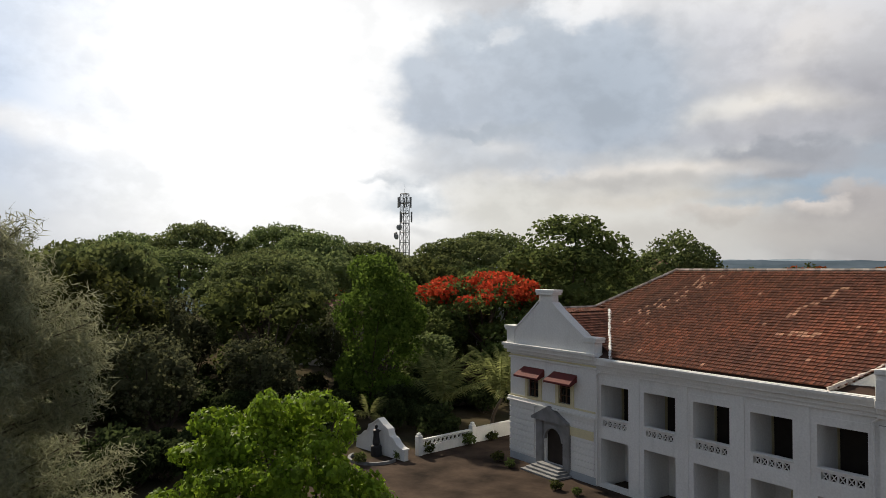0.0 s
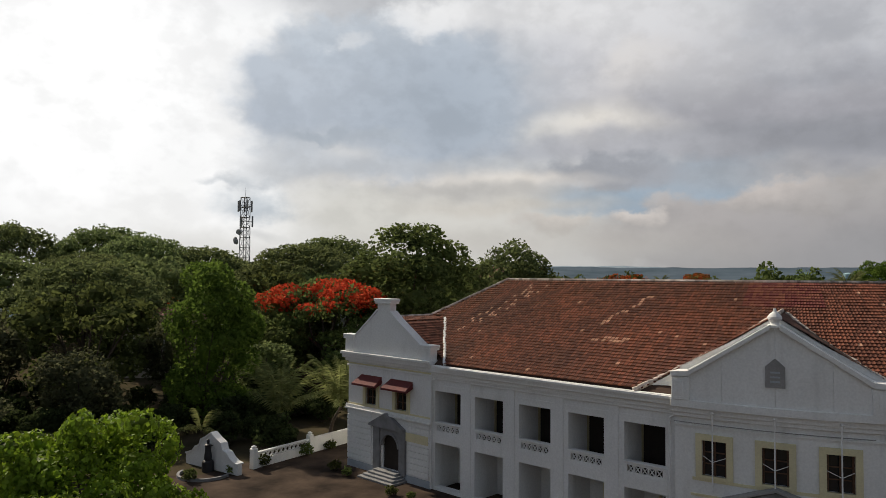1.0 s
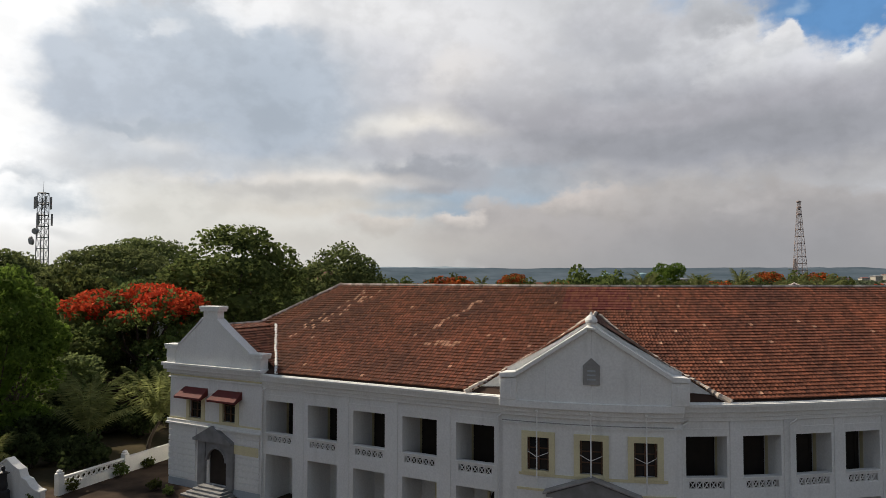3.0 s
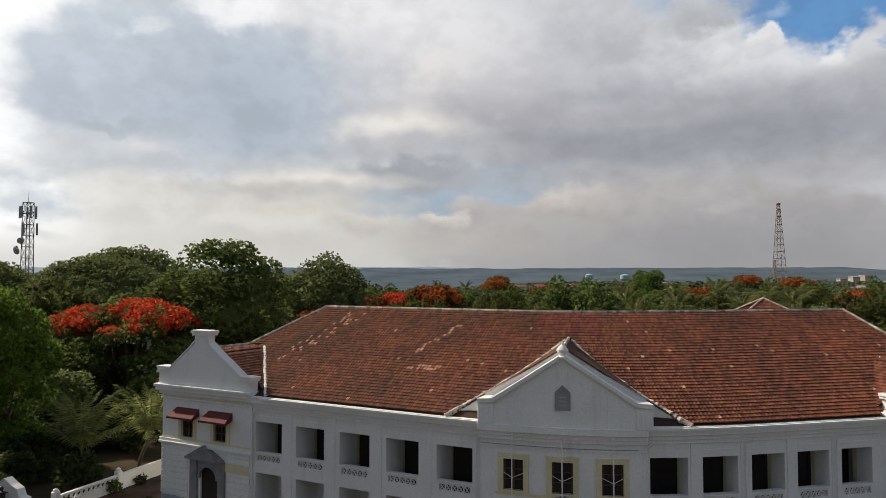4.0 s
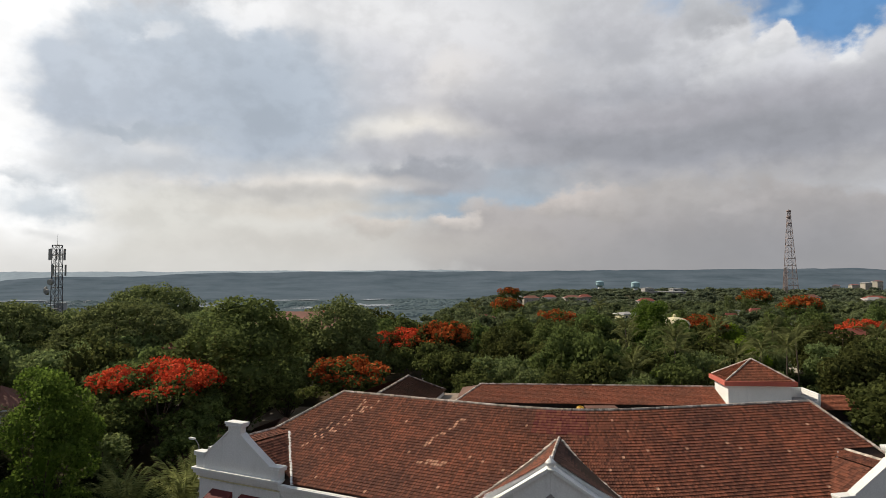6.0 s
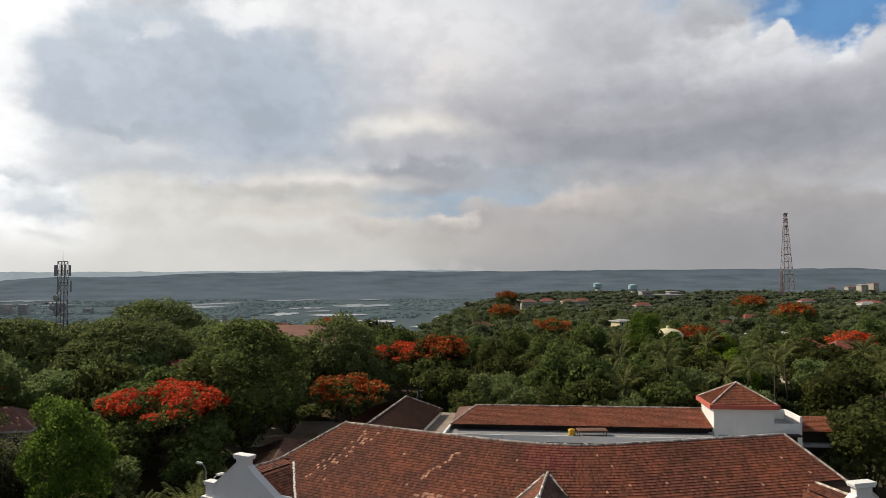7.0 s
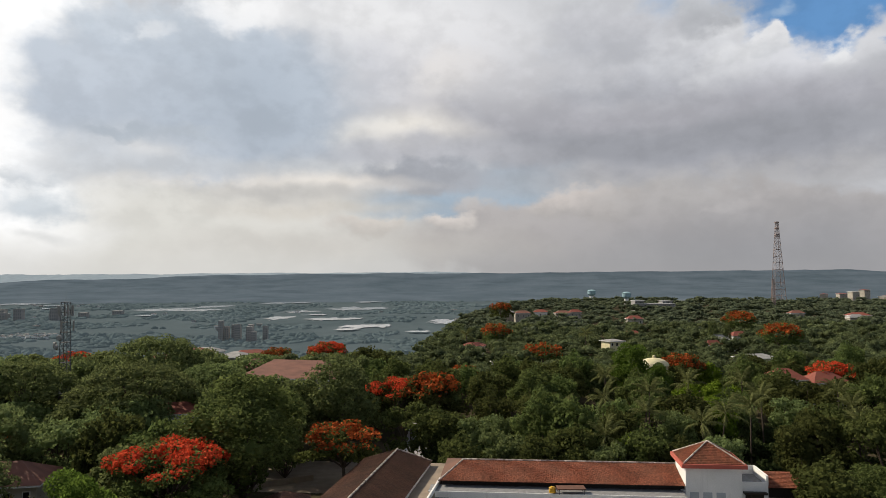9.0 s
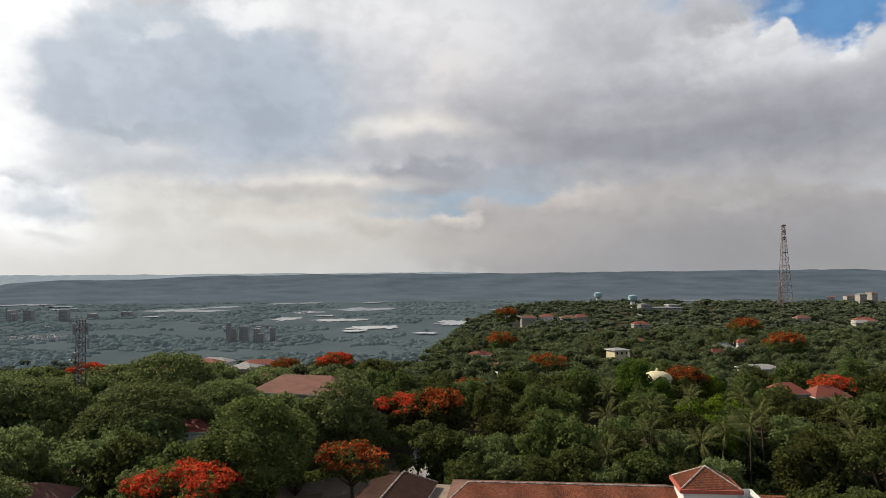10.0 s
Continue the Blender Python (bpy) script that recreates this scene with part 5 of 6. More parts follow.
def crown_arrays(seed, kind, R, H, cards, size, flat=0.45, core=0.54, keep=None):
    """Corners and faces of a crown: leaf sprays over uneven clumps, thinner inside, and a dark ragged heart."""
    rng = np.random.default_rng(seed)
    lobes = np.array(lobes_of(rng, kind, R, H))
    w = lobes[:, 3] ** 2 + lobes[:, 3] * lobes[:, 4]
    which = rng.choice(len(lobes), int(cards * 1.5), p=w / w.sum())
    d = rng.normal(size=(len(which), 3))
    d /= np.linalg.norm(d, axis=1, keepdims=True)
    rad = np.stack([lobes[which, 3], lobes[which, 3], lobes[which, 4]], 1)
    wob = rng.uniform(0.82, 1.12, (len(which), 1))
    P = lobes[which, :3] + d * rad * wob
    inside = np.zeros(len(P))
    for l in lobes:
        q = (P - l[:3]) / np.array([l[3], l[3], l[4]])
        inside += (q ** 2).sum(1) < 0.62
    ok = (inside < 1) | (rng.random(len(P)) < 0.1)
    ok &= (d[:, 2] > -0.55) | (rng.random(len(P)) < 0.45)
    P, d = P[ok][:cards], d[ok][:cards]
    n = d / rad[ok][:cards]
    n /= np.linalg.norm(n, axis=1, keepdims=True)
    V, F = leaf_cards(P, n, size, rng, flat)
    faces = [tuple(int(i) for i in q) for q in F]
    verts = [tuple(p) for p in V]
    if core:
        for l in lobes:
            o = len(verts)
            jit = rng.uniform(0.8, 1.1, (len(BALL), 1))
            pts = l[:3] + BALL * jit * np.array([l[3], l[3], l[4]]) * core
            verts += [tuple(p) for p in pts]
            faces += [tuple(i + o for i in q) for q in BALL_F]
    return verts, faces, lobes


def mesh_of(name, verts, faces, material):
    me = bpy.data.meshes.new(name)
    me.from_pydata(verts, [], faces)
    me.materials.append(material)
    me.update()
    return me


def trunk_geo(rng, lobes, foot, r):
    g = Geo()
    pts = [(0, 0, 0), (rng.uniform(-0.3, 0.3), rng.uniform(-0.3, 0.3), foot * 0.5), (rng.uniform(-0.4, 0.4), rng.uniform(-0.4, 0.4), foot)]
    for k in range(2):
        g.tube(pts[k], pts[k + 1], r * (1 - 0.25 * k), r * (0.75 - 0.15 * k), n=8)
    for l in lobes[:9]:
        mid = Vector(pts[2]).lerp(Vector((l[0], l[1], foot + l[2])), 0.5) + Vector((rng.uniform(-0.4, 0.4), rng.uniform(-0.4, 0.4), -0.3))
        g.tube(pts[2], mid, r * 0.42, r * 0.26, n=5)
        g.tube(mid, (l[0], l[1], foot + l[2]), r * 0.26, r * 0.1, n=5)
    return g


KINDS = {}


def tree_kind(key, kind, R, H, foot, cards, size, leaf, seed, r=0.35, bloom=None, bloom_share=0.0, flat=0.45, core=0.54):
    """Builds the meshes of one kind of tree once."""
    verts, faces, lobes = crown_arrays(seed, kind, R, H, cards, size, flat, core)
    verts = [(x, y, z + foot) for x, y, z in verts]
    rnd = random.Random(seed)
    out = {"crown": None, "trunk": trunk_geo(rnd, lobes, foot, r).mesh("trunk", M["bark"])}
    if bloom:
        top = foot + H * 0.45
        red_f, green_f = [], []
        for f in faces:
            c = verts[f[0]]
            p = noise.noise((c[0] * 0.33 + seed, c[1] * 0.33, c[2] * 0.2)) * 0.5 + 0.5
            up = smooth((c[2] - top) / (H * 0.35))
            q = noise.noise((c[0] * 0.9, c[1] * 0.9 + seed, c[2] * 0.9)) * 0.5 + 0.5
            (red_f if rnd.random() < up * bloom_share * 2.2 * smooth((p - 0.29) / 0.2) * smooth((q - 0.3) / 0.22) else green_f).append(f)
        def sub(fs, name, m):
            ids = sorted({i for f in fs for i in f})
            remap = {i: k for k, i in enumerate(ids)}
            return mesh_of(name, [verts[i] for i in ids], [tuple(remap[i] for i in f) for f in fs], m)
        out["crown"] = sub(green_f, "crown", M[leaf])
        out["blossom"] = sub(red_f, "blossom", M[bloom])
    else:
        out["crown"] = mesh_of("crown", verts, faces, M[leaf])
    KINDS[key] = out


def plant(key, x, y, turn=0.0, scale=1.0, label="", name="tree", category="tree", group="", zs=1.0, z=None):
    t = thing(name, label, category, (x, y, (height(x, y) if z is None else z) - 0.05), group)
    t.rotation_euler = (0, 0, turn)
    t.scale = (scale, scale, scale * zs)
    for pn, me in KINDS[key].items():
        part(pn, me, None, t)
    return t


tree_kind("broad_a", "umbrella", 7.8, 13.5, 2.8, 3300, 0.6, "leaf_dark", 11, r=0.45)
tree_kind("broad_b", "umbrella", 6.8, 12.0, 2.6, 3000, 0.58, "leaf", 12, r=0.4)
tree_kind("round_a", "round", 5.4, 13.0, 0.6, 3200, 0.55, "leaf", 13)
tree_kind("round_b", "round", 5.0, 12.0, 0.6, 3000, 0.52, "leaf_dark", 14)
tree_kind("round_c", "round", 4.6, 11.0, 0.5, 2800, 0.5, "leaf_bright", 15)
tree_kind("tall_slim", "tall", 3.6, 9.5, 0.4, 2500, 0.34, "leaf_dark", 26, r=0.25)
tree_kind("shade", "round", 5.0, 12.0, 0.6, 5200, 0.34, "leaf_shade", 24)
tree_kind("lime", "tall", 4.6, 12.5, 0.4, 13000, 0.3, "leaf_lime", 16, r=0.3, flat=0.25)
tree_kind("hero", "round", 8.2, 20.0, 1.6, 15000, 0.43, "leaf_hero", 17, r=0.6)
tree_kind("hero_dark", "round", 7.6, 18.0, 1.6, 10000, 0.47, "leaf_dark", 18, r=0.6)
tree_kind("flame", "umbrella", 6.6, 8.5, 4.0, 9500, 0.36, "leaf", 19, bloom="bloom", bloom_share=0.95)
tree_kind("flame_rust", "umbrella", 6.0, 8.0, 3.5, 4500, 0.46, "leaf", 20, bloom="bloom_rust", bloom_share=0.85)
tree_kind("near", "bushy", 4.3, 8.6, 2.4, 22000, 0.19, "leaf_near", 21, r=0.22, core=0.62, flat=0.62)
tree_kind("rain", "dome", 12.0, 18.0, 5.0, 12500, 0.46, "leaf_dark", 22, r=0.7)


# palms: every frond is a leaf of its own
def frond_mesh(seed, droop=2.4, leaflet=0.95, leaf="leaf_palm"):
    rng = random.Random(seed)
    V, F = [], []
    n = 26
    spine = []
    for i in range(n + 1):
        t = i / n
        spine.append(Vector((3.6 * math.sin(1.25 * t) / 0.95, 0, 1.5 * t - droop * t * t)))
    for i in range(n):
        a, b = spine[i], spine[i + 1]
        o = len(V)
        w = 0.045 * (1 - i / n) + 0.01
        V += [tuple(a + Vector((0, -w, 0))), tuple(a + Vector((0, w, 0))), tuple(b + Vector((0, w, 0))), tuple(b + Vector((0, -w, 0)))]
        F.append((o, o + 1, o + 2, o + 3))
        if i < 3:
            continue
        ln = leaflet * math.sin(math.pi * min(1, 0.12 + 0.86 * i / n)) + 0.12
        for sg in (-1, 1):
            tip = a + Vector((0.45 * ln, sg * ln * 0.6, -0.65 * ln * rng.uniform(0.6, 1.3)))
            o = len(V)
            V += [tuple(a - (b - a) * 0.15), tuple(a + (b - a) * 0.8), tuple(tip)]
            F.append((o, o + 1, o + 2))
    return mesh_of("frond", V, F, M[leaf])


FRONDS = [frond_mesh(k) for k in range(3)]
YOUNG = [frond_mesh(10 + k, 1.7, 0.58, "leaf_palm_young") for k in range(3)]


def palm(x, y, h, seed, label, z=None, n=15, size=1.0, upright=False):
    rng = random.Random(seed)
    t = thing("palm_tree", label, "palm", (x, y, (height(x, y) if z is None else z) - 0.05), "coconut palms")
    g = Geo()
    last = Vector((0, 0, 0))
    lean = (rng.uniform(-0.8, 0.8), rng.uniform(-0.8, 0.8))
    for k in range(1, 7):
        p = Vector((lean[0] * (k / 6) ** 2, lean[1] * (k / 6) ** 2, h * k / 6))
        g.tube(last, p, 0.2 - 0.012 * k, 0.19 - 0.012 * k, n=7)
        last = p
    part("trunk", g, M["bark"], t)
    for k in range(n):
        f = part("frond", (YOUNG if upright else FRONDS)[k % 3], None, t)
        f.location = last
        pitch = rng.uniform(-0.9, 0.35) if k % 3 else rng.uniform(-1.35, -0.8)
        if upright:
            pitch = rng.uniform(-1.38, -0.75) if k % 4 else rng.uniform(-0.6, -0.1)
        f.rotation_euler = (rng.uniform(-0.25, 0.25), pitch, 6.283 * k / n * 2.618 + rng.uniform(-0.2, 0.2))
        f.scale = (size * rng.uniform(0.85, 1.1),) * 3
    return t


# casuarina: drooping needle sprays along many thin limbs
def casuarina(x, y, h, R, seed):
    rng = np.random.default_rng(seed)
    t = thing("casuarina_tree", "tall feathery grey-green casuarina close by", "tree", (x, y, 0))
    g = Geo()
    g.tube((0, 0, 0), (0, 0, h * 0.55), 0.32, 0.2, n=8)
    g.tube((0, 0, h * 0.55), (0.2, 0, h * 0.98), 0.2, 0.03, n=6)
    P, D = [], []
    for k in range(130):
        z = h * (0.06 + 0.9 * rng.random() ** 1.1)
        a = rng.uniform(0, 6.283)
        ln = R * (1.12 - z / h) ** 0.55 * rng.uniform(0.6, 1.05)
        if z > h * 0.84:
            ln *= 0.55
        tip = Vector((math.cos(a) * ln, math.sin(a) * ln, z + ln * 0.22))
        g.tube((0, 0, z - 0.5), tip, 0.04, 0.012, n=4, caps=False)
        m = int(50 + 95 * ln)
        for q in range(m):
            f = rng.uniform(0.15, 1.0) ** 0.8
            p = Vector((0, 0, z - 0.5)).lerp(tip, f) + Vector(rng.normal(size=3) * 0.3)
            P.append(p)
            D.append((math.cos(a) * 0.35 + rng.normal() * 0.35, math.sin(a) * 0.35 + rng.normal() * 0.35, rng.uniform(-0.8, 0.45)))
    part("trunk", g, M["bark"], t)
    P, D = np.array(P), np.array(D)
    n = len(P)
    V, F = [], []
    for k in range(3):
        d = D + rng.normal(size=(n, 3)) * 0.5
        d /= np.linalg.norm(d, axis=1, keepdims=True)
        side = np.cross(d, rng.normal(size=(n, 3)))
        side /= np.linalg.norm(side, axis=1, keepdims=True)
        ln = rng.uniform(0.18, 0.45, (n, 1))
        o = len(V) * 1
        tri = np.stack([P - side * 0.017, P + side * 0.017, P + d * ln], 1).reshape(-1, 3)
        V += [tuple(v) for v in tri]
        F += [(o + 3 * i, o + 3 * i + 1, o + 3 * i + 2) for i in range(n)]
    part("crown", mesh_of("crown", V, F, M["needle"]), None, t)
    return t


casuarina(-24.2, 18.6, 16.2, 5.4, 5)
casuarina(-28.6, 16.0, 17.6, 4.0, 6)
plant("near", -16.1, 23.0, 0.6, 0.88, "bushy bright green tree lit from above in the forecourt", zs=1.14)

# trees placed one by one
plant("lime", -40.0, 65.5, 0.4, 1.17, "slender yellow-green weeping tree beside the drive", zs=1.02)
plant("hero", -32.0, 102.0, 0.3, 1.46, "very large dense green tree behind the side wing", zs=0.77)
plant("hero_dark", -22.0, 133.0, 1.3, 1.3, "large dark green rounded tree", zs=0.9)
plant("flame", -38.6, 89.0, 2.2, 1.3, "flame tree covered in scarlet blossom", name="flame_tree", zs=0.92)
plant("round_a", -43.5, 83.5, 1.0, 0.9, "dense green tree below the flame tree", zs=0.8)
plant("flame_rust", -17.0, 112.5, 0.5, 1.3, "flame tree with fading rust-red blossom over a yard", name="flame_tree", zs=0.85)
for x, y, k, sc, lab in ((-11.5, 157.0, "flame", 1.15, "flame tree thick with red blossom"), (-2.0, 155.0, "flame_rust", 1.4, "spreading flame tree half green, half orange"),
                         (-43.0, 250.0, "flame", 1.25, "distant flame tree in red bloom"), (24.0, 325.0, "flame_rust", 1.5, "distant flame tree in red bloom"),
                         (36.0, 246.0, "flame_rust", 1.3, "flame tree with fading red bloom"), (73.0, 205.0, "flame_rust", 1.3, "flame tree with rust-coloured bloom"),
                         (148.0, 300.0, "flame_rust", 1.6, "distant flame tree in red bloom"), (109.0, 186.0, "flame", 1.15, "flame tree in orange-red bloom beside red roofs"),
                         (-128.0, 232.0, "flame", 1.2, "flame tree in red bloom beyond the mast"), (118.0, 160.0, "flame_rust", 0.9, "small flame tree with red bloom"),
                         (-62.0, 250.0, "flame_rust", 1.2, "distant flame tree turning rusty"), (6.0, 205.0, "flame_rust", 1.0, "flame tree with a little orange bloom"),
                         (166.0, 388.0, "flame_rust", 1.7, "distant flame tree in red bloom"), (44.0, 560.0, "flame_rust", 1.7, "distant flame tree in rusty bloom"),
                         (-84.0, 118.0, "flame_rust", 1.0, "flame tree with scattered red bloom")):
    plant(k, x, y, x * 0.37, sc, lab, name="flame_tree", group="flame trees")
DARK, WIDE, DENSE, SUNNY = "dark leafy tree standing in shade", "wide umbrella-shaped rain tree with a dark crown", "dense leafy green tree with a rounded crown", "dense green tree with a sunlit rounded crown"
for x, y, k, sc, zs, lab in ((-62, 130, "rain", 1.1, 0.87, WIDE), (-89, 137, "rain", 1.0, 0.95, WIDE), (-99, 131, "rain", 1.0, 1.05, WIDE), (-116, 140, "rain", 1.1, 1.07, WIDE), (-70, 160, "rain", 1.1, 1.0, WIDE),
                             (-130, 126, "rain", 1.05, 1.12, WIDE), (-156, 128, "rain", 1.0, 1.1, WIDE), (-52, 150, "rain", 0.85, 1.0, WIDE),
                             (-96, 112, "rain", 0.9, 0.95, WIDE), (-72, 98, "broad_a", 1.1, 1.1, DARK), (-64, 76, "rain", 0.8, 0.95, WIDE), (-52, 63, "broad_b", 1.0, 1.0, DENSE),
                             (-86, 82, "rain", 0.9, 0.9, WIDE), (-112, 92, "rain", 0.95, 0.95, WIDE), (-76, 60, "broad_a", 1.1, 1.1, DARK), (-138, 104, "rain", 1.0, 0.95, WIDE),
                             (-62, 49, "broad_b", 1.05, 1.05, DARK), (-100, 60, "rain", 0.9, 0.95, WIDE), (-48, 45, "shade", 1.0, 0.85, DARK), (-84, 46, "rain", 0.8, 0.9, WIDE),
                             (-49, 73, "shade", 1.0, 0.95, DARK), (-46, 56, "shade", 0.9, 0.8, DARK), (-33, 84, "round_a", 0.9, 0.75, DENSE), (-47, 93, "round_b", 1.1, 1.0, DARK),
                             (-54, 103, "round_a", 1.1, 1.15, DENSE), (-29, 119, "round_b", 1.0, 1.05, DARK), (-60, 112, "hero_dark", 0.85, 0.95, DARK), (-42, 118, "hero_dark", 0.8, 0.95, DARK),
                             (-58, 36, "shade", 1.1, 0.9, DARK), (-70, 34, "broad_a", 1.0, 1.0, DARK), (-52, 30, "shade", 1.0, 0.8, DARK), (-66, 64, "shade", 1.1, 0.9, DARK), (-40, 76, "round_b", 0.9, 0.7, DARK),
                             (-22, 150, "hero_dark", 0.8, 0.85, DARK), (-44, 96, "round_b", 1.0, 0.9, DARK),
                             (58, 68, "hero", 0.8, 0.6, SUNNY), (53, 82, "round_a", 1.1, 0.9, SUNNY), (64, 90, "hero", 0.8, 0.62, SUNNY), (50, 99, "round_c", 0.9, 0.75, SUNNY),
                             (70, 74, "round_b", 1.1, 0.95, DENSE), (62, 106, "round_a", 1.1, 0.95, DENSE), (54, 63, "round_c", 0.9, 0.8, SUNNY), (80, 100, "hero_dark", 0.85, 0.7, DENSE), (84, 166, "round_a", 1.1, 1.0, DENSE), (91, 171, "round_b", 0.9, 0.9, DENSE), (130, 332, "tall_slim", 0.8, 2.2, "tall slender tree rising above the wood"), (136, 330, "tall_slim", 0.7, 2.3, "tall slender tree rising above the wood"),
                             (66, 56, "round_a", 1.0, 0.85, DENSE), (74, 60, "hero", 0.7, 0.6, DENSE), (53, 186, "lime", 1.35, 1.05, "bright lime-green tree in the wood"), (59, 181, "lime", 1.1, 0.95, "bright lime-green tree in the wood")):
    plant(k, x, y, x * 0.7 + y, sc, lab, zs=zs)

palm(-30.2, 62.0, 2.1, 1, "young coconut palm with pale backlit fronds", n=23, size=1.5, upright=True)
palm(-26.7, 64.5, 2.6, 2, "young coconut palm with pale backlit fronds", n=23, size=1.5, upright=True)
palm(-39.0, 52.5, 1.6, 3, "young palm half hidden in shade", n=11, size=0.65)
palm(-34.5, 57.5, 1.6, 4, "young palm half hidden in shade", n=11, size=0.65)
for k, (x, y, h) in enumerate(((28, 108, 11.5), (47, 112, 13), (52, 118, 13.5), (39, 122, 13), (60, 124, 13.5), (66, 132, 14), (34, 136, 13.5), (74, 112, 12.5), (80, 124, 13),
                               (45, 140, 14), (56, 148, 14.5), (25, 128, 12.5), (86, 140, 14), (96, 132, 13.5), (70, 152, 14.5), (40, 160, 14.5), (10, 300, 14), (60, 290, 15))):
    palm(x, y, h - 1.3, 20 + k, "tall coconut palm rising above the wood", size=1.15)

for k, x in enumerate(range(4, 52, 6)):
    plant(("round_a", "round_b", "round_a")[k % 3], x + (k % 2), 106.5 - 0.1 * x + 2.5 * (k % 2), k * 1.3, 0.95, "leafy green tree close behind the rear wing", zs=0.92 + 0.1 * (k % 2), group="trees behind the rear wing")

# woods behind: single trees near, joined woods farther off
rnd = random.Random(42)
taken = [(o.location.x, o.location.y) for o in scene.objects if o.parent is None and o.get("category") in ("tree", "palm")]
CLEAR = [(73, 290, 9), (70, 276, 8), (94, 172, 9), (101, 170, 9), (112, 238, 9), (13, 290, 8), (12, 280, 7), (-36, 150, 9), (-44, 150, 8), (-50, 121, 7), (-46, 113, 6), (-60, 84, 8), (-12, 106, 9), (-19, 106, 8), (-25, 122, 8), (-6, 163, 6), (-38, 158, 14), (-38, 146, 7), (-51, 130, 6), (-64, 94, 7), (-22, 89, 9), (100, 178, 9), (60, 196, 5), (16, 296, 8), (74, 300, 8), (115, 248, 8), (-7, 112, 7), (-88, 148, 9), (-10, 145, 10), (-1, 143, 9), (-14, 124, 9), (-20, 122, 8)]


def free(x, y, gap):
    if -28 < x < 50 and y < 101:
        return False
    if any((x - a) ** 2 + (y - b) ** 2 < r * r for a, b, r in CLEAR):
        return False
    return all((x - a) ** 2 + (y - b) ** 2 > gap * gap for a, b in taken)


WOOD = "leafy green tree in the dense hilltop wood"
count = 0
for _ in range(6000):
    y = 100 + 115 * rnd.random()
    x = y * rnd.uniform(-0.85, 0.85)
    gap = 6.4
    if not free(x, y, gap) or count > 185:
        continue
    taken.append((x, y))
    count += 1
    left = x < -25
    k = rnd.choice(("broad_a", "round_b", "broad_a", "broad_b") if left else ("round_a", "round_b", "round_a", "broad_b", "round_c" if x > 25 else "round_b", "round_a"))
    sc = rnd.uniform(0.9, 1.2) * (1.08 if left else 1.0)
    plant(k, x, y, rnd.uniform(0, 6.28), sc, "dark leafy tree in the dense hilltop wood" if left or k == "round_b" else WOOD, group="hilltop wood", zs=rnd.uniform(0.85, 1.1) * (0.95 if left else 1.02))


def woods(name, spots, cards, size, material, label):
    """Many far trees joined into one mesh: clumps of leaf sprays on short boles."""
    rng = np.random.default_rng(3)
    protos = [crown_arrays(60 + k, kd, 1.0, 2.0, cards, size, 0.5, 0.8) for k, kd in enumerate(("clump",) * 4)]
    V, F = [], []
    o = 0
    for x, y, z, r, h in spots:
        v, f, _ = protos[rng.integers(0, 4)]
        v = np.array(v)
        a = rng.uniform(0, 6.28)
        c, s = math.cos(a), math.sin(a)
        q = np.stack([(v[:, 0] * c - v[:, 1] * s) * r + x, (v[:, 0] * s + v[:, 1] * c) * r + y, v[:, 2] * h * 0.5 + z], 1)
        V.append(q)
        F += [tuple(i + o for i in t) for t in f]
        o += len(q)
    ob = new(name, mesh_of(name, np.concatenate(V).tolist(), F, material))
    return tagged(ob, label, "woods", kind="stuff")


mid, far_, slope = [], [], []
for _ in range(9000):
    y = rnd.uniform(205, 430)
    x = y * rnd.uniform(-0.85, 0.85)
    if len(mid) < 560 and free(x, y, 7.5) and math.hypot(x, y) < rim(x / y) + 120:
        taken.append((x, y))
        mid.append((x, y, height(x, y) + 1.5, rnd.uniform(4.5, 7.0), rnd.uniform(8.5, 12.0)))
for _ in range(5000):
    y = rnd.uniform(400, 1180)
    x = y * rnd.uniform(-0.05, 0.85)
    if math.hypot(x, y) < rim(x / y) + 260 and len(far_) < 1500:
        far_.append((x, y, height(x, y) + 1, rnd.uniform(5, 10), rnd.uniform(6, 11.5)))
for _ in range(3000):
    y = rnd.uniform(300, 900)
    x = y * rnd.uniform(-0.85, 0.12)
    if len(slope) < 700 and height(x, y) < -8:
        slope.append((x, y, height(x, y), rnd.uniform(6, 11), rnd.uniform(9, 14)))
woods("wood_beyond", mid, 420, 0.15, M["leaf_mid"], "dense green wood covering the hilltop")
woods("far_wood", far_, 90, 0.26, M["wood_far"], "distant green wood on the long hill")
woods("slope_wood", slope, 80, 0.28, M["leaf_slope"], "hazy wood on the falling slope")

# ---- forecourt ----
tagged(part("forecourt", Geo().add([(-36, 18, 0.004), (48, 18, 0.004), (48, 49, 0.004), (-14, 62, 0.004), (-26, 62, 0.004), (-30.5, 50, 0.004), (-36, 48, 0.004)],
                                   [(0, 1, 2, 3, 4, 5, 6)]), M["dirt"]), "worn brown dirt forecourt with patches of sunlight", "forecourt", kind="structure")

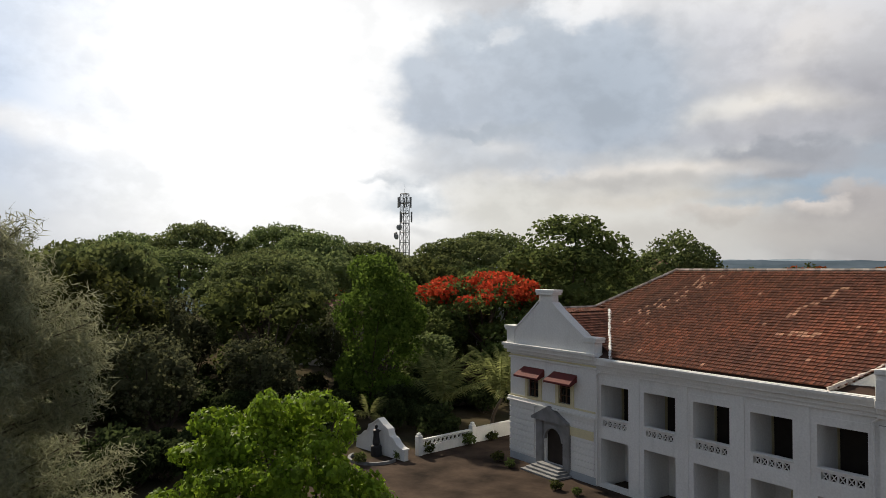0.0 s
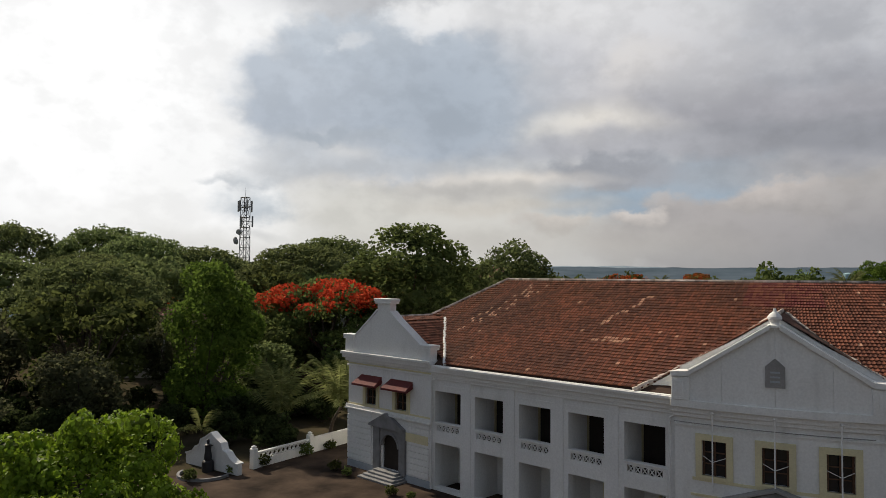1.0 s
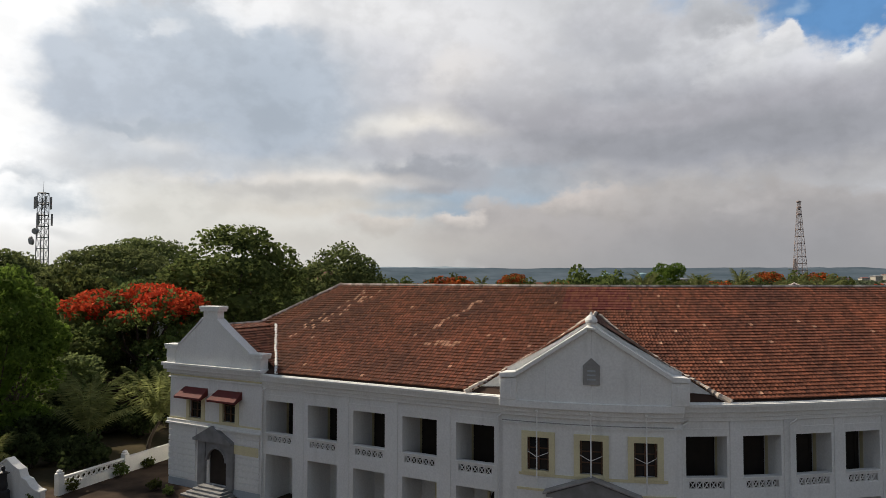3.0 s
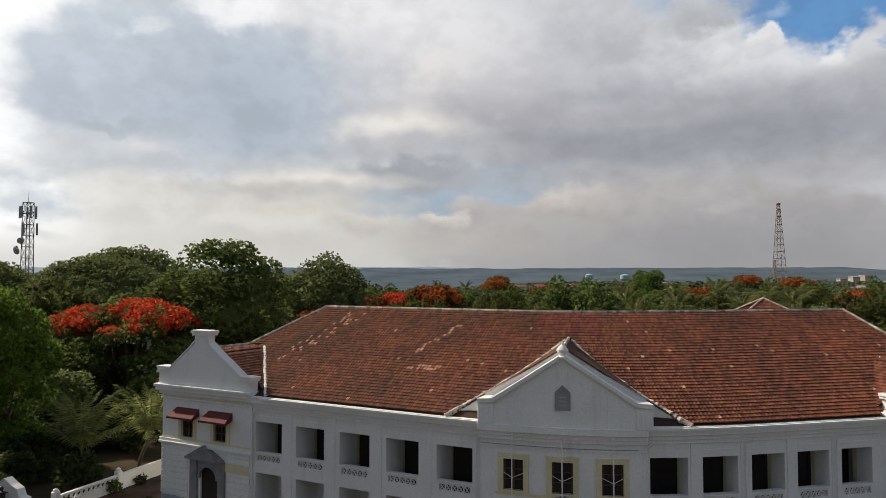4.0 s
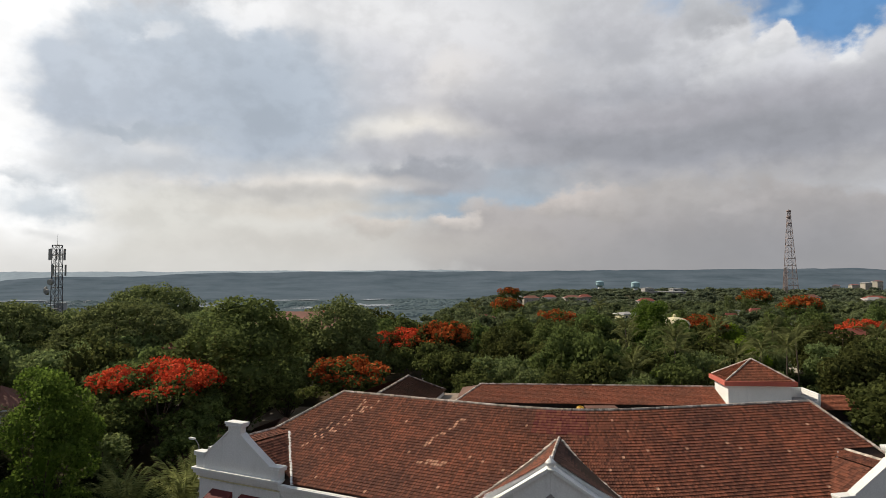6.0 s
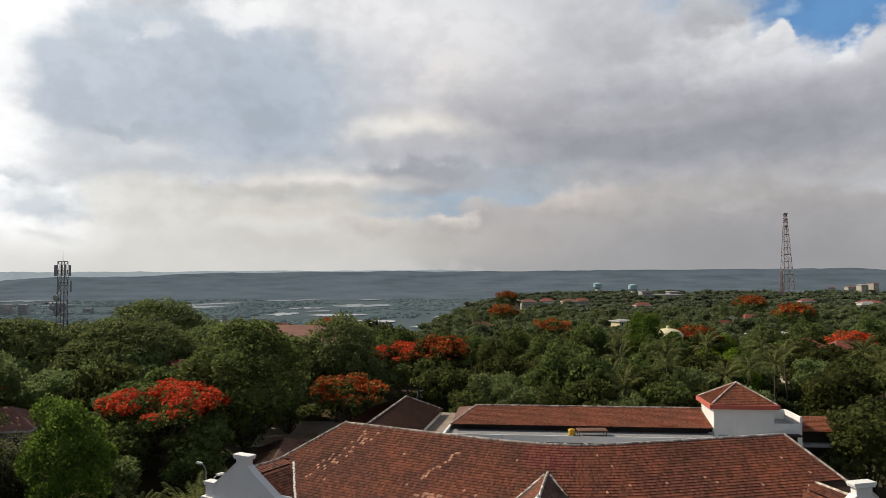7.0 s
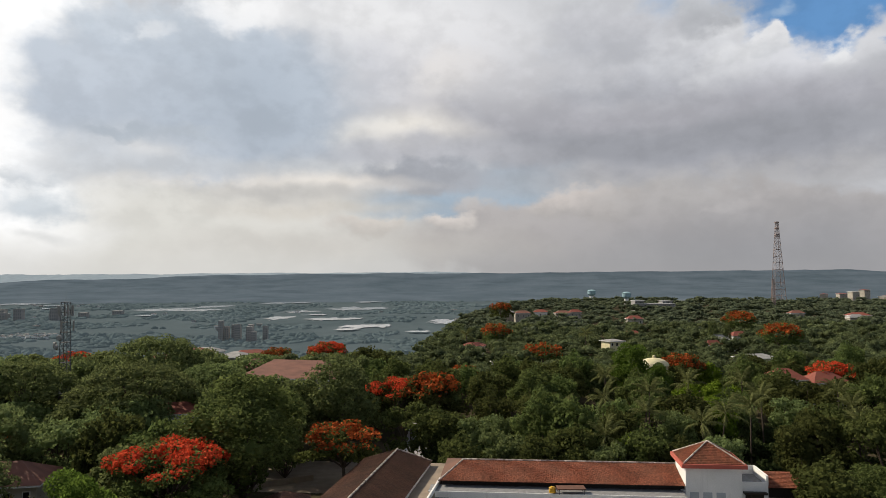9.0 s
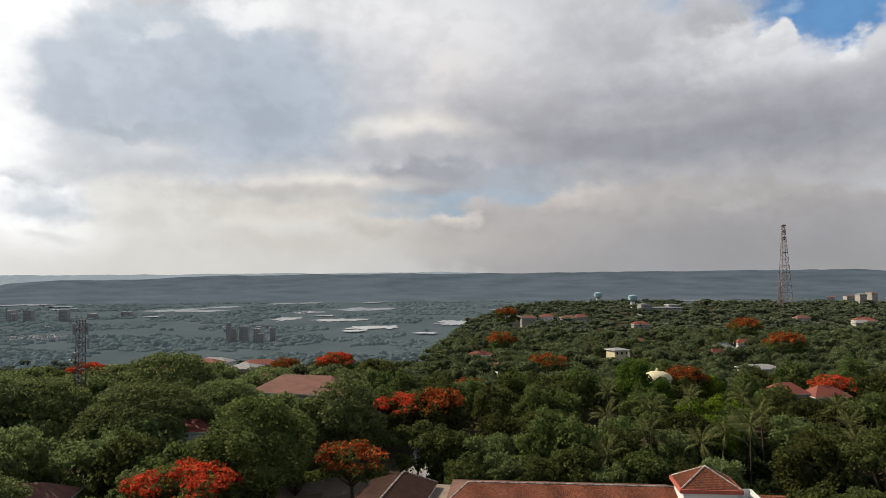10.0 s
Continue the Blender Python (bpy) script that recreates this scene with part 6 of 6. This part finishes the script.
# boundary wall with a pierced panel
wallt = thing("boundary_wall", "low white boundary wall with a pierced balustrade", "wall", (-27.6, 53.0, 0))
wallt.scale = (0.85, 0.85, 0.66)
A, Bv = Vector((0, 0, 0)), Vector((3.4, 9.8, 0))
wd = (Bv - A).normalized()
at = Matrix.Rotation(math.atan2(wd.y, wd.x), 4, "Z")
part("base", Geo().box(0, 12.4, -0.14, 0.14, 0, 0.95, at), M["white"], wallt)
part("solid_panel", Geo().box(6.9, 12.4, -0.14, 0.14, 0.95, 1.85, at), M["white"], wallt)
part("rail", Geo().box(0, 6.6, -0.16, 0.16, 1.62, 1.8, at), M["white"], wallt)
for x in (-0.2, 6.7):
    part("post", Geo().box(x - 0.25, x + 0.25, -0.25, 0.25, 0, 2.15, at), M["white"], wallt)
    part("post_cap", Geo().lathe([(0.34, 0), (0.34, 0.1), (0.2, 0.16), (0.24, 0.34), (0.05, 0.5)], at @ Vector((x, 0, 2.15)), n=10), M["white"], wallt)
for k in range(12):
    c = 0.35 + k * 0.53
    g = Geo()
    for sg in (-1, 1):
        g.add([at @ Vector(p) for p in ((c - 0.24, -0.07, 1.285 - sg * 0.3), (c - 0.16, -0.07, 1.285 - sg * 0.34), (c + 0.24, -0.07, 1.285 + sg * 0.3), (c + 0.16, -0.07, 1.285 + sg * 0.34),
                                    (c - 0.24, 0.07, 1.285 - sg * 0.3), (c - 0.16, 0.07, 1.285 - sg * 0.34), (c + 0.24, 0.07, 1.285 + sg * 0.3), (c + 0.16, 0.07, 1.285 + sg * 0.34))],
              [(0, 1, 2, 3), (7, 6, 5, 4), (0, 4, 5, 1), (1, 5, 6, 2), (2, 6, 7, 3), (3, 7, 4, 0)])
    part("lattice_cross", g, M["white"], wallt)

# shaped shrine wall with a bronze figure
shrine = thing("shrine_wall", "white shaped shrine wall with scrolled sides", "shrine", (-30.5, 51.9, 0))
shrine.scale = (1.05, 1, 0.72)
sa = Matrix.Rotation(radians(-20), 4, "Z")
put = lambda s, d, z: sa @ Vector((s, d, z))
out = [(-2.9, 0), (2.9, 0), (2.9, 1.1), (2.5, 1.2), (2.1, 1.5), (1.75, 2.0), (1.35, 2.15), (1.15, 2.85), (0.6, 3.2), (0.0, 3.75), (-0.6, 3.2), (-1.15, 2.85), (-1.35, 2.15), (-1.75, 2.0), (-2.1, 1.5), (-2.9, 1.1)]
soften(part("body", Geo().prism(out, put, -0.2, 0.2), M["white"], shrine), 0.03)
cop = Geo()
for a, b in zip(out[2:-1], out[3:]):
    cop.prism([(a[0], a[1] - 0.02), (b[0], b[1] - 0.02), (b[0], b[1] + 0.12), (a[0], a[1] + 0.12)], put, -0.3, 0.3)
part("coping", cop, M["white"], shrine)
g = Geo()
g.lathe([(0.5, 0), (0.5, 0.9), (0.42, 1.0), (0.3, 1.02), (0.34, 1.3), (0.26, 1.9), (0.28, 2.3), (0.3, 2.45), (0.12, 2.55), (0.1, 2.62), (0.15, 2.75), (0.12, 2.9), (0.03, 2.96)], n=12)
g.tube((0.22, -0.05, 2.35), (0.62, -0.2, 2.5), 0.08, 0.05, n=6)
st = part("statue", g, M["bronze"])
st.location = (-30.5, 51.2, 0)
st.scale = (0.85, 0.85, 0.8)
tagged(st, "dark bronze standing figure on a pedestal", "statue")
kb = thing("kerb_ring", "curved cement kerb of a planting bed", "kerb", (-30.2, 50.4, 0))
for k in range(26):
    a0, a1 = math.pi * (1.0 + k / 26), math.pi * (1.0 + (k + 1) / 26)
    c = [(math.cos(a) * r, math.sin(a) * r, z) for a in (a0, a1) for r in (1.75, 1.95) for z in (0, 0.2)]
    part("kerb_stone", Geo().add(c, [(0, 1, 3, 2), (4, 6, 7, 5), (1, 5, 7, 3), (0, 4, 5, 1), (2, 3, 7, 6)]), M["stone"], kb)

# shrubs along the wall and at the doorway
tree_kind("bush", "round", 2.0, 3.2, 0.0, 1000, 0.3, "leaf_under", 32, r=0.08)
tree_kind("shrub", "round", 0.8, 1.3, 0.0, 260, 0.22, "leaf", 31, r=0.05)
for k, (x, y, sc) in enumerate(((-27.2, 53.6, 0.8), (-25.6, 57.5, 0.9), (-24.6, 60.0, 0.7), (-28.4, 51.2, 0.7), (-20.2, 53.0, 0.6), (-15.6, 49.6, 0.6), (-14.0, 49.1, 0.5), (-30.2, 48.6, 0.8), (-21.6, 54.2, 0.7))):
    plant("shrub", x, y, k, sc, "small leafy shrub in a bed", name="shrub", category="shrub", group="shrubs")
for k in range(150):
    rr = random.Random(k)
    x, y = (rr.uniform(-46, -28), rr.uniform(57, 76)) if k < 40 else (rr.uniform(-74, -37), rr.uniform(28, 75))
    plant("bush", x, y, k, rr.uniform(0.6, 1.25), "dark undergrowth shrub behind the wall", name="shrub", category="shrub", group="undergrowth")


for k in range(130):
    rr = random.Random(500 + k)
    x, y = rr.uniform(-2, 78), rr.uniform(103, 150)
    plant("bush", x, y, k, rr.uniform(1.3, 1.9), "tangled green undergrowth in the wood", name="shrub", category="shrub", group="undergrowth")

# ---- lattice masts ----
def lattice(name, x, y, base, h, w0, w1, bays, r, material, label):
    t = thing(name, label, "mast", (x, y, base))
    cs = lambda z: [(sx * (w0 + (w1 - w0) * z / h) / 2, sy * (w0 + (w1 - w0) * z / h) / 2, z) for sx, sy in ((-1, -1), (1, -1), (1, 1), (-1, 1))]
    for k in range(4):
        part("leg", Geo().tube(cs(0)[k], cs(h)[k], r * 1.5, r, n=6), material, t)
    zs = [h * (1 - (1 - i / bays) ** 1.0) for i in range(bays + 1)]
    for i in range(bays):
        a, b = cs(zs[i]), cs(zs[i + 1])
        for k in range(4):
            j = (k + 1) % 4
            for p, q, s in ((a[k], b[j], 0.55), (a[j], b[k], 0.55), (b[k], b[j], 1.2)):
                part("brace", Geo().tube(p, q, r * s, n=4), material, t)
    return t


m1 = lattice("phone_mast", -87.0, 150.0, 0.0, 32.5, 2.0, 1.5, 14, 0.075, M["steel"], "slim steel phone mast with panel aerials and dishes")
for k, (a, z) in enumerate(((0, 30.5), (1.1, 30.5), (2.2, 30.5), (3.3, 30.5), (4.4, 30.5), (5.5, 30.5), (0.4, 27), (2.6, 27), (4.6, 27))):
    c, s = math.cos(a) * 1.65, math.sin(a) * 1.65
    part("panel_aerial", Geo().box(c - 0.16, c + 0.16, s - 0.12, s + 0.12, z - 1.3, z + 1.2), M["grey"], m1)
    part("aerial_arm", Geo().tube((0, 0, z), (c, s, z), 0.05, n=4), M["steel"], m1)
for a, z, rr in ((3.4, 22.6, 0.85), (4.6, 24.4, 0.7), (4.2, 22.2, 0.65)):
    c = Vector((math.cos(a) * 2.0, math.sin(a) * 2.0, z))
    d = Geo()
    d.tube(c, c + Vector((math.cos(a) * 0.45, math.sin(a) * 0.45, 0)), rr, rr * 0.85, n=14)
    part("dish", d, M["grey"], m1, "grey drum dish")
part("spike", Geo().tube((0, 0, 32.5), (0, 0, 35), 0.05, 0.02, n=5), M["steel"], m1)
m2 = lattice("broadcast_mast", 374.5, 790.0, 2.0, 97.0, 13.0, 2.4, 13, 0.23, M["rust"], "tall red and white lattice broadcast mast")
for z in (83, 90.5, 97):
    part("platform", Geo().lathe([(2.2, 0), (2.6, 0.4), (2.6, 1.4), (2.2, 1.8)], (0, 0, z), n=10), M["rust"], m2)
part("spike", Geo().tube((0, 0, 97), (0, 0, 100), 0.4, 0.15, n=5), M["rust"], m2)
m3 = lattice("small_mast", 355.0, 760.0, 2.0, 34.0, 3.0, 1.8, 7, 0.2, M["rust"], "shorter lattice mast beside the tall one")


# ---- water tanks on the hill ----
def water_tank(x, y, base, s=1.0):
    t = thing("water_tank", "pale blue-green round water tank on a shaft", "water tank", (x, y, base), "water tanks")
    part("shaft", Geo().lathe([(5 * s, 0), (4.4 * s, 14 * s)], n=14), M["white"], t)
    part("tank", Geo().lathe([(4.4 * s, 13 * s), (9 * s, 17 * s), (9 * s, 24 * s)], n=20), M["tank"], t)
    part("roof", Geo().lathe([(9.4 * s, 24 * s), (9.2 * s, 24.6 * s), (5 * s, 26.6 * s), (0.4 * s, 27.4 * s)], n=20), M["tank"], t)
    return t


water_tank(196, 950, 6.5, 0.6)
water_tank(213, 830, 6.0, 0.58)


# ---- houses among the trees ----
def hip_house(x, y, w, d, h, rise, turn, wall, roof, label, base=None, storeys=2, cols=4, tiles=False):
    base = height(x, y) if base is None else base
    t = thing("house", label, "house", (x, y, base))
    t.rotation_euler = (0, 0, radians(turn))
    part("wall", Geo().box(-w / 2, w / 2, -d / 2, d / 2, 0, h), M[wall], t)
    o = 0.7
    ins = min(w, d) / 2
    g = Geo()
    a = w / 2 + o
    b = d / 2 + o
    if w >= d:
        top = [(-a + ins, 0), (a - ins, 0)]
        fs = [(0, 1, 5, 4), (1, 2, 5), (2, 3, 4, 5), (3, 0, 4), (3, 2, 1, 0)]
    else:
        top = [(0, -b + ins), (0, b - ins)]
        fs = [(0, 1, 4), (1, 2, 5, 4), (2, 3, 5), (3, 0, 4, 5), (3, 2, 1, 0)]
    g.add([(-a, -b, h), (a, -b, h), (a, b, h), (-a, b, h), (*top[0], h + rise), (*top[1], h + rise)], fs)
    part("roof", g, M[roof], t)
    part("fascia", Geo().box(-a, a, -b, b, h - 0.25, h - 0.01), M["white"], t)
    for s in range(storeys):
        for c in range(cols):
            cx = -w / 2 + w * (c + 0.5) / cols
            z = h * (s + 0.35) / storeys
            win = part("window", Geo().box(cx - 0.55, cx + 0.55, -d / 2 - 0.06, -d / 2 + 0.02, z, z + 1.4), M["white"], t)
            part("pane", Geo().box(cx - 0.42, cx + 0.42, -d / 2 - 0.09, -d / 2 - 0.05, z + 0.12, z + 1.28), M["glass"], win)
    return t


M["tin_red"] = mat("faded_red_sheet", (0.27, 0.08, 0.055), (0.18, 0.06, 0.045), rough=0.85, scale=0.25, stretch=(1, 4, 1))
M["tin_pink"] = mat("pale_red_tile", (0.25, 0.11, 0.08), (0.16, 0.072, 0.054), scale=0.3, stretch=(1, 3, 1))
M["beige"] = mat("beige_plaster", (0.45, 0.42, 0.36), (0.36, 0.33, 0.28), scale=0.3, stain=(0.25, 0.23, 0.2))
hip_house(-36.5, 167.0, 25, 13, 13.2, 3.8, -14, "beige", "tin_pink", "large beige house with a pale red hipped roof among trees", cols=5)
hip_house(-49.5, 176.0, 8, 8, 13, 3.5, -8, "beige", "tin_pink", "smaller house with a pale red roof")
hip_house(-53.5, 131.0, 9, 7, 10.8, 1.8, 12, "white", "tin_red", "house with a dull red sheet roof in the trees")
hip_house(-65.5, 95.0, 11, 9, 7.2, 2.6, 10, "beige", "tin_pink", "low house with a pale tiled hip roof")
hip_house(94, 183, 9, 7, 9.6, 2.6, 4, "beige", "tin_red", "small house with a bright red roof")
hip_house(104.0, 181, 9.5, 7, 9.0, 2.6, 6, "beige", "tin_red", "small house with a bright red roof and veranda")
hip_house(116, 251, 13, 9, 7.8, 1.3, 10, "beige", "grey", "low house with a pale grey sheet roof", storeys=1)
hip_house(74.5, 302, 7, 7, 9.8, 0.8, 20, "cream", "grey", "pale cream three-storey house", storeys=3, cols=3)
hip_house(13, 300, 9, 7, 8.2, 1.5, -8, "white", "tin_red", "white house with a small red roof", storeys=2, cols=3)
hip_house(22, 288, 6, 6, 4.5, 1.8, 15, "white", "tin_red", "small outhouse with a red roof", storeys=1, cols=2)
for x, y, w, r, tn in ((62, 566, 12, "tin_pink", 8), (78, 575, 11, "tin_red", -6), (92, 548, 12, "tin_pink", 4), (52, 580, 9, "grey", 0), (104, 560, 9, "tin_red", 5), (128, 470, 10, "tin_red", 5), (292, 492, 14, "tin_red", -12),
                       (278, 470, 10, "grey", -4), (150, 350, 9, "tin_red", 8), (132, 330, 8, "grey", -5), (98, 360, 8, "tin_red", 0), (262, 520, 10, "tin_pink", 3), (118, 300, 7, "tin_red", 12)):
    hip_house(x, y, w, w * 0.6, 9.2 if y > 400 else 8.0, 2.0, tn, ("beige", "white")[int(x) % 3 == 0], r, "distant white house with a coloured roof", cols=3)
for x, y, w, h, d in ((208, 690, 32, 9, 14), (188, 686, 9, 12.5, 12), (219, 698, 10, 11.5, 12)):
    hip_house(x, y, w, d, h, 0.6, 4, "grey", "stone", "distant long flat-roofed concrete building", storeys=3, cols=8)
for k, (x, y) in enumerate(((520, 900), (538, 905), (556, 912), (574, 900), (590, 920), (606, 905), (505, 915), (622, 912))):
    hip_house(x - 14, y, 10, 9, 17 + 4 * (k % 3), 1.0, 10 * k, "beige", ("tin_red", "grey")[k % 2], "distant beige apartment block", storeys=6, cols=3)
dome = thing("dome_building", "pale yellow low round dome among trees", "dome", (62.3, 196, 1.2))
part("drum", Geo().lathe([(4.0, 0), (4.0, 10.2), (4.3, 10.3), (4.3, 10.6)], n=24), M["cream"], dome)
part("dome", Geo().lathe([(4.3, 10.6), (4.0, 11.2), (3.2, 11.9), (2.0, 12.4), (0.7, 12.6), (0.45, 12.6), (0.45, 13.2), (0.2, 13.4)], n=24), M["cream"], dome)

# yard beyond the side wing, lane and parapet
tagged(part("yard_floor", Geo().add([(-36, 112, 0.05), (-12, 110, 0.05), (-14, 132, 0.05), (-34, 134, 0.05)], [(0, 1, 2, 3)]), M["terrace"]), "sandy yard under the trees", "yard", kind="structure")
tagged(part("lane", Geo().add([(-8.5, 104, 0.06), (-4.0, 104, 0.06), (-2.5, 180, 0.06), (-8, 180, 0.06)], [(0, 1, 2, 3)]), M["grey"]), "grey lane between trees and building", "lane", kind="structure")
yw = thing("yard_wall", "low pale parapet along the yard", "wall", (-27, 117, 0))
part("parapet", Geo().box(-6, 4.0, -0.2, 0.2, 0, 1.1, Matrix.Rotation(0.5, 4, "Z")), M["terrace"], yw)


def street_lamp(x, y, h, turn):
    t = thing("street_lamp", "slender grey street lamp with a curved arm", "street lamp", (x, y, 0), "street lamps")
    t.rotation_euler = (0, 0, turn)
    g = Geo().tube((0, 0, 0), (0, 0, h), 0.09, 0.06, n=8)
    last = Vector((0, 0, h))
    for k in range(1, 6):
        a = k / 5 * 1.2
        p = Vector((1.3 * (1 - math.cos(a)), 0, h + 1.1 * math.sin(a)))
        g.tube(last, p, 0.055, n=6)
        last = p
    part("pole", g, M["grey"], t)
    part("lamp_head", Geo().box(-0.1, 0.7, -0.14, 0.14, -0.12, 0.08, Matrix.Translation(last)), M["white"], t)


street_lamp(-27.0, 71.5, 6.5, 2.6)
street_lamp(-23.4, 62.5, 7.6, 1.0)

# clutter on the verandah slab
tk = thing("yellow_tank", "yellow plastic water tank on the cement canopy", "water tank", (15.9, 83.6, 8.07), "")
part("body", Geo().lathe([(0.5, 0), (0.55, 0.08), (0.55, 0.75), (0.46, 0.86)], n=16), M["yellow"], tk)
part("lid", Geo().lathe([(0.28, 0.86), (0.28, 0.96), (0.08, 1.0)], n=12), M["yellow"], tk)
tk.scale = (0.85, 0.85, 0.85)
bk = thing("dark_canopy", "dark sheet canopy beside the yellow tank", "canopy", (18.4, 83.4, 8.06))
part("sheet", Geo().box(-1.9, 1.9, -0.9, 0.9, 0.62, 0.78), M["tile_dark"], bk)
for x in (-1.7, 1.7):
    for y in (-0.8, 0.8):
        part("post", Geo().box(x - 0.05, x + 0.05, y - 0.05, y + 0.05, 0, 0.62), M["steel"], bk)

# ---- lowland: flood water, tree belts and far town blocks ----
PONDS = ((-1060, 2700, 120, 170), (-930, 2640, 90, 120), (-985, 3000, 80, 160), (-830, 3380, 60, 180), (-480, 2030, 34, 150), (-505, 2450, 55, 120), (-380, 2660, 80, 170), (-290, 2680, 60, 130),
         (-335, 1950, 60, 90), (-270, 1960, 40, 80), (-215, 1620, 45, 90), (-165, 1640, 38, 80), (10, 1800, 70, 140), (85, 1860, 60, 130), (1050, 3450, 160, 260), (1230, 3380, 100, 220), (800, 3380, 110, 200), (930, 3200, 80, 120),
         (-2080, 3420, 160, 240), (-1580, 2800, 44, 120), (-410, 2175, 36, 60), (-700, 3400, 60, 160), (-390, 3420, 55, 140), (-216, 1500, 22, 40), (-937, 2173, 22, 50), (202, 2527, 80, 110), (-56, 1425, 24, 30),
         (480, 2900, 110, 150), (640, 3250, 110, 180), (-1750, 3100, 60, 90))
for k, (x, y, rx_, ry_) in enumerate(PONDS):
    pond(x, y, rx_ * 0.9, ry_ * 0.72, k * 3.1)
rb = random.Random(5)
V, F = [], []
for k in range(24000):
    y = 640 + 2900 * rb.random() ** 1.25
    x = y * rb.uniform(-0.8, 0.8)
    n1 = noise.noise((x * 0.0035, y * 0.005, 2.0)) + 0.5 * noise.noise((x * 0.011, y * 0.013, 5.0))
    if height(x, y) > PLAIN + 6 or n1 < -0.16 + 0.5 * rb.random() * (y / 3500) or any(abs(x - a) < r * 1.25 + 18 and -130 - q < y - b < q * 1.3 + 25 for a, b, r, q in PONDS):
        continue
    w, h = rb.uniform(4, 9) * (1 + y / 2600), rb.uniform(2.5, 6.0)
    if n1 > 0.3:
        h *= 1.25
    o = len(V)
    n = 6
    z = height(x, y)
    for i in range(n):
        a = 6.283 * i / n + 0.4
        q = rb.uniform(0.75, 1.2)
        V += [(x + w * q * math.cos(a), y + w * q * math.sin(a), z - 0.5), (x + 0.85 * w * q * math.cos(a), y + 0.85 * w * q * math.sin(a), z + h * rb.uniform(0.45, 0.65)),
              (x + 0.4 * w * q * math.cos(a), y + 0.4 * w * q * math.sin(a), z + h * rb.uniform(0.85, 1.1))]
    for i in range(n):
        j = (i + 1) % n
        F += [(o + 3 * i, o + 3 * j, o + 3 * j + 1, o + 3 * i + 1), (o + 3 * i + 1, o + 3 * j + 1, o + 3 * j + 2, o + 3 * i + 2)]
    F.append(tuple(o + 3 * i + 2 for i in range(n)))
# belts carry the same haze: greyed colour plus some glow
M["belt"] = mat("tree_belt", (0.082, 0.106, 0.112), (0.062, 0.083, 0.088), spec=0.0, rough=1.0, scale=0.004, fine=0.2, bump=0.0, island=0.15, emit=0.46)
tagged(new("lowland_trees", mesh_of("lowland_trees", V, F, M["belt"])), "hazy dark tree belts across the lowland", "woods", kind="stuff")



# wall and window colours of the far town, lightened as if by haze
M["haze_block"] = mat("weathered_render", (0.4, 0.38, 0.36), (0.32, 0.31, 0.3), scale=0.08, fine=0.5, bump=0.0)
M["haze_window"] = mat("shaded_window", (0.2, 0.21, 0.22), rough=0.5, bump=0.0)


def far_block(x, y, w, h, material, label, n=4):
    t = thing("far_block", label, "apartment block", (x, y, PLAIN), "far town")
    part("wall", Geo().box(-w / 2, w / 2, -w * 0.35, w * 0.35, 0, h), M[material], t)
    part("roof", Geo().box(-w * 0.52, w * 0.52, -w * 0.37, w * 0.37, h, h + 1.2), M["grey"], t)
    for r in range(int(h / 4)):
        for c in range(n):
            cx = -w / 2 + w * (c + 0.5) / n
            part("window", Geo().box(cx - w / n * 0.28, cx + w / n * 0.28, -w * 0.35 - 0.3, -w * 0.35 + 0.1, 1.2 + r * 4, 3.2 + r * 4), M["haze_window"], t)


rb = random.Random(9)
for k in range(9):
    far_block(-398 + 9.5 * k + rb.uniform(-3, 3), 1235 + rb.uniform(-25, 40) - 2 * k, rb.uniform(8, 12), rb.uniform(27, 38) - 1.3 * k, "haze_block", "hazy brown high-rise block in the far town", n=3)
for k in range(9):
    far_block(-1330 + 36 * k + rb.uniform(-14, 14), 2080 + rb.uniform(-140, 160), rb.uniform(16, 30), rb.uniform(12, 34), "haze_block", "hazy block in the far town")
for k in range(22):
    far_block(-850 + 4.6 * k + rb.uniform(-5, 5), 1340 + rb.uniform(-30, 45), rb.uniform(6, 9), rb.uniform(5, 7.5), "white", "small white house in the lowland", n=2)
for k in range(26):
    y = rb.uniform(1500, 3300)
    far_block(y * rb.uniform(-0.62, 0.55), y, rb.uniform(9, 17), rb.uniform(4, 7), rb.choice(("white", "haze_block")), "small pale house in the lowland", n=2)
for k in range(16):
    x, y = rb.uniform(-135, -70), rb.uniform(220, 285)
    hip_house(x, y, rb.uniform(9, 13), rb.uniform(7, 9), rb.uniform(9, 13), 1.6, rb.uniform(-20, 20), rb.choice(("white", "beige")), rb.choice(("tin_red", "grey")), "pale house on the slope below the wood", cols=3)

# ---- single roof tiles nearest to the flight ----
tg = Geo()
vs = [(x * TW, 0, 0.075 + h) for x, h in TILE] + [(x * TW, TL * 1.12, 0.012 + h) for x, h in TILE] + [(x * TW, 0, h - 0.005) for x, h in TILE]
tg.add(vs, tile_faces())
tile_mesh = tg.mesh("roof_tile", M["tile_one"])
for p, ex, ey, nn in picked:
    t = new("roof_tile", tile_mesh)
    t.parent = roof_ob
    ey2 = nn.cross(ex)
    t.matrix_local = INV @ Matrix.Translation(p) @ Matrix((ex, ey2, nn)).transposed().to_4x4()
